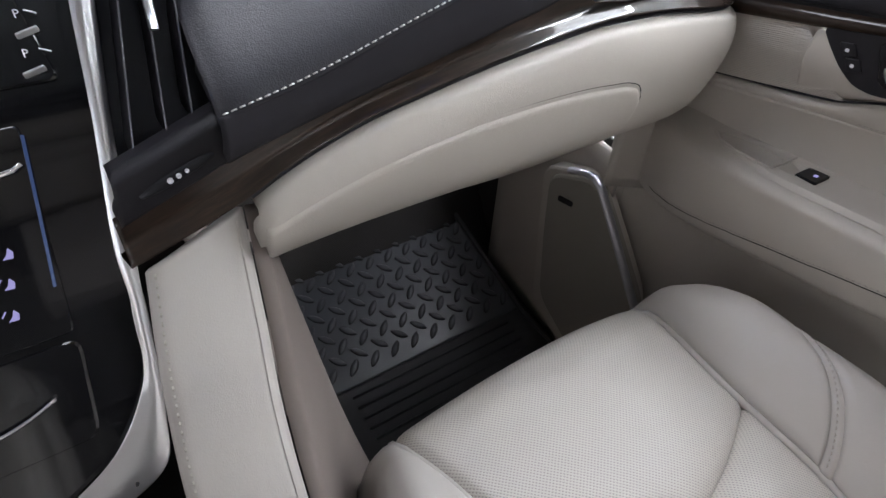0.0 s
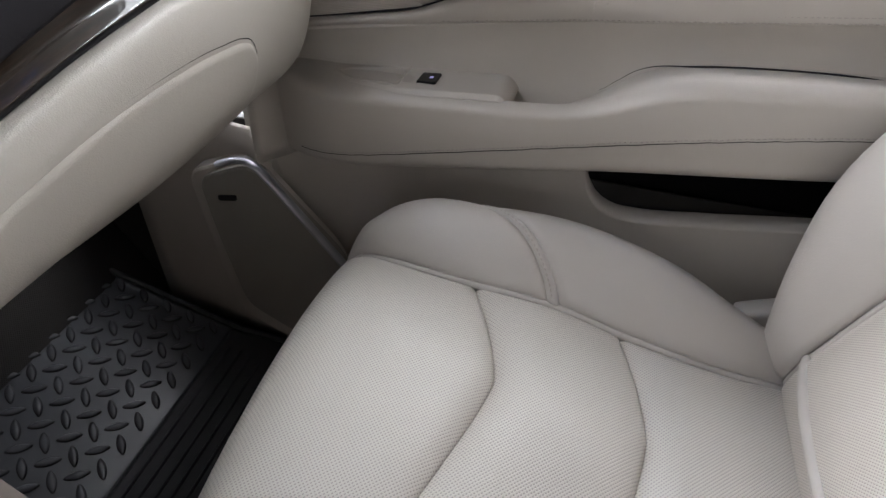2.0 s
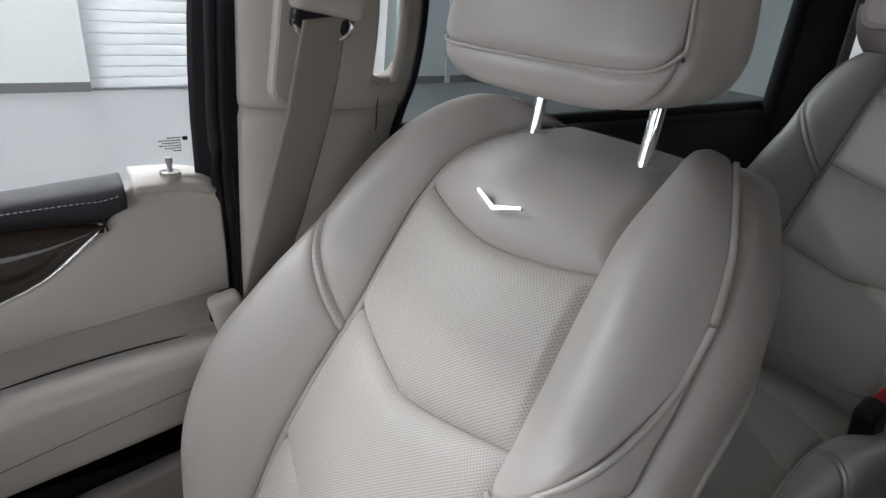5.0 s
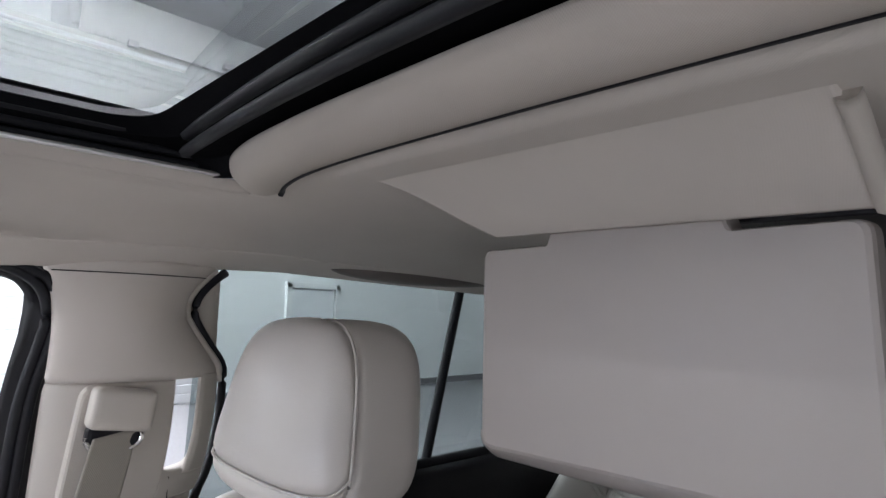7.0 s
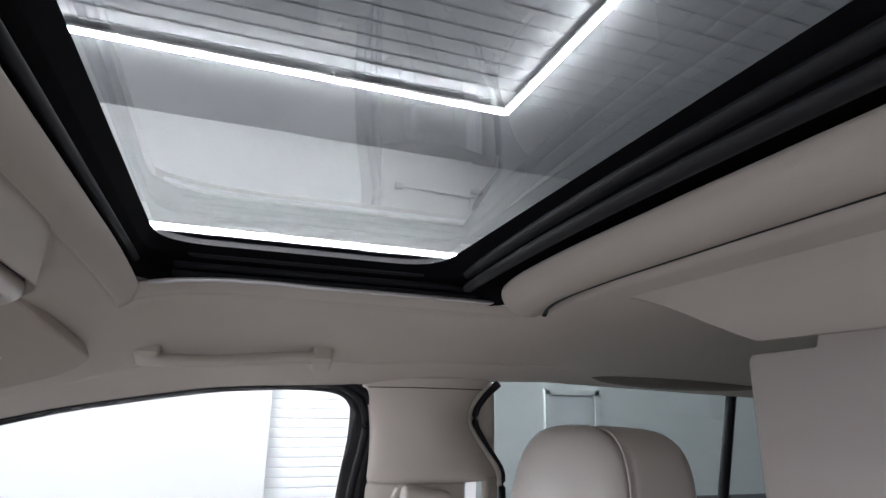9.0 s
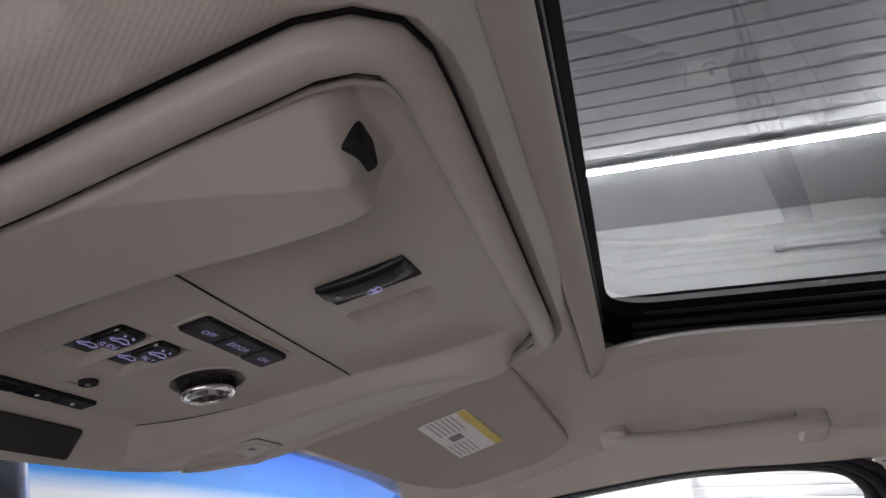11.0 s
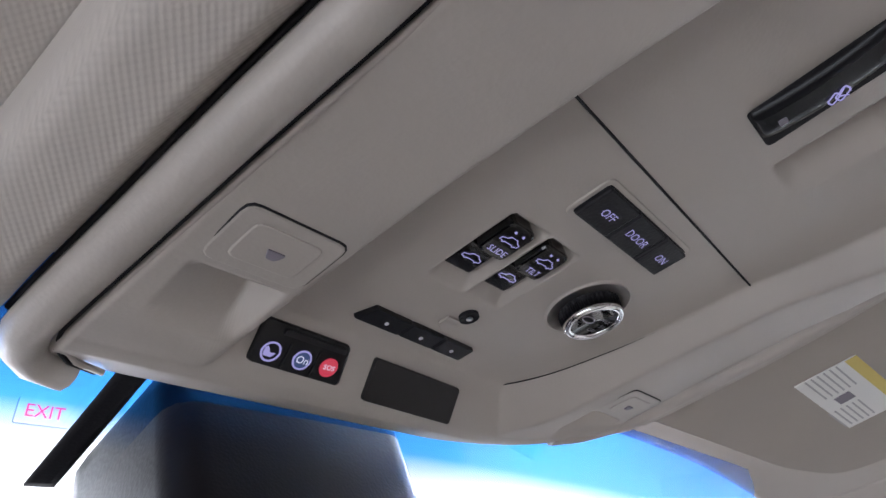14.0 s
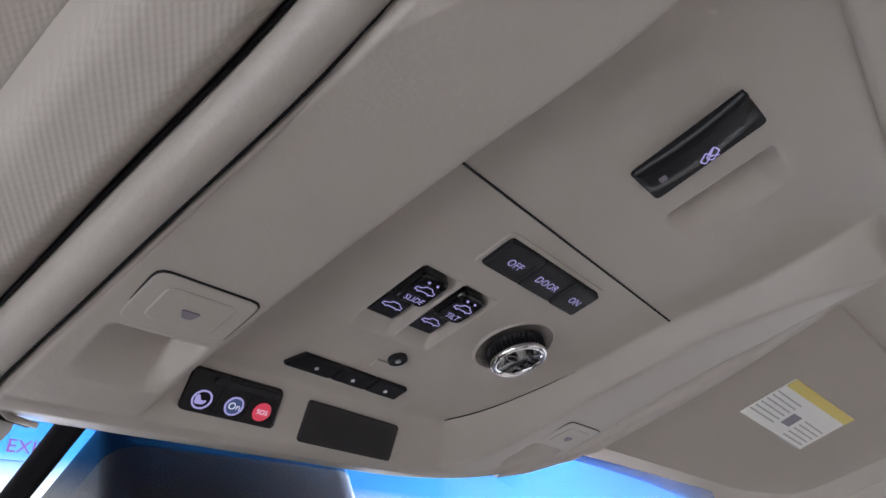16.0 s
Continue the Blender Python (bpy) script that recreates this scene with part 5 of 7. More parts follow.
M_GRILLE = moulded("grey_beige_speaker_grille", (0.30, 0.285, 0.25), 0.7, 0.5, 900.0)
slab("speaker_grille", M_GRILLE, spk, rounded(tri, 0.03, 6), spp, 0.02, 0.006)
slab("speaker_frame", M_TRIM, spk, rounded([(c_[0] + (0.022 if c_[0] > 0.75 else 0.012), c_[1] + (-0.03 if c_[1] < 0.2 else 0.004)) for c_ in tri], 0.03, 6), lambda u, v, h=0.0: (0.721 - h, u, v), 0.03, 0.006)
slab("tweeter_slot", M_SEAL, spk, rounded([(0.806, 0.345), (0.772, 0.352), (0.772, 0.341), (0.806, 0.334)], 0.004), lambda u, v, h=0.0: (0.7135 - h, u, v), 0.003, 0.001)
tube("bright_strip", M_ALU, spk, [(0.711, y, z) for y, z in ((0.79, 0.408), (0.76, 0.421), (0.738, 0.424), (0.722, 0.414), (0.69, 0.375), (0.65, 0.325), (0.60, 0.262), (0.57, 0.222))], 0.0085, 8, squash=0.6)
patch("lower_backing", M_PLASTIC, door, lambda a, b: np.stack([0.772 + 0 * a, 0.45 + 0.32 * a, 0.2 + 0.32 * b], -1), 4, 4, "", 0, 0.01, 0, 0.004, (-1, 0, 0))
patch("kick_panel", M_PLASTIC, door, lambda a, b: np.stack([0.735 + 0.03 * a + 0 * b, 0.72 + 0.3 * a, 0.0 + 0.46 * b], -1), 6, 8, "", 0, 0.01, 0, 0.01, (-1, 0, 0))
patch("front_return", M_PLASTIC, door, lambda a, b: np.stack([0.70 + 0.07 * a, 0.66 + 0.05 * (1 - a), 0.43 + 0.21 * b], -1), 6, 6, "", 0, 0.01, 0, 0.01, (-1, -0.3, 0))

# handle, bezel and lock buttons
hb = group("door_handle")
hb.parent = door
hx_ = lambda u, v, h=0.0: (0.7315 - h, u, v)
slab("handle_bezel", M_BLACK, hb, rounded([(0.529, 0.733), (0.455, 0.747), (0.407, 0.754), (0.377, 0.752), (0.327, 0.74), (0.297, 0.727), (0.316, 0.718), (0.395, 0.701), (0.458, 0.689), (0.478, 0.691), (0.498, 0.703), (0.518, 0.721)], 0.008), hx_, 0.02, 0.003)
slab("handle_cup", M_GLOSS, hb, rounded([(0.473, 0.738), (0.455, 0.7), (0.40, 0.708), (0.33, 0.724), (0.335, 0.739), (0.375, 0.748), (0.41, 0.75)], 0.008), lambda u, v, h=0.0: (0.7295 - h, u, v), 0.004, 0.002)
slab("lever", M_CHROME, hb, rounded([(0.457, 0.721), (0.412, 0.722), (0.378, 0.722), (0.35, 0.725), (0.313, 0.732), (0.316, 0.726), (0.364, 0.711), (0.417, 0.700), (0.436, 0.701), (0.451, 0.711)], 0.005), lambda u, v, h=0.0: (0.722 - h, u, v), 0.007, 0.003, dome=0.006)
slab("lever_pad", M_BRIGHT, hb, rounded([(0.381, 0.729), (0.369, 0.742), (0.357, 0.743), (0.327, 0.734), (0.345, 0.727), (0.367, 0.723)], 0.006), lambda u, v, h=0.0: (0.724 - h, u, v), 0.006, 0.003, dome=0.007)
for y, z in ((0.4955, 0.7215), (0.4845, 0.7095)):
    slab("lock_button", M_BLACK, hb, rounded([(y + 0.0105, z + 0.0045), (y - 0.004, z + 0.0075), (y - 0.0115, z - 0.0035), (y + 0.003, z - 0.0075)], 0.002), lambda u, v, h=0.0: (0.7295 - h, u, v), 0.004, 0.001)
    slab("lock_mark", M_PRINT, hb, rounded([(y + 0.002, z + 0.0015), (y + 0.002, z - 0.0018), (y - 0.002, z - 0.0018), (y - 0.0015, z + 0.0015)], 0.0008), lambda u, v, h=0.0: (0.729 - h, u, v), 0.001, 0.0001)
# lock knob on the sill
kn = group("lock_knob")
kn.parent = door
tube("knob_ring", M_PLASTIC, kn, [(0.757, -0.03, 0.868), (0.757, -0.03, 0.8775)], 0.012, 16)
tube("knob_pin", M_ALU, kn, [(0.757, -0.03, 0.875), (0.757, -0.03, 0.886), (0.757, -0.03, 0.889), (0.757, -0.03, 0.895)], [0.0032, 0.0032, 0.0045, 0.004], 12)
patch("sill_cap", M_PLASTIC, door, lambda a, b: np.stack([0.742 + 0.055 * b, -0.078 + 0.09 * a, 0.876 - 0.012 * (1 - a) ** 4 - 0.012 * (1 - b) ** 3], -1), 8, 8, "", 0, 0.01, 0, 0.01, (0, 0, 1))
patch("window_pane", M_GLASS, door, lambda a, b: np.stack([0.79 - 0.035 * b, -0.10 + 0.78 * a, 0.86 + 0.43 * b], -1), 2, 2, "", 0, 0.01, 0, 0, (-1, 0, 0))
etch = group("glass_marking", "small dark etched marking in the window corner", "marking")
ep = lambda u, v, h=0.0: (0.783 - h, u, v)
for i in range(6):
    w = (0.018, 0.027, 0.023, 0.027, 0.02, 0.012)[i]
    z = 0.912 - 0.0032 * i
    for k in range(int(w / 0.0032)):
        slab("mark_line", M_SEAL, etch, [(-0.050 + 0.0032 * k, z), (-0.0477 + 0.0032 * k, z), (-0.0477 + 0.0032 * k, z - 0.0013), (-0.050 + 0.0032 * k, z - 0.0013)], ep, 0.0004, 0.0001)
slab("mark_block", M_SEAL, etch, [(-0.0585, 0.9125), (-0.0525, 0.9125), (-0.0525, 0.908), (-0.0585, 0.908)], ep, 0.0004, 0.0001)


# ---- dashboard ----
dash = group("dashboard", "dashboard with charcoal top, dark wood band and beige lower pad", "dashboard")
z_w = spl((0.06, 0.650), (0.1, 0.662), (0.144, 0.677), (0.175, 0.692), (0.21, 0.706), (0.255, 0.719), (0.305, 0.728), (0.36, 0.737), (0.42, 0.744), (0.492, 0.7495), (0.577, 0.746), (0.67, 0.734), (0.74, 0.722))
z_s = spl((0.06, 0.684), (0.1, 0.700), (0.121, 0.707), (0.143, 0.7145), (0.2, 0.7295), (0.3, 0.752), (0.4, 0.774), (0.46, 0.786), (0.52, 0.785), (0.6, 0.767), (0.74, 0.748))
z_t = spl((0.135, 0.748), (0.2, 0.762), (0.3, 0.792), (0.4, 0.820), (0.5, 0.845), (0.7, 0.87))
pad_b = spl((0.145, 0.592), (0.3, 0.589), (0.5, 0.584), (0.72, 0.582))


def pad_f(a, b, x0=0.152, x1=0.728):
    x = x0 + (x1 - x0) * a
    t_, b_ = z_w(x), pad_b(x)
    prof = spl((0.0, 0.70, -0.35), (0.15, 0.665, -0.12), (0.3, 0.632, 0.06), (0.42, 0.612, 0.22), (0.55, 0.599, 0.42), (0.68, 0.5915, 0.62), (0.8, 0.5885, 0.78), (0.9, 0.592, 0.92), (0.96, 0.599, 0.985), (1.0, 0.612, 1.0))
    p = prof(b)
    end = np.clip((x - 0.66) / 0.068, 0, 1) ** 2
    return np.stack([x, p[..., 0] + 0.03 * end, b_ + (t_ - b_ - 0.003) * p[..., 1]], -1)


patch("lower_pad", M_TRIM, dash, pad_f, 70, 50, "l", 0.005, 0.006, 0, 0.012, (0, -1, 0))
patch("pad_end", M_TRIM, dash, lambda a, b: np.stack([0.726 + 0.006 * a, 0.645 + 0.1 * a, 0.585 + 0.137 * b], -1), 4, 8, "", 0, 0.01, 0, 0.01, (0.3, -1, 0))
# glove box lid
lid_t = spl((0.2, 0.78), (0.3, 0.785), (0.4, 0.76), (0.5, 0.71), (0.535, 0.686), (0.553, 0.64), (0.562, 0.553), (0.566, 0.38))


def lid_f(a, b):
    x = 0.156 + 0.41 * a
    lo = 0.16 + 0.10 * np.clip((x - 0.46) / 0.11, 0, 1) ** 2
    hi = lid_t(x)
    v = lo + np.maximum(hi - lo, 0.005) * b
    P = pad_f((x - 0.152) / 0.576, v)
    return P + np.array((0, -0.0022, 0))


patch("glovebox_lid", M_TRIM, dash, lid_f, 60, 30, "rt", 0.0032, 0.004, 0.0, 0.006, (0, -1, 0))
lid_edge = np.array([pad_f(np.array((x - 0.152) / 0.576), np.array(float(lid_t(x)) + 0.012)) for x in np.linspace(0.24, 0.5655, 60)])
tube("lid_gap", M_SEAL, dash, lid_edge + np.array((0, 0.0006, 0)), [0.0002 + 0.0008 * (i / 59) ** 0.8 for i in range(60)], 5)


def band_f(lo, hi, y_lo, y_hi, x0, x1, bulge):
    def f(a, b):
        x = x0 + (x1 - x0) * a
        end = np.clip((x - 0.58) / 0.12, 0, 1) ** 2
        return np.stack([x, y_lo + (y_hi - y_lo) * b - bulge * np.sin(np.pi * b) + 0.03 * end, lo(x) + (hi(x) - lo(x)) * b], -1)
    return f


wz0 = lambda x: z_w(x) + 0.004
def wood_f(a, b):
    x = 0.063 + 0.667 * a
    end = np.clip((x - 0.62) / 0.11, 0, 1) ** 2
    prof = spl((0.0, 0.607, 0.0), (0.05, 0.601, 0.01), (0.12, 0.5985, 0.045), (0.2, 0.5998, 0.11), (0.32, 0.6035, 0.23), (0.44, 0.6072, 0.36), (0.56, 0.609, 0.5), (0.75, 0.609, 0.72), (1.0, 0.609, 1.0))
    p = prof(b)
    return np.stack([x, p[..., 0] + 0.03 * end, wz0(x) + (z_s(x) - wz0(x)) * p[..., 1]], -1)


patch("wood_band", M_WOOD, dash, wood_f, 80, 30, "", 0.003, 0.003, 0, 0.01, (0, -1, 0.3))
tube("band_shadow_gap", M_SEAL, dash, [(x, 0.6055 + 0.03 * max(0, (x - 0.62) / 0.11) ** 2, float(z_w(x)) + 0.0005) for x in np.linspace(0.152, 0.728, 40)], 0.0032, 6)
patch("suede_band", M_SUEDE, dash, band_f(z_s, z_t, 0.602, 0.598, 0.1415, 0.475, 0.004), 50, 8, "l", 0, 0.003, 0, 0.008, (0, -1, 0.3))


def top_f(a, b):
    x0 = spl((0.0, 0.1405), (0.06, 0.1405), (0.2, 0.143), (0.5, 0.163), (1.0, 0.2))(b)
    x = x0 + (0.49 - x0) * a + 0.21 * a * b
    rise_ = spl((0.0, 0.0, 0.0), (0.06, 0.012, 0.014), (0.2, 0.06, 0.034), (0.5, 0.2, 0.062), (1.0, 0.55, 0.075))
    p = rise_(b)
    return np.stack([x, 0.597 + p[..., 0], z_t(x) + p[..., 1]], -1)


patch("top_pad", M_DASH, dash, top_f, 50, 40, "l", 0.006, 0.012, 0, 0.012, (0, -0.3, 1))
line = np.array([(x, 0.5965, float(z_t(x)) + 0.0035) for x in np.linspace(0.143, 0.485, 60)])
dashes("top_stitching", M_STITCH, dash, line, 0.0038, 0.0020, 0.0010, 0.0007, 0.0005, (0, -0.8, 0.6))
patch("top_shelf", M_BLACK, dash, lambda a, b: np.stack([-0.75 + 1.5 * a, 0.80 + 0.45 * b, 0.80 + 0.06 * np.sin(np.pi * a) + 0 * b], -1), 12, 6, "", 0, 0.01, 0, 0.01, (0, 0, 1))

# side vent
vent = group("side_vent")
vent.parent = dash
vp = frame_place((0.565, 0.616, 0.785), (1, 0.12, -0.05), (0.02, 0.12, 1))
slab("vent_back", M_BLACK, vent, rounded([(-0.10, -0.012), (0.062, -0.018), (0.07, 0.04), (0.03, 0.05), (-0.06, 0.05)], 0.006), vp, 0.004, 0.001)
for i in range(4):
    z = -0.004 + 0.012 * i
    slab("vent_slat", M_BLACK, vent, rounded([(-0.085 + 0.012 * i, z), (0.045, z - 0.004), (0.045, z), (-0.085 + 0.012 * i, z + 0.003)], 0.001), lambda u, v, h=0.0: vp(u, v, h + 0.010), 0.008, 0.001)
tube("vent_rim", M_CHROME, vent, [vp(*p, 0.006) for p in ((-0.105, -0.012), (-0.06, -0.017), (0.0, -0.019), (0.045, -0.018), (0.06, -0.008), (0.066, 0.015), (0.07, 0.045))], 0.003, 8)
box("vent_tab", M_BRIGHT, vent, vp(-0.01, 0.015, 0.016), (0.016, 0.004, 0.004), 0.0015)
wheel = slab("vent_dial", M_BLACK, vent, rounded([(0.048, 0.0), (0.058, 0.0), (0.06, 0.03), (0.05, 0.03)], 0.003), lambda u, v, h=0.0: vp(u, v, h + 0.008), 0.006, 0.002)

# centre vent with upright vanes
M_VANE = plain("dark_grey_edge", (0.07, 0.066, 0.075), 0.5)
cv = group("centre_vent")
cv.parent = dash
cvp = frame_place((0.112, 0.632, 0.74), (1, 0.0, 0), (0.12, 0.30, 0.95))
patch("cavity", M_SEAL, cv, lambda a, b: np.stack([0.06 + 0.105 * a + 0.05 * b, 0.66 + 0.08 * b, 0.70 + 0.13 * b + 0.01 * a], -1), 4, 6, "", 0, 0.01, 0, 0.004, (0, -1, 0.3))
patch("vent_cheek", M_BLACK, cv, lambda a, b: np.stack([0.1435 + 0.075 * b + 0.002 * a, 0.613 + 0.05 * a + 0.19 * b, 0.742 + 0.012 * a + 0.075 * b], -1), 6, 8, "", 0, 0.01, 0, 0.004, (-1, 0, 0.3))
# upright vanes, thin blades with a paler front edge
for (x0, z0, x1, z1) in ((0.0885, 0.716, 0.1135, 0.798), (0.1125, 0.727, 0.131, 0.797), (0.131, 0.7335, 0.1485, 0.794)):
    blade = lambda a, b, x0=x0, z0=z0, x1=x1, z1=z1: np.stack([x0 + (x1 - x0) * 1.5 * b, 0.632 + 0.087 * b + 0.03 * a, z0 + (z1 - z0) * 1.5 * b], -1)
    vane = patch("vane", M_BLACK, cv, blade, 3, 6, "", 0, 0.01, 0, 0.0008, (-1, 0, 0))
    tube("vane_edge", M_VANE, vane, [(x0 + (x1 - x0) * q, 0.6315 + 0.058 * q, z0 + (z1 - z0) * q) for q in (0, 0.5, 1.0, 1.5)], 0.0007, 6)


def face_f(a, b):
    x = 0.066 + 0.079 * a + 0.004 * b * (1 - a)
    lo = 0.6845 + 0.0266 * (x - 0.071) / 0.072
    hi = 0.7195 + 0.0225 * (x - 0.081) / 0.062
    return np.stack([x, 0.609 + 0.006 * b - 0.003 * np.sin(np.pi * b) + 0.022 * np.clip((b - 0.9) / 0.1, 0, 1) ** 2, lo + (hi - lo) * b], -1)


patch("dial_face", M_BLACK, cv, face_f, 12, 14, "", 0, 0.003, 0, 0.02, (0, -1, 0.2))
ff = lambda a, b: face_f(np.array(a), np.array(b))
tube("dial_slot", M_SEAL, cv, [ff(a, 0.44) + np.array((0, -0.001, 0)) for a in np.linspace(0.2, 0.86, 8)], [0.0015, 0.003, 0.0038, 0.004, 0.004, 0.0038, 0.003, 0.0015], 8, squash=0.5, up=(0, -1, 0.2))
for k in range(3):
    p = ff(0.46 + 0.075 * k, 0.46)
    tube("dial_dot", M_PRINT, cv, [p + np.array((0, -0.003, 0)), p + np.array((0, -0.0038, 0.0002))], 0.0021 - 0.0003 * k, 10)
tube("tab_pin", M_CHROME, cv, [(0.1285, 0.674, 0.782), (0.130, 0.682, 0.795), (0.136, 0.70, 0.82)], 0.0032, 10)

# ---- centre stack and console side ----
stack = group("centre_stack", "glossy black centre stack with satin edge and lit keys", "console")
S0 = (0.0, 0.62, 0.655)
stp = frame_place(S0, (1, 0, 0), (0, 0.53, 0.85))
sat_o = spl((0.0, 0.110, 0.20), (0.12, 0.102, 0.164), (0.25, 0.086, 0.092), (0.45, 0.069, 0.0), (0.58, 0.062, -0.041), (0.68, 0.055, -0.088), (0.77, 0.047, -0.127), (0.84, 0.037, -0.158), (0.9, 0.012, -0.172), (1.0, -0.05, -0.182))
sat_i = spl((0.0, 0.095, 0.20), (0.12, 0.087, 0.166), (0.25, 0.075, 0.095), (0.45, 0.057, 0.004), (0.58, 0.054, -0.038), (0.68, 0.047, -0.079), (0.77, 0.038, -0.1), (0.84, 0.021, -0.123), (0.9, 0.002, -0.14), (1.0, -0.05, -0.166))


def satin_f(a, b):
    o_, i_ = sat_o(b), sat_i(b)
    u, v = i_[..., 0] + (o_[..., 0] - i_[..., 0]) * a, i_[..., 1] + (o_[..., 1] - i_[..., 1]) * a
    hh = 0.0045 * np.sin(np.pi * (0.12 + 0.76 * a))
    return np.array(S0) + u[..., None] * np.array((1.0, 0, 0)) + v[..., None] * np.array((0, 0.53, 0.85)) + hh[..., None] * np.array((0, -0.85, 0.53))


patch("satin_edge", M_CHROME, stack, satin_f, 14, 60, "", 0, 0.003, 0, 0.012, (0, -0.85, 0.53))
outline_ = [(-0.22, 0.2)] + [(float(p[0]) + 0.004, float(p[1])) for p in sat_i(np.linspace(0, 1, 40))] + [(-0.22, -0.16)]
slab("gloss_panel", M_GLOSS, stack, outline_, lambda u, v, h=0.0: stp(u, v, h - 0.006), 0.03, 0.002)
slab("key_panel", M_GLOSS, stack, rounded([(-0.2, 0.098), (0.033, 0.098), (0.016, -0.042), (-0.2, -0.042)], 0.004), lambda u, v, h=0.0: stp(u, v, h - 0.003), 0.004, 0.0015)
slab("lower_key", M_GLOSS, stack, rounded([(-0.2, -0.047), (0.018, -0.047), (0.006, -0.12), (-0.2, -0.12)], 0.01), lambda u, v, h=0.0: stp(u, v, h - 0.004), 0.004, 0.003)
tube("tray_edge", M_BRIGHT, stack, [stp(-0.06 + 0.05 * t, -0.093 + 0.012 * t ** 2, 0.0) for t in np.linspace(0, 1, 12)], 0.0016, 6)
tube("key_bar", M_BRIGHT, stack, [stp(-0.02, 0.066, 0.0), stp(0.021, 0.071, 0.0), stp(0.026, 0.074, 0.0)], 0.0022, 6)
# glowing tube imitates a dim blue reflection along the panel edge
tube("blue_reflection", M_BLUELIT, stack, [stp(0.033, 0.091, 0.0), stp(0.023, 0.032, 0.0), stp(0.016, -0.008, 0.0)], 0.0011, 6)
for e, v in ((-0.002, 0.021), (-0.008, 0.002), (-0.013, -0.0185)):
    slab("seat_mark", M_MARK, stack, rounded([(e - 0.003, v - 0.003), (e + 0.003, v - 0.0035), (e + 0.0042, v + 0.0005), (e + 0.002, v + 0.004), (e, v - 0.0005)], 0.0006), lambda a, b, h=0.0: stp(a, b, h - 0.002), 0.001, 0.0001)
    tube("seat_mark_line", M_MARK, stack, [stp(e - 0.005, v + 0.001, -0.001), stp(e - 0.002, v + 0.0045, -0.001)], 0.0005, 5)
slab("park_key", M_GLOSS, stack, rounded([(0.02, 0.12), (0.066, 0.12), (0.056, 0.185), (0.02, 0.185)], 0.006), lambda u, v, h=0.0: stp(u, v, h - 0.003), 0.004, 0.002)
for v in (0.163, 0.139):
    words("park_letter", "P", M_PRINT, stack, lambda a, b, h=0.0: stp(a, b, h - 0.002), 0.0075, 0.056 if v > 0.15 else 0.0525, v, 0)
    tube("park_wave", M_PRINT, stack, [stp(0.0605, v + 0.002, -0.002), stp(0.064, v + 0.0005, -0.002), stp(0.067, v - 0.001, -0.002)], 0.0006, 5)
    # small chrome bar drawn in place of a gleam on the key
    box("key_gleam", M_CHROME, stack, stp(0.058 if v > 0.15 else 0.0535, v - 0.0115, -0.002), (0.014, 0.003, 0.004), 0.001, (0, -14, 0))
# stitched beige pad on the side of the console
cside = group("console_side", "stitched beige leather pad down the side of the console", "console")
pl = spl((0.0, 0.069, -0.018), (0.35, 0.052, -0.099), (0.7, 0.038, -0.193), (1.0, 0.03, -0.30))
pr = spl((0.0, 0.149, 0.006), (0.3, 0.138, -0.085), (0.6, 0.128, -0.16), (0.85, 0.122, -0.25), (1.0, 0.12, -0.33))


def cpad(a, b, h=0.0):
    l_, r_ = pl(b), pr(b)
    u, v = l_[..., 0] + (r_[..., 0] - l_[..., 0]) * a, l_[..., 1] + (r_[..., 1] - l_[..., 1]) * a
    hh = 0.006 + 0.004 * np.sin(np.pi * a) + h
    n = np.array((0, -0.85, 0.53))
    return np.array(S0) + u[..., None] * np.array((1.0, 0, 0)) + v[..., None] * np.array((0, 0.53, 0.85)) + hh[..., None] * n


patch("side_pad", M_LEATHER, cside, cpad, 24, 40, "lr", 0.004, 0.006, 0, 0.02, (0, -0.85, 0.53))
bb = np.linspace(0.02, 0.98, 70)
dashes("pad_stitching", M_STITCH_BEIGE, cside, cpad(0.09 + 0 * bb, bb), 0.004, 0.003, 0.0013, 0.001, 0.0002, (0, -0.85, 0.53))
tube("pad_crease", M_LEATHER, cside, cpad(0.9 + 0 * bb, bb, -0.0005), 0.0012, 5)
patch("side_wall", M_CARPET_BEIGE, cside, lambda a, b: np.array(cpad(1.0 + 0 * a, b)) + np.stack([0.01 + 0.10 * a * (1 + b), 0.10 * a, -0.55 * a], -1), 12, 20, "", 0, 0.01, 0, 0.01, (1, 0, 0))
patch("tunnel_trim", M_CARPET_BEIGE, cside, lambda a, b: np.stack([0.13 + 0.13 * (1 - b), 0.60 + 0.6 * a, 0.0 + 0.5 * b], -1), 8, 8, "", 0, 0.01, 0, 0.01, (1, 0, 0.2))
box("console_body", M_BLACK, cside, (0.0, 0.10, 0.22), (0.22, 0.70, 0.44), 0.02)

# ---- footwell mat with lens-shaped treads ----
mat_ = group("floor_mat", "black rubber floor mat with a raised tread pattern", "mat")


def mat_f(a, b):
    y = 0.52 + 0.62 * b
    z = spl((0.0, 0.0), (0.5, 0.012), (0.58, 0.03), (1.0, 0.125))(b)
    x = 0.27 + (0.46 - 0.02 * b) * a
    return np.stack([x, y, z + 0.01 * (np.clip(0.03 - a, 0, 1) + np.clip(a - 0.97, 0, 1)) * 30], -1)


# the toe's sheen and the heel's shade are put into the colour
patch("toe_sheet", M_RUBBER, mat_, lambda a, b: mat_f(a, 0.53 + 0.47 * b), 40, 30, "", 0, 0.01, 0, 0.012, (0, 0, 1), "rubber paled to stand in for sheen")
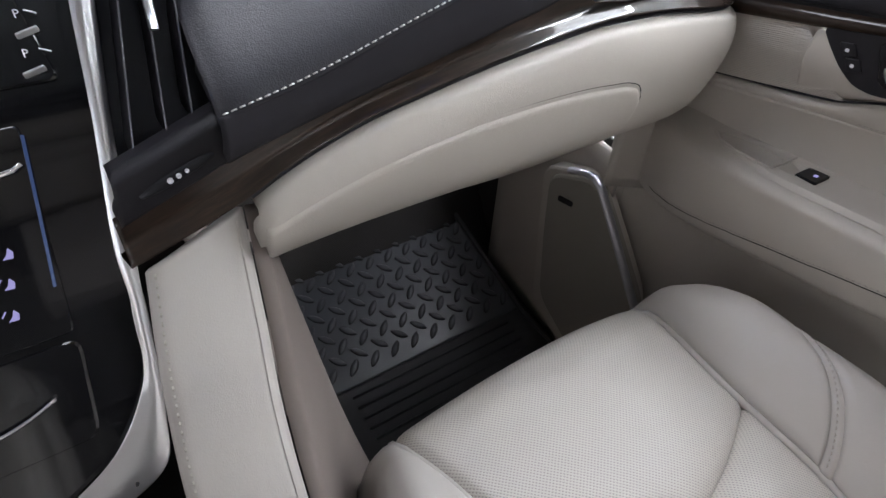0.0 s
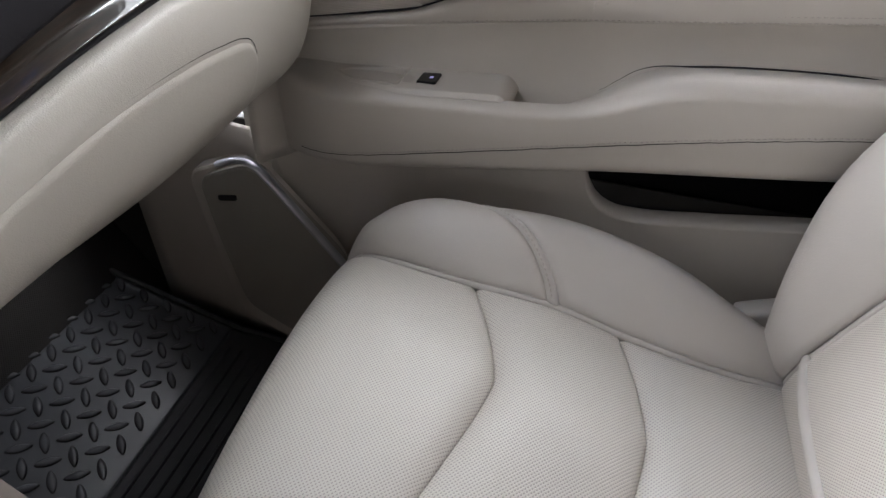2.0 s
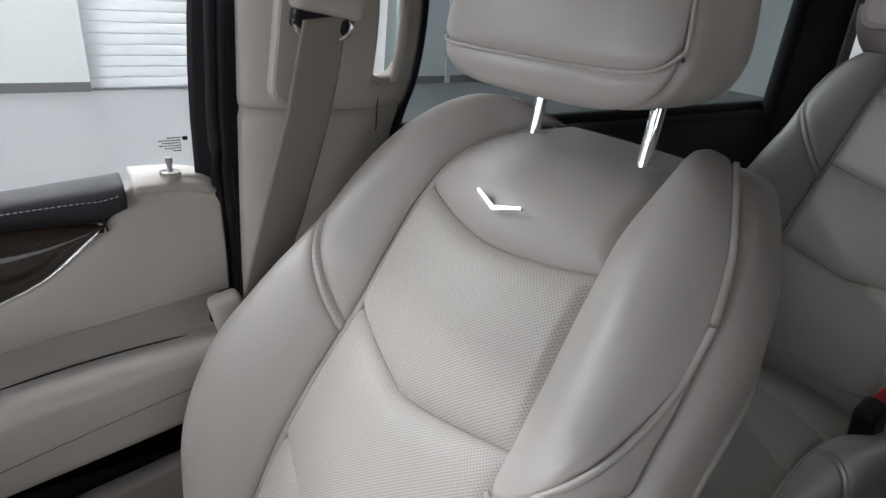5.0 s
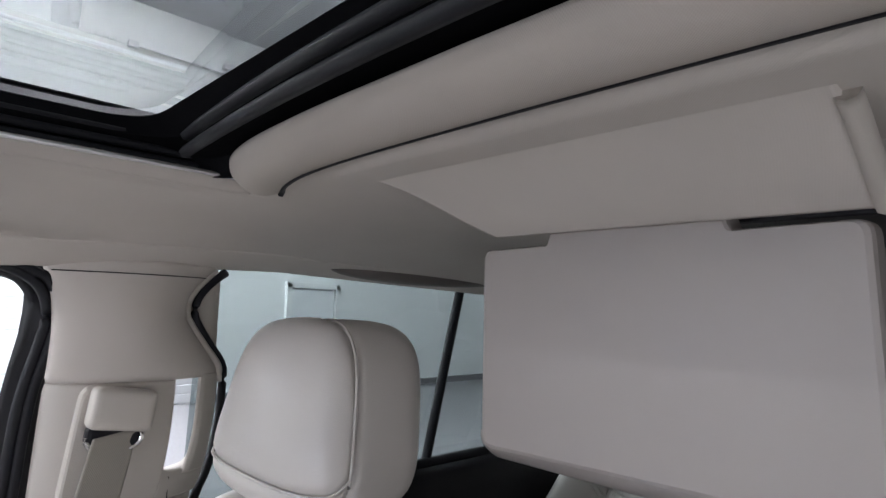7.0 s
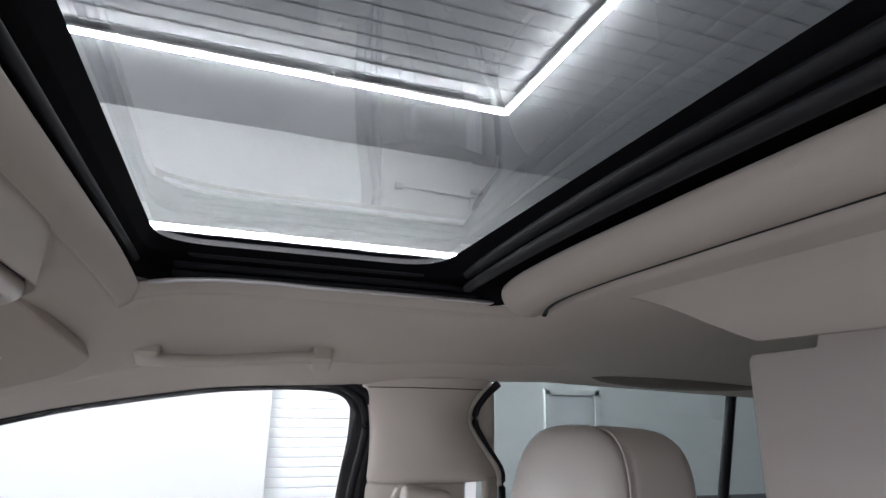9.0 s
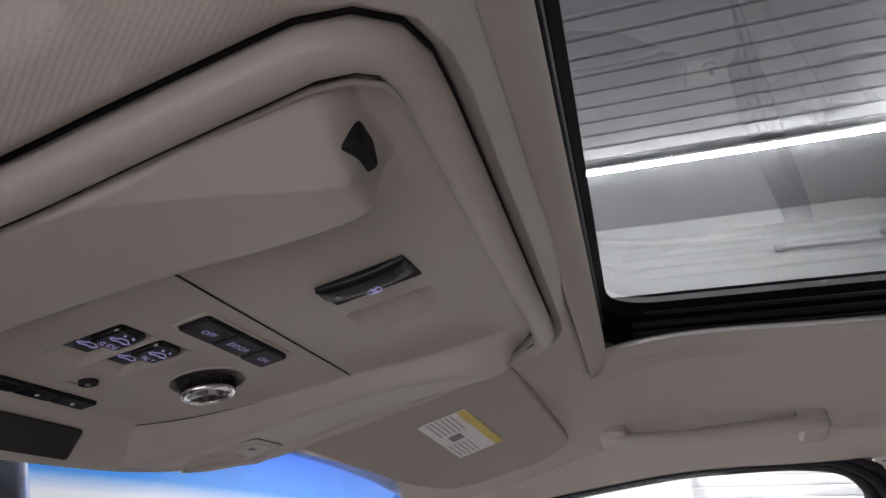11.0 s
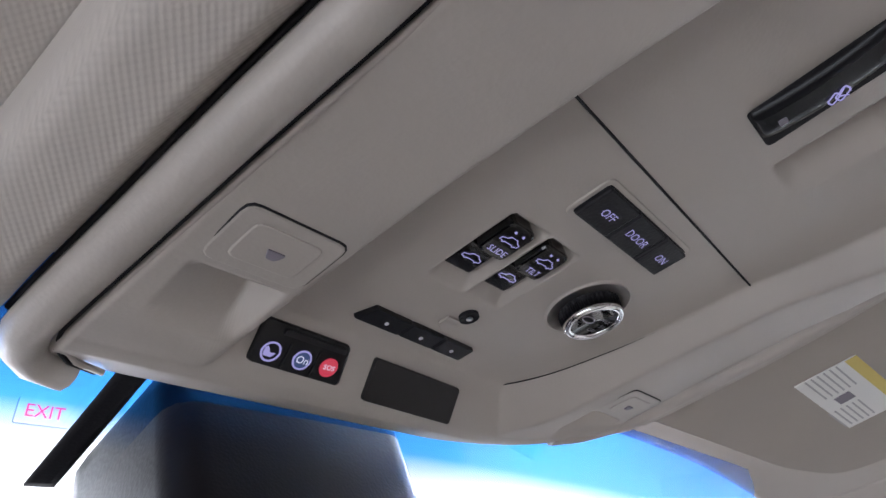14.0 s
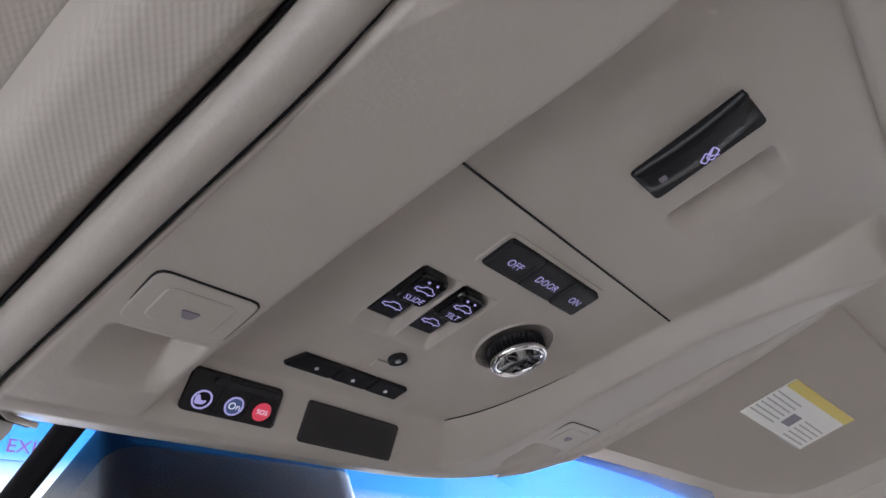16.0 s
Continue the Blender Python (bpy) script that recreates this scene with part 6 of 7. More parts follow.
patch("heel_sheet", M_TREAD, mat_, lambda a, b: mat_f(a, 0.53 * b), 40, 30, "", 0, 0.01, 0, 0.012, (0, 0, 1), "ribbed rubber with shade in its dark colour")
k_ = 14
tv, tf = [], []
for i, (s, h) in enumerate(((1.0, 0.0), (0.84, 0.003), (0.6, 0.0045))):
    for j in range(k_):
        t = 2 * math.pi * j / k_
        tv.append((0.0185 * s * math.cos(t), 0.0072 * s * math.sin(t) * (1 - 0.25 * abs(math.cos(t))), h))
for i in range(2):
    for j in range(k_):
        m = (j + 1) % k_
        tf.append((i * k_ + j, i * k_ + m, (i + 1) * k_ + m, (i + 1) * k_ + j))
tf.append(tuple(2 * k_ + j for j in range(k_)))
tread_mesh = bpy.data.meshes.new("tread")
tread_mesh.from_pydata(tv, [], tf)
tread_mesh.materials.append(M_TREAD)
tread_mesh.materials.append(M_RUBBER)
# dark sides imitate shading round each paler tread top
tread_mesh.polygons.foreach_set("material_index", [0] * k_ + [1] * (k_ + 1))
tread_mesh.polygons.foreach_set("use_smooth", [True] * len(tread_mesh.polygons))
slope = math.degrees(math.atan2(0.095, 0.26))
pitch_ = 0.0315
for i in range(-16, 18):
    for j in range(-16, 18):
        x, y = 0.5 + pitch_ * (i + j) * 0.7071, 0.99 + pitch_ * (j - i) * 0.7071
        a_, b_ = (x - 0.27) / 0.45, (y - 0.52) / 0.62
        if not (0.04 < a_ < 0.96 and 0.56 < b_ < 0.97):
            continue
        p = mat_f(np.array(a_), np.array(b_))
        t_ob = new("tread", tread_mesh)
        t_ob.parent = mat_
        t_ob.matrix_basis = pose(float(p[0]), float(p[1]), float(p[2]) + 0.0005, slope, 0, 0) @ pose(0, 0, 0, 0, 0, 45 if (i + j) % 2 else -45)
rim_ = [mat_f(np.array(a), np.array(b)) for a, b in ((0.012, 0.05), (0.012, 0.5), (0.012, 0.93), (0.02, 0.975), (0.05, 0.985), (0.5, 0.985), (0.95, 0.985), (0.98, 0.975), (0.988, 0.93), (0.988, 0.5), (0.988, 0.05))]
tube("raised_rim", M_TREAD, mat_, [tuple(p + np.array((0, 0, 0.004))) for p in rim_], 0.006, 8)
for i in range(14):
    y = 0.545 + 0.022 * i
    p0, p1 = mat_f(np.array(0.1), np.array((y - 0.52) / 0.62)), mat_f(np.array(0.9), np.array((y - 0.52) / 0.62))
    tube("heel_rib", M_TREAD, mat_, [tuple(p0), tuple((p0 + p1) / 2), tuple(p1)], 0.003, 6)

# ---- overhead console ----
oc = group("overhead_console", "beige overhead console with switches, lamps and a dial", "console")
CP0, CN = Vector((0.004, 0.349, 1.2905)), Vector((0.02, 0.232, 0.972))
ocp0 = frame_place(CP0, (1, 0, -0.02), (0, -0.972, 0.232))


def ocp(u, v, h=0.0):
    """Plan of the console's middle panel: u to the right, v forward along the roof, h down."""
    return ocp0(u, -v, h)


wing_h = 0.0142


def ease(x):
    x = np.clip(x, 0, 1)
    return x * x * (3 - 2 * x)


panel_r = spl((-0.1, 0.0935), (-0.04, 0.0925), (0.003, 0.0835), (0.047, 0.0796), (0.077, 0.0734), (0.106, 0.0631), (0.121, 0.052), (0.13, 0.042), (0.2, 0.042))
ridge_r = spl((-0.1, 0.111), (-0.08, 0.108), (-0.055, 0.099), (-0.03, 0.0945), (0.0, 0.0900), (0.027, 0.0889), (0.057, 0.0872), (0.09, 0.0848), (0.123, 0.0795), (0.14, 0.066), (0.2, 0.06))
panel_l = spl((-0.1, 0.086), (-0.077, 0.082), (-0.04, 0.0785), (0.0, 0.0808), (0.049, 0.0848), (0.1475, 0.0915), (0.2, 0.093))
ridge_l = spl((-0.1, 0.098), (-0.077, 0.089), (-0.04, 0.0845), (0.0, 0.0868), (0.049, 0.0906), (0.1475, 0.0966), (0.2, 0.098))
ridge_hang = spl((-0.1, 0.0215), (-0.08, 0.0205), (-0.05, 0.0165), (-0.02, 0.0135), (0.03, 0.0128), (0.09, 0.0145), (0.14, 0.0165))
nose_v = spl((-0.14, 0.148), (0.04, 0.148), (0.08, 0.144), (0.105, 0.134), (0.136, 0.108))
side_u = spl((-0.11, 0.1285), (0.0, 0.1305), (0.05, 0.134), (0.0976, 0.1367), (0.14, 0.1395), (0.19, 0.141))


def edge_l(v):
    return -side_u(v)


def ramp(x, w, e=0.0012):
    """From 0 to 1 over w in a straight slope with rounded ends of size e."""
    soft = lambda q: (q + np.sqrt(q * q + e * e)) / 2
    return (soft(x) - soft(x - w)) / w


def con_h(u, v):
    """How far the console's skin hangs below its middle panel."""
    q = np.abs(u - 0.001)
    inner, low = np.where(u < 0, panel_l(v), panel_r(v)), np.where(u < 0, ridge_l(v), ridge_r(v))
    wall = ramp(q - inner, np.maximum(low - inner, 0.004), 0.0012)
    hang = ridge_hang(v)
    # the rear horns: a crease runs inward, outside it the skin slopes back up to the rim
    back = np.clip((-0.018 - v) / 0.064, 0, 1)
    crease = 0.128 - 0.021 * back
    out = np.clip((q - crease) / np.maximum(0.1305 - crease, 0.002), 0, 1)
    hang = hang - out * back * 0.019
    rear_end = 1 - ramp(-0.083 - v, 0.010, 0.0012)
    wing = hang * wall * rear_end
    d = v - nose_v(u)
    nose = 0.0170 * ramp(d + 0.0255, 0.0225, 0.0018) * (d < 0.03) - 0.75 * np.maximum(d - 0.004, 0) ** 1.15
    h = np.where(d < 0.0, np.maximum(wing, nose), nose)
    h = np.where((d < 0.0) & (wing > nose), wing, h)
    # thumb recesses in front of the reading lamps
    for sgn, cv_ in ((-1, 0.0985), (1, 0.1015)):
        p = u * sgn
        deep = np.interp(p, [0.0975, 0.1035, 0.1285], [0.0, 1.0, 0.0])
        b = (v - cv_) / 0.030
        h = h - 0.0165 * deep * np.clip(1 - b, 0, 1) * np.clip(b * 20, 0, 1)
    # finger recess beside the rocker
    a, b = (u - 0.009) / 0.026, (-0.0295 - v) / 0.0425
    inside = np.clip(np.minimum(b * 5.5, (1 - b) * 5.5), 0, 1)
    h = h - 0.0125 * np.where((a > -0.05) & (a < 1), np.clip(1 - a, 0, 1), 0) * np.clip((a + 0.05) * 14, 0, 1) * np.where((b > 0) & (b < 1), inside, 0)
    # hollows under the sunroof keys
    for cu_ in (-0.0405, -0.0185):
        inside = (np.abs(u - cu_) < 0.0098) & (v > 0.0405) & (v < 0.080)
        h = h - np.where(inside, 0.0075 * np.clip((0.080 - v) / 0.009, 0, 1), 0)
    return h


def con_f(a, b):
    v = -0.1035 + 0.2835 * b
    half = side_u(v) - 0.022 * np.clip((-0.085 - v) / 0.0185, 0, 1) ** 3
    u = half * (2 * a - 1)
    rim = np.clip((0.010 - np.minimum(a, 1 - a)) / 0.010, 0, 1) ** 2
    h = con_h(u, v) - 0.003 * rim
    return np.array(CP0) + u[..., None] * np.array((1, 0, -0.02)) + v[..., None] * np.array((0, 0.972, -0.232)) - h[..., None] * np.array((0.02, 0.232, 0.972))


patch("console_skin", M_ROOFPLASTIC, oc, con_f, 270, 290, "", 0, 0.01, 0, 0.012, (0, 0, -1))
# rounded rim round the skin, a dark gap on either side of it
rim_v = np.concatenate([np.linspace(0.152, -0.088, 26)])
rim_h = spl((-0.09, 0.002), (-0.04, 0.005), (0.0, 0.0085), (0.1, 0.0105), (0.16, 0.012))
RIM = [(-float(side_u(v)) - 0.0068, v, float(rim_h(v))) for v in rim_v]
RIM += [(-0.1325, -0.0985, 0.0015), (-0.1265, -0.1055, 0.001), (-0.117, -0.1085, 0.001)]
RIM += [(u, -0.1092, 0.001) for u in np.linspace(-0.10, 0.10, 14)]
RIM += [(-p[0], p[1], p[2]) for p in RIM[:len(rim_v) + 3][::-1] if p[1] < 0.105]
corner_l = [(-0.128, 0.172, 0.012), (-0.138, 0.169, 0.012), (-0.1445, 0.162, 0.012)]
rim_path_ = corner_l + RIM + [(0.138, 0.114, 0.010), (0.126, 0.127, 0.011), (0.110, 0.137, 0.011)]
tube("console_rim", M_ROOFPLASTIC, oc, [ocp(*p) for p in rim_path_], 0.0068, 12)
tube("inner_gap", M_SEAL, oc, [ocp(u * 0.9515, v * 0.965 - (0.0 if v > -0.09 else 0.0012), h + 0.0022) for u, v, h in rim_path_], 0.0008, 6)
tube("inner_lip", M_ROOFPLASTIC, oc, [ocp(u * 0.938, v * 0.955, h + 0.0026) for u, v, h in rim_path_[:-2]], 0.0011, 6)
# headliner swelling round the console, with its edge rolled up behind the rim
pts_ = np.array(RIM)
tan_ = np.gradient(pts_[:, :2], axis=0)
out_ = np.stack([tan_[:, 1], -tan_[:, 0]], 1) / np.linalg.norm(tan_, axis=1, keepdims=True)
out_ *= np.sign((out_ * pts_[:, :2]).sum(1) + 1e-9)[:, None]
rows_ = []
for (u, v, h), n_ in zip(pts_, out_):
    line_ = []
    base = Vector(ocp(u, v, h))
    reach = 0.085
    if n_[1] < -0.2:
        reach = min(reach, (float(base.y) - 0.2375) / max(0.2, -n_[1]))
    reach = max(reach, 0.014)
    side_ = v > -0.055
    for d, up_ in [(0.0062, 0.016), (0.0066, 0.009), (0.0085, 0.0045), (0.0115, 0.0018)] + [(0.0115 + (reach - 0.0115) * q, 0.0) for q in (0.06, 0.14, 0.24, 0.36, 0.5, 0.64, 0.78, 0.9, 1.0)]:
        p = Vector(ocp(u + n_[0] * d, v + n_[1] * d, h + 0.002 - up_))
        s_ = float(ease(max(0.0, (d - 0.0115) / (reach - 0.0115))))
        if side_:
            # beside the visors the cloth is a narrow strip that turns up into the shadow gap
            q = max(0.0, (d - 0.0115) / (reach - 0.0115))
            p = Vector(ocp(u + n_[0] * (min(d, 0.0115) + 0.021 * min(1.0, 1.4 * q)), v, h + 0.002 - up_))
            s_ = 0.12 * q + 0.88 * max(0.0, (q - 0.6) / 0.4) ** 1.5
        line_.append((p.x, p.y, p.z + (float(roof(p.x, p.y)) - 0.0012 - p.z) * s_))
    rows_.append(line_)
wv, wf = grid(np.array(rows_))
swell = finish("headliner_swell", wv, wf, M_CLOTH, None, uv=[(p[0], p[1] + p[2] * 0.5) for p in wv])
tagged(swell, "beige knitted headliner swelling round the overhead console", "headliner", kind="structure")
# black tube stands in for the soft shadow between rim and headliner
tube("rim_gap", M_SEAL, oc, [ocp(u + n_[0] * 0.006, v + n_[1] * 0.006, h - 0.0045) for (u, v, h), n_ in zip(pts_, out_)], 0.0013, 6)
vs_ = np.linspace(-0.085, 0.128, 40)
# thin black tube puts the crease's shadow line into colour
tube("crease_shade_line", M_SEAL, oc, [ocp(float(panel_r(v)) + 0.0012, v, 0.0004) for v in vs_], 0.0004, 5)
tube("panel_gap", M_SEAL, oc, [ocp(u, 0.0018 + 0.017 * u, 0.0003) for u in np.linspace(-0.083, 0.0835, 8)], 0.0005, 5)


def key(name, mat, pts, h, thick=0.006, r=0.002, bevel=0.0012, parent=None, label="", dome=0.0):
    return slab(name, mat, parent or oc, rounded(pts, r, 4), lambda u, v, hh=0.0: ocp(u, v, h + hh), thick, bevel, label, dome)


# reading lamps with their thumb recesses
for cu_, cv_ in ((-0.1115, 0.0835), (0.1155, 0.0885)):
    lamp = group("reading_lamp_key")
    lamp.parent = oc
    hh = wing_h + 0.0015
    key("lamp_gap", M_SEAL, [(cu_ - 0.0168, cv_ - 0.0125), (cu_ + 0.0168, cv_ - 0.0125), (cu_ + 0.0168, cv_ + 0.0125), (cu_ - 0.0168, cv_ + 0.0125)], hh - 0.0013, 0.004, 0.004, 0.0003, lamp)
    key("lamp_lens", M_ROOFPLASTIC, [(cu_ - 0.0165, cv_ - 0.0122), (cu_ + 0.0165, cv_ - 0.0122), (cu_ + 0.0165, cv_ + 0.0122), (cu_ - 0.0165, cv_ + 0.0122)], hh - 0.0009, 0.008, 0.004, 0.0008, lamp)
    key("lens_inset", M_ROOFPLASTIC, [(cu_ - 0.011, cv_ - 0.008), (cu_ + 0.011, cv_ - 0.008), (cu_ + 0.011, cv_ + 0.008), (cu_ - 0.011, cv_ + 0.008)], hh - 0.0005, 0.002, 0.003, 0.0006, lamp)
    key("lamp_mark", M_GREYPRINT, [(cu_ - 0.003, cv_ - 0.0005), (cu_ + 0.003, cv_ - 0.0005), (cu_ + 0.0015, cv_ + 0.003), (cu_ - 0.0015, cv_ + 0.003)], hh, 0.0008, 0.0008, 0.0001, lamp)
# black slab imitating the dark hollow in the left horn's rear end
pocket = group("glasses_holder")
pocket.parent = oc
for sgn in (-1,):
    key("holder_dark_slab", M_SEAL, [(sgn * 0.1135, -0.0815), (sgn * 0.0985, -0.0815), (sgn * 0.1, -0.0905), (sgn * 0.1125, -0.0905)], 0.0135, 0.012, 0.003, 0.001, pocket)

# garage door rocker
rk = group("rocker_switch")
rk.parent = oc
key("rocker_well", M_SEAL, [(-0.0255, -0.031), (-0.0045, -0.0315), (-0.006, -0.0735), (-0.0265, -0.072)], 0.0006, 0.004, 0.002, 0.0004, rk)
def cap_f(a, b):
    """A cap that curves down over its rounded right edge and dips slightly along its length."""
    v = -0.0317 - 0.0405 * b
    u = -0.0252 + (0.0200 - 0.0012 * b) * a - 0.0012 * b * (1 - a)
    h = 0.0032 + 0.0016 * np.cos(np.pi * (b - 0.5)) - 0.0062 * np.clip((a - 0.45) / 0.55, 0, 1) ** 2
    return np.array(CP0) + u[..., None] * np.array((1, 0, -0.02)) + v[..., None] * np.array((0, 0.972, -0.232)) - h[..., None] * np.array((0.02, 0.232, 0.972))


patch("rocker_cap", M_SATIN, rk, cap_f, 24, 24, "lrbt", 0.0008, 0.0012, 0, 0.004, (0, 0, -1))
for dv_, rr_ in ((-0.0012, 0.0021), (0.0014, 0.0017)):
    tube("rocker_sign", M_MARK, rk, [ocp(-0.0150 + rr_ * math.cos(t) * (1 + 0.5 * math.sin(2 * t)), -0.0535 + dv_ + rr_ * math.sin(t), 0.0052) for t in np.linspace(0, 2 * math.pi, 16, endpoint=False)], 0.00028, 4, closed=True)
tube("rocker_sign", M_MARK, rk, [ocp(-0.0172, -0.0555, 0.0052), ocp(-0.0150, -0.0535, 0.0053), ocp(-0.0126, -0.0560, 0.0050)], 0.00028, 4)
key("rocker_dot", M_GREYPRINT, [(-0.019, -0.0395), (-0.0165, -0.0395), (-0.0165, -0.037), (-0.019, -0.037)], 0.0046, 0.0006, 0.0004, 0.0001, rk)


# three dome keys
dm = group("dome_lamp_keys")
dm.parent = oc
key("key_surround", M_ROOFPLASTIC, [(-0.037, 0.0095), (0.0295, 0.0095), (0.0295, 0.029), (-0.037, 0.029)], 0.0006, 0.002, 0.003, 0.0006, dm)
key("key_well", M_SEAL, [(-0.035, 0.0115), (0.0275, 0.0115), (0.0275, 0.027), (-0.035, 0.027)], 0.0012, 0.002, 0.002, 0.0003, dm)
for u0, u1, name, h in ((-0.0345, -0.0137, "OFF", 0.0026), (-0.0132, 0.0082, "DOOR", 0.0026), (0.0087, 0.027, "ON", 0.0032)):
    key("dome_key", M_BLACK, [(u0, 0.012), (u1, 0.012), (u1, 0.0265), (u0, 0.0265)], h, 0.003, 0.001, 0.0008, dm)
    words("key_text", name, M_MARK, dm, lambda a, b, hh=0.0, h=h: ocp(a, -b, h + hh), 0.0048, (u0 + u1) / 2, -0.0195, 0, 0.0004)

# sunroof slide and tilt keys
CAR_SIGN = [(-4.8, 0.0), (-4.6, 1.3), (-2.4, 1.7), (-1.2, 2.9), (2.0, 2.9), (3.4, 1.7), (4.8, 1.3), (4.8, 0.0), (3.7, 0.0), (2.9, -0.7), (2.1, 0.0), (-1.9, 0.0), (-2.7, -0.7), (-3.5, 0.0)]
sk = group("sunroof_keys")
sk.parent = oc
for u, name in ((-0.0402, "SLIDE"), (-0.0180, "TILT")):
    key("sunroof_key", M_GLOSS, [(u - 0.0076, 0.0425), (u + 0.0076, 0.0425), (u + 0.0076, 0.0592), (u - 0.0076, 0.0592)], 0.0008, 0.008, 0.003, 0.0012, sk)
    key("sunroof_key_low", M_GLOSS, [(u - 0.0076, 0.0594), (u + 0.0076, 0.0594), (u + 0.0076, 0.0735), (u - 0.0076, 0.0735)], -0.0032, 0.006, 0.0015, 0.001, sk)
    words("key_text", name, M_MARK, sk, lambda a, b, hh=0.0: ocp(a, -b, 0.0008 + hh), 0.0040, u, -0.0555, 0, 0.0004)
    for v_, h_ in ((0.0505, 0.0011), (0.0668, -0.0029)):
        tube("car_sign", M_MARK, sk, [ocp(u + 0.001 * cx, v_ - 0.001 * cy, h_) for cx, cy in CAR_SIGN], 0.0002, 4, closed=True)
    for du in (-0.002, 0.0025):
        tube("sign_dot", M_MARK, sk, [ocp(u + du, 0.0454, 0.0007), ocp(u + du, 0.0454, 0.0013)], 0.0005, 6)

# tailgate dial
dl = group("tailgate_dial")
dl.parent = oc
du_, dv_ = 0.0275, 0.0572
ring = lambda r0, r1, h0, h1, mat, name, n=40: tube(name, mat, dl, [ocp(du_, dv_, h0 + (h1 - h0) * t) for t in (0, 0.5, 1.0)], [r0, (r0 + r1) / 2, r1], n, up=(1, 0, 0))
ring(0.0195, 0.0182, 0.0, 0.0010, M_ROOFPLASTIC, "dial_seat")
ring(0.0130, 0.0127, 0.0, 0.0062, M_BLACK, "dial_grip")
for j in range(40):
    t = 2 * math.pi * j / 40
    tube("knurl", M_BLACK, dl, [ocp(du_ + 0.0129 * math.cos(t), dv_ + 0.0129 * math.sin(t), 0.001), ocp(du_ + 0.0126 * math.cos(t), dv_ + 0.0126 * math.sin(t), 0.006)], 0.0007, 5)
tube("dial_ring", M_BRIGHT, dl, [ocp(du_ + 0.0115 * math.cos(t), dv_ + 0.0115 * math.sin(t), 0.0072) for t in np.linspace(0, 2 * math.pi, 36, endpoint=False)], 0.0017, 8, closed=True)
ring(0.0106, 0.0103, 0.004, 0.0078, M_GLOSS, "dial_cap")
for txt, u, v in (("MAX", 0.0035, -0.0035), ("3/4", 0.006, 0.0), ("OFF", 0.0035, 0.004)):
    words("dial_text", txt, M_GREYPRINT, dl, lambda a, b, hh=0.0: ocp(a, -b, 0.008 + hh), 0.003, du_ + u, -(dv_ + v), 0, 0.0003)
tube("dial_sign", M_GREYPRINT, dl, [ocp(du_ - 0.005 + 0.004 * math.cos(t), dv_ + 0.0017 * math.sin(t), 0.0081) for t in np.linspace(0, 2 * math.pi, 14, endpoint=False)], 0.0003, 4, closed=True)

# microphone hole, lamp strip and warning sign
mic = group("microphone")
mic.parent = oc
tube("mic_ring", M_SEAL, mic, [ocp(-0.015, 0.0895, 0.0), ocp(-0.015, 0.0895, 0.0016)], 0.0042, 16, up=(1, 0, 0))
tube("mic_centre", M_CHROME, mic, [ocp(-0.015, 0.0895, 0.0012), ocp(-0.015, 0.0895, 0.002)], 0.0014, 10, up=(1, 0, 0))
key("relief_sign", M_ROOFPLASTIC, [(-0.023, 0.0935), (-0.013, 0.0935), (-0.013, 0.099), (-0.018, 0.1025), (-0.023, 0.099)], 0.0012, 0.001, 0.0005, 0.0003)
strip = group("lamp_strip_keys")
strip.parent = oc
for i in range(3):
    u0 = -0.0525 + 0.0202 * i
    v0 = 0.1030 + 0.0010 * i
    tip = 0.004 if i == 0 else 0.0
    key("strip_key", M_SATIN, [(u0, v0), (u0 + 0.0198, v0 + 0.0010), (u0 + 0.0198, v0 + 0.0102), (u0 - tip, v0 + 0.0092)], 0.0022, 0.004, 0.0006, 0.001, strip)
    tube("key_dot", M_PRINT, strip, [ocp(u0 + 0.0095, v0 + 0.0055, 0.0021), ocp(u0 + 0.0095, v0 + 0.0055, 0.0026)], 0.0009, 8, up=(1, 0, 0))

# call buttons and dark lens on the sloping front face
face = frame_place(ocp(0.0, 0.132, 0.009), (1, 0, -0.02), (0, -0.657, 0.753))
fp = lambda u, v, h=0.0: face(u, v, h)
call = group("call_button_panel")
call.parent = oc
slab("call_panel", M_SATIN, call, rounded([(-0.0856, 0.0092), (-0.0455, 0.008), (-0.042, -0.0092), (-0.0845, -0.0082)], 0.0025), fp, 0.006, 0.0012)
for u, m in ((-0.0775, M_MARK), (-0.0640, M_BLUELIT), (-0.0515, M_REDLIT)):
    tube("button_ring", M_MARK if m is not M_REDLIT else M_REDLIT, call, [fp(u + 0.0036 * math.cos(t), -0.0025 + 0.0036 * math.sin(t), 0.0005) for t in np.linspace(0, 2 * math.pi, 24, endpoint=False)], 0.0004, 5, closed=True)
    if m is not M_MARK:
        slab("button_face", m, call, [(u + 0.0034 * math.cos(t), -0.0025 + 0.0034 * math.sin(t)) for t in np.linspace(0, 2 * math.pi, 20, endpoint=False)], lambda a, b, h=0.0: fp(a, b, h + 0.0005), 0.0008, 0.0002)
words("button_text", "SOS", M_WHITELIT, call, fp, 0.003, -0.0515, -0.0025, 0, 0.0009)
words("button_text", "On", M_WHITELIT, call, fp, 0.0042, -0.0640, -0.0025, 0, 0.0009)
slab("phone_sign", M_MARK, call, rounded([(-0.0797, -0.0045), (-0.0765, -0.0045), (-0.0752, -0.0027), (-0.0775, -0.0031), (-0.079, -0.0007), (-0.0802, -0.0015)], 0.0006), lambda a, b, h=0.0: fp(a, b, h + 0.0005), 0.0006, 0.0001)
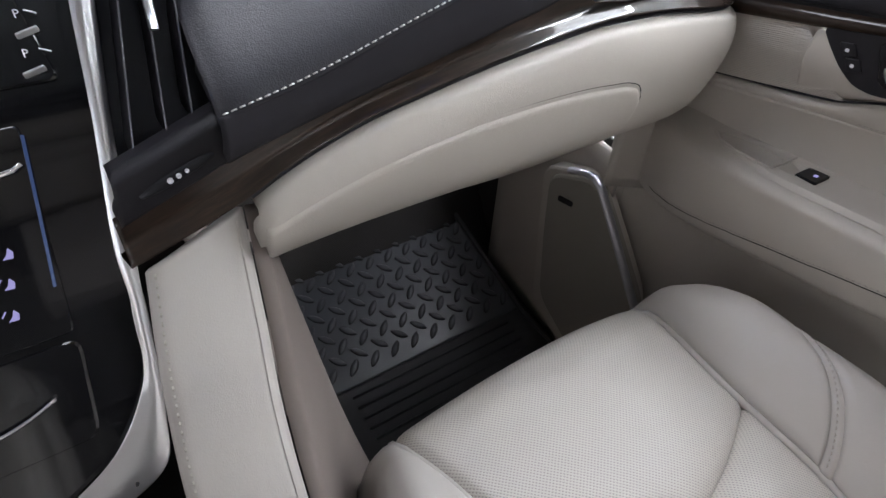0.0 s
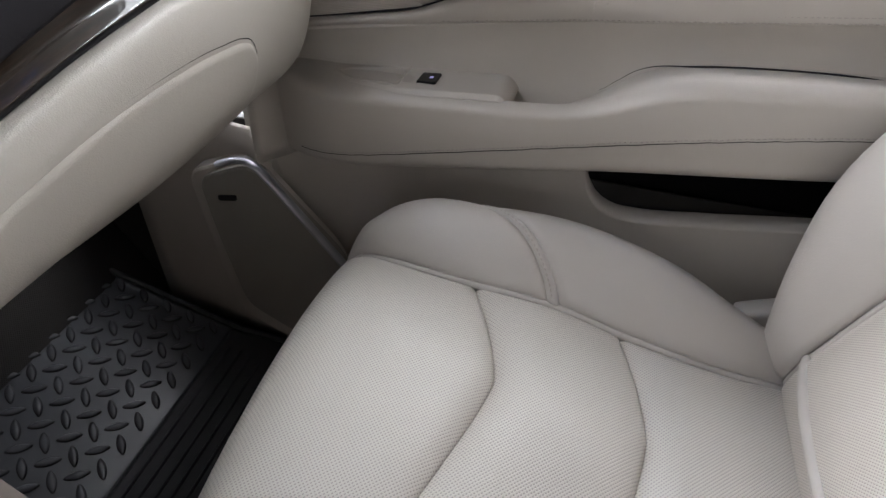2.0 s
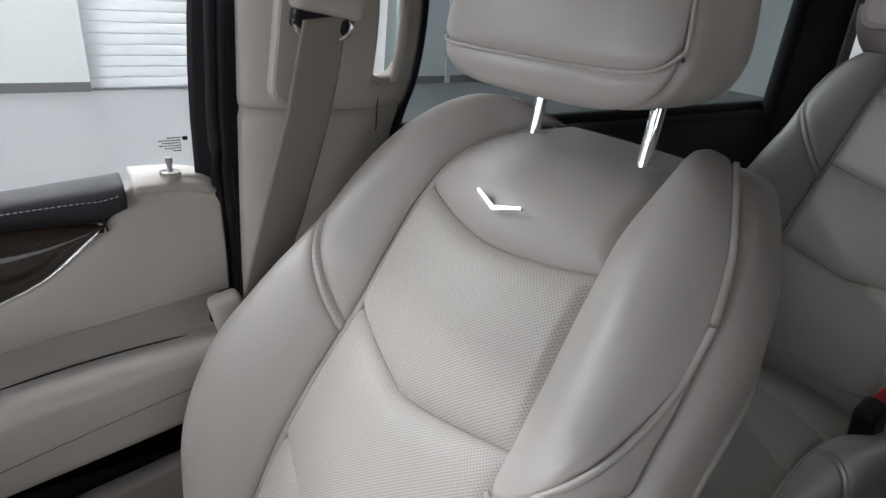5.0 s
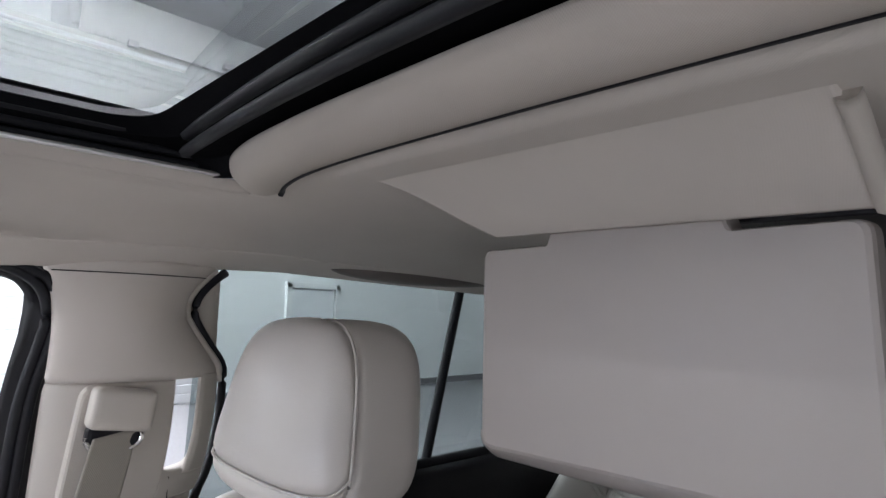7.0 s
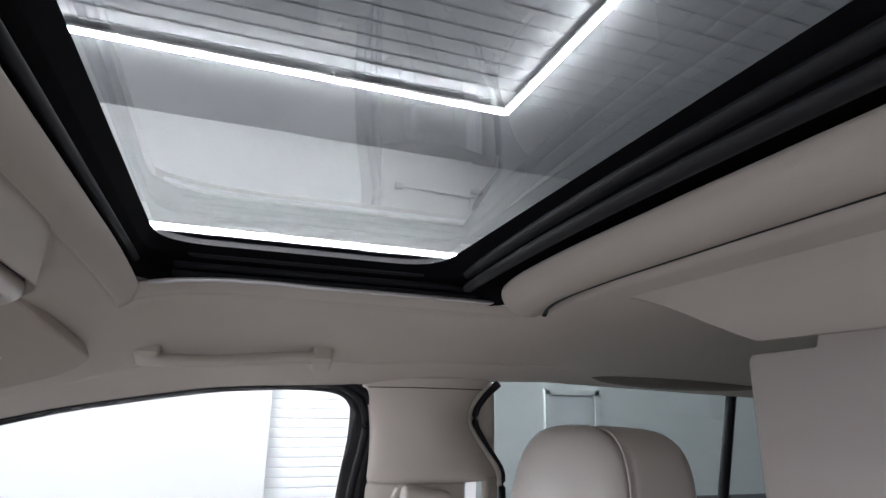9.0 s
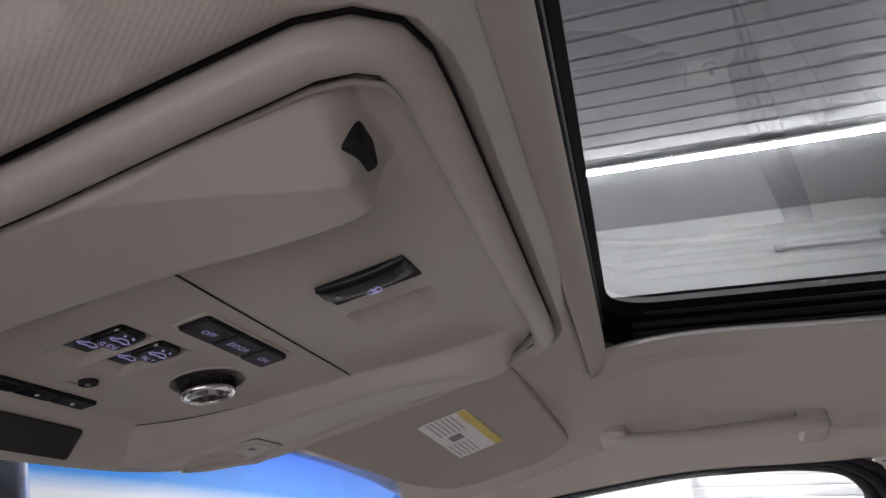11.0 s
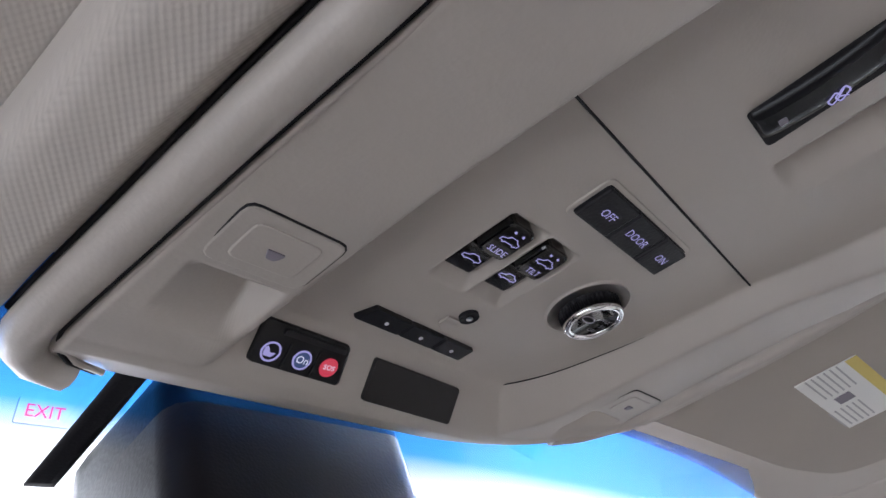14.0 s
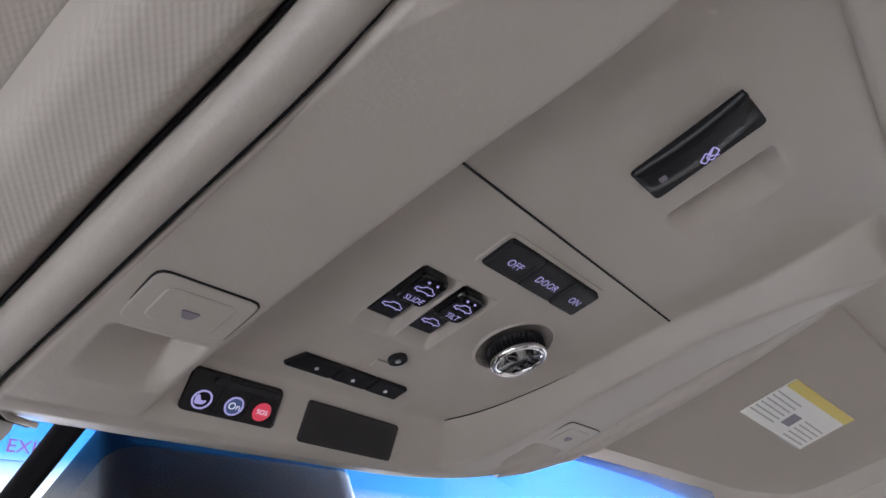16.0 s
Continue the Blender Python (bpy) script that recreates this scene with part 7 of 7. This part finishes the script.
for k in range(2):
    slab("panel_split", M_SEAL, call, [(-0.0712 + 0.013 * k, 0.0025), (-0.0706 + 0.013 * k, 0.0025), (-0.0706 + 0.013 * k, -0.0075), (-0.0712 + 0.013 * k, -0.0075)], lambda a, b, h=0.0: fp(a, b, h + 0.0004), 0.0004, 0.0001)
slab("panel_ledge", M_BLACK, call, rounded([(-0.076, 0.0072), (-0.0475, 0.0062), (-0.047, 0.0040), (-0.0765, 0.0048)], 0.0008), lambda a, b, h=0.0: fp(a, b, h + 0.0009), 0.001, 0.0005)
lens = group("sensor_lens")
lens.parent = oc
slab("dark_lens", plain("smoked_lens", (0.012, 0.011, 0.013), 0.25), lens, rounded([(-0.032, 0.0068), (0.0235, 0.0045), (0.0285, -0.0138), (-0.0285, -0.0122)], 0.002), fp, 0.006, 0.001)

# ---- sun visors ----
V0, VN = Vector((0.308, 0.342, 1.303)), Vector((0.2, 0.40, 0.893))


def make_visor(sgn):
    v = group("sun_visor", "beige cloth sun visor folded up with a warning label" if sgn > 0 else "beige cloth sun visor folded up under the headliner", "sun visor", "", "sun visors")
    u_ax, v_ax = Vector((1, 0, -0.224)).normalized(), Vector((0, 0.913, -0.409))
    def place(a, b, h=0.0):
        p = V0 + u_ax * float(a - 0.308) + v_ax * float(b - 0.342) / 0.913 - VN.normalized() * float(h)
        return (sgn * p.x, p.y, p.z)
    o_ = rounded([(0.171, 0.30), (0.285, 0.292), (0.515, 0.266), (0.53, 0.30), (0.48, 0.40), (0.40, 0.43), (0.36, 0.438), (0.171, 0.478)], [0.02, 0.02, 0.03, 0.03, 0.03, 0.02, 0.02, 0.02], 5)
    if sgn < 0:
        o_ = [(a, b) for a, b in o_]
    ob = slab("visor_blade", M_VISOR, v, o_, place, 0.016, 0.006)
    if sgn < 0:
        ob.data.flip_normals()
    if sgn > 0:
        lp = lambda a, b, h=0.0: place(a, b, h + 0.0012)
        slab("warning_label", M_PAPER, v, [(0.308, 0.342), (0.297, 0.384), (0.40, 0.372), (0.412, 0.328)], lp, 0.001, 0.0002)
        slab("label_bar", M_YELLOW, v, [(0.308, 0.342), (0.306, 0.350), (0.4095, 0.336), (0.412, 0.328)], lambda a, b, h=0.0: lp(a, b, h + 0.0004), 0.0006, 0.0001)
        for i in range(6):
            b0 = 0.3555 + 0.0042 * i
            for a0, a1 in ((0.305 - 0.0012 * i, 0.343 - 0.0012 * i), (0.366 - 0.0012 * i, 0.400 - 0.0012 * i)):
                slab("label_line", M_LABELPRINT, v, [(a0, b0), (a1, b0 - 0.0048 * (a1 - a0) / 0.04), (a1, b0 + 0.0012 - 0.0048 * (a1 - a0) / 0.04), (a0, b0 + 0.0012)], lambda a, b, h=0.0: lp(a, b, h + 0.0004), 0.0004, 0.0001)
        slab("label_picture", M_GREYPRINT, v, [(0.346, 0.358), (0.344, 0.369), (0.357, 0.367), (0.359, 0.356)], lambda a, b, h=0.0: lp(a, b, h + 0.0004), 0.0004, 0.0001)
    return v


make_visor(1)
make_visor(-1)

# grab handle above the passenger door
grab = group("grab_handle", "beige folding grab handle above the door", "grab handle")
gpts = np.array([(0.622, 0.235, 1.285), (0.612, 0.228, 1.275), (0.603, 0.20, 1.268), (0.600, 0.16, 1.268), (0.600, 0.10, 1.272), (0.600, 0.04, 1.278), (0.603, 0.0, 1.28), (0.612, -0.018, 1.288), (0.622, -0.025, 1.297)])
gs = spl(*[(i, *p) for i, p in enumerate(gpts)])(np.linspace(0, 8, 40))
tube("grip", M_PLASTIC, grab, gs + np.array((0.006, 0, 0.034)), 0.0115, 12, squash=0.8)
for y in (0.222, -0.012):
    box("end_cap", M_PLASTIC, grab, (0.62, y, 1.316), (0.04, 0.034, 0.035), 0.01, (0, 25, 0), 3)

# flattened dark brown oval on the roof lining over the rear door
rear_oval = group("grab_handle", "dark brown flattened oval above the rear door", "grab handle")
M_DARKTRIM = moulded("dark_brown_trim", (0.16, 0.14, 0.13), 0.55)
q_ = np.linspace(-0.995, 0.995, 30)
tube("grip", M_DARKTRIM, rear_oval, [(0.69, -0.76 + 0.23 * t, 1.307) for t in q_], 0.022 * np.sqrt(1 - q_ ** 2) + 0.0008, 12, squash=0.9)

# ---- fold-down monitor behind the front row ----
# darker copy of the roof plastic, with the monitor's shade in its colour
M_MONITOR = moulded("shade_toned_plastic", (0.36, 0.325, 0.305), 0.45, 0.06)
mon = group("roof_monitor", "beige fold-down roof monitor seen from behind", "monitor")
mp = frame_place((0.045, -0.44, 1.21), (-1, 0.0, 0.02), (0, 0.06, 1))
slab("monitor_back", M_MONITOR, mon, rounded([(-0.185, 0.104), (-0.098, 0.104), (-0.094, 0.117), (0.079, 0.117), (0.083, 0.104), (0.178, 0.104), (0.182, -0.115), (-0.198, -0.115)], [0.012, 0.004, 0.004, 0.004, 0.004, 0.012, 0.012, 0.012]), mp, 0.03, 0.006)
patch("monitor_foot", M_MONITOR, mon, lambda a, b: np.array(mp(0, 0)) + np.stack([0.197 - 0.38 * a, -0.01 + 0.002 * np.sin(np.pi * b) - 0.03 * b ** 2, -0.10 - 0.035 * b], -1), 12, 10, "", 0, 0.01, 0, 0.01, (0, 1, 0))
def housing_f(a, b):
    """A swelling of the roof lining that runs down to the monitor's hinge."""
    x0 = 0.285 - 0.10 * b ** 0.8
    x = x0 + (-0.142 - x0) * a
    y = -0.275 - 0.13 * b
    z0 = roof(x, -0.275 + 0 * a) + 0.004
    return np.stack([x, y, z0 + (1.3185 - z0) * (b * b * (3 - 2 * b) * 0.45 + 0.55 * b ** 1.6)], -1)


patch("hinge_housing", M_CLOTH, mon, housing_f, 40, 20, "", 0, 0.01, 0, 0.02, (0, 1, -0.5))
bq = np.linspace(0.25, 1.0, 14)
tube("housing_edge", M_PLASTIC, mon, housing_f(1 + 0 * bq, bq) + np.array((-0.002, -0.004, 0.002)), 0.0075, 8)
tube("side_rail", M_PLASTIC, mon, [(-0.13, -0.40, 1.372), (-0.16, -0.50, 1.352), (-0.22, -0.62, 1.338)], 0.009, 8)
rear_box = box("monitor_tray", M_BLACK, mon, (-0.03, -0.6, 1.335), (0.34, 0.26, 0.02), 0.005)

# ---- mirror mount at the windscreen ----
mir = group("rear_view_mirror", "black rear view mirror with its windscreen housing", "mirror")
box("camera_housing", M_BLACK, mir, (-0.004, 0.583, 1.208), (0.14, 0.1, 0.1), 0.016, (-24, 0, 0), 4)
tube("mirror_stalk", M_BLACK, mir, [(-0.02, 0.63, 1.16), (-0.03, 0.60, 1.135), (-0.04, 0.58, 1.11)], 0.014, 10)
box("mirror_head", M_BLACK, mir, (-0.06, 0.60, 1.075), (0.25, 0.035, 0.075), 0.014, (-6, 0, -12), 4)
box("mirror_glass", M_BRIGHT, mir, (-0.0635, 0.5815, 1.075), (0.235, 0.003, 0.062), 0.001, (-6, 0, -12))
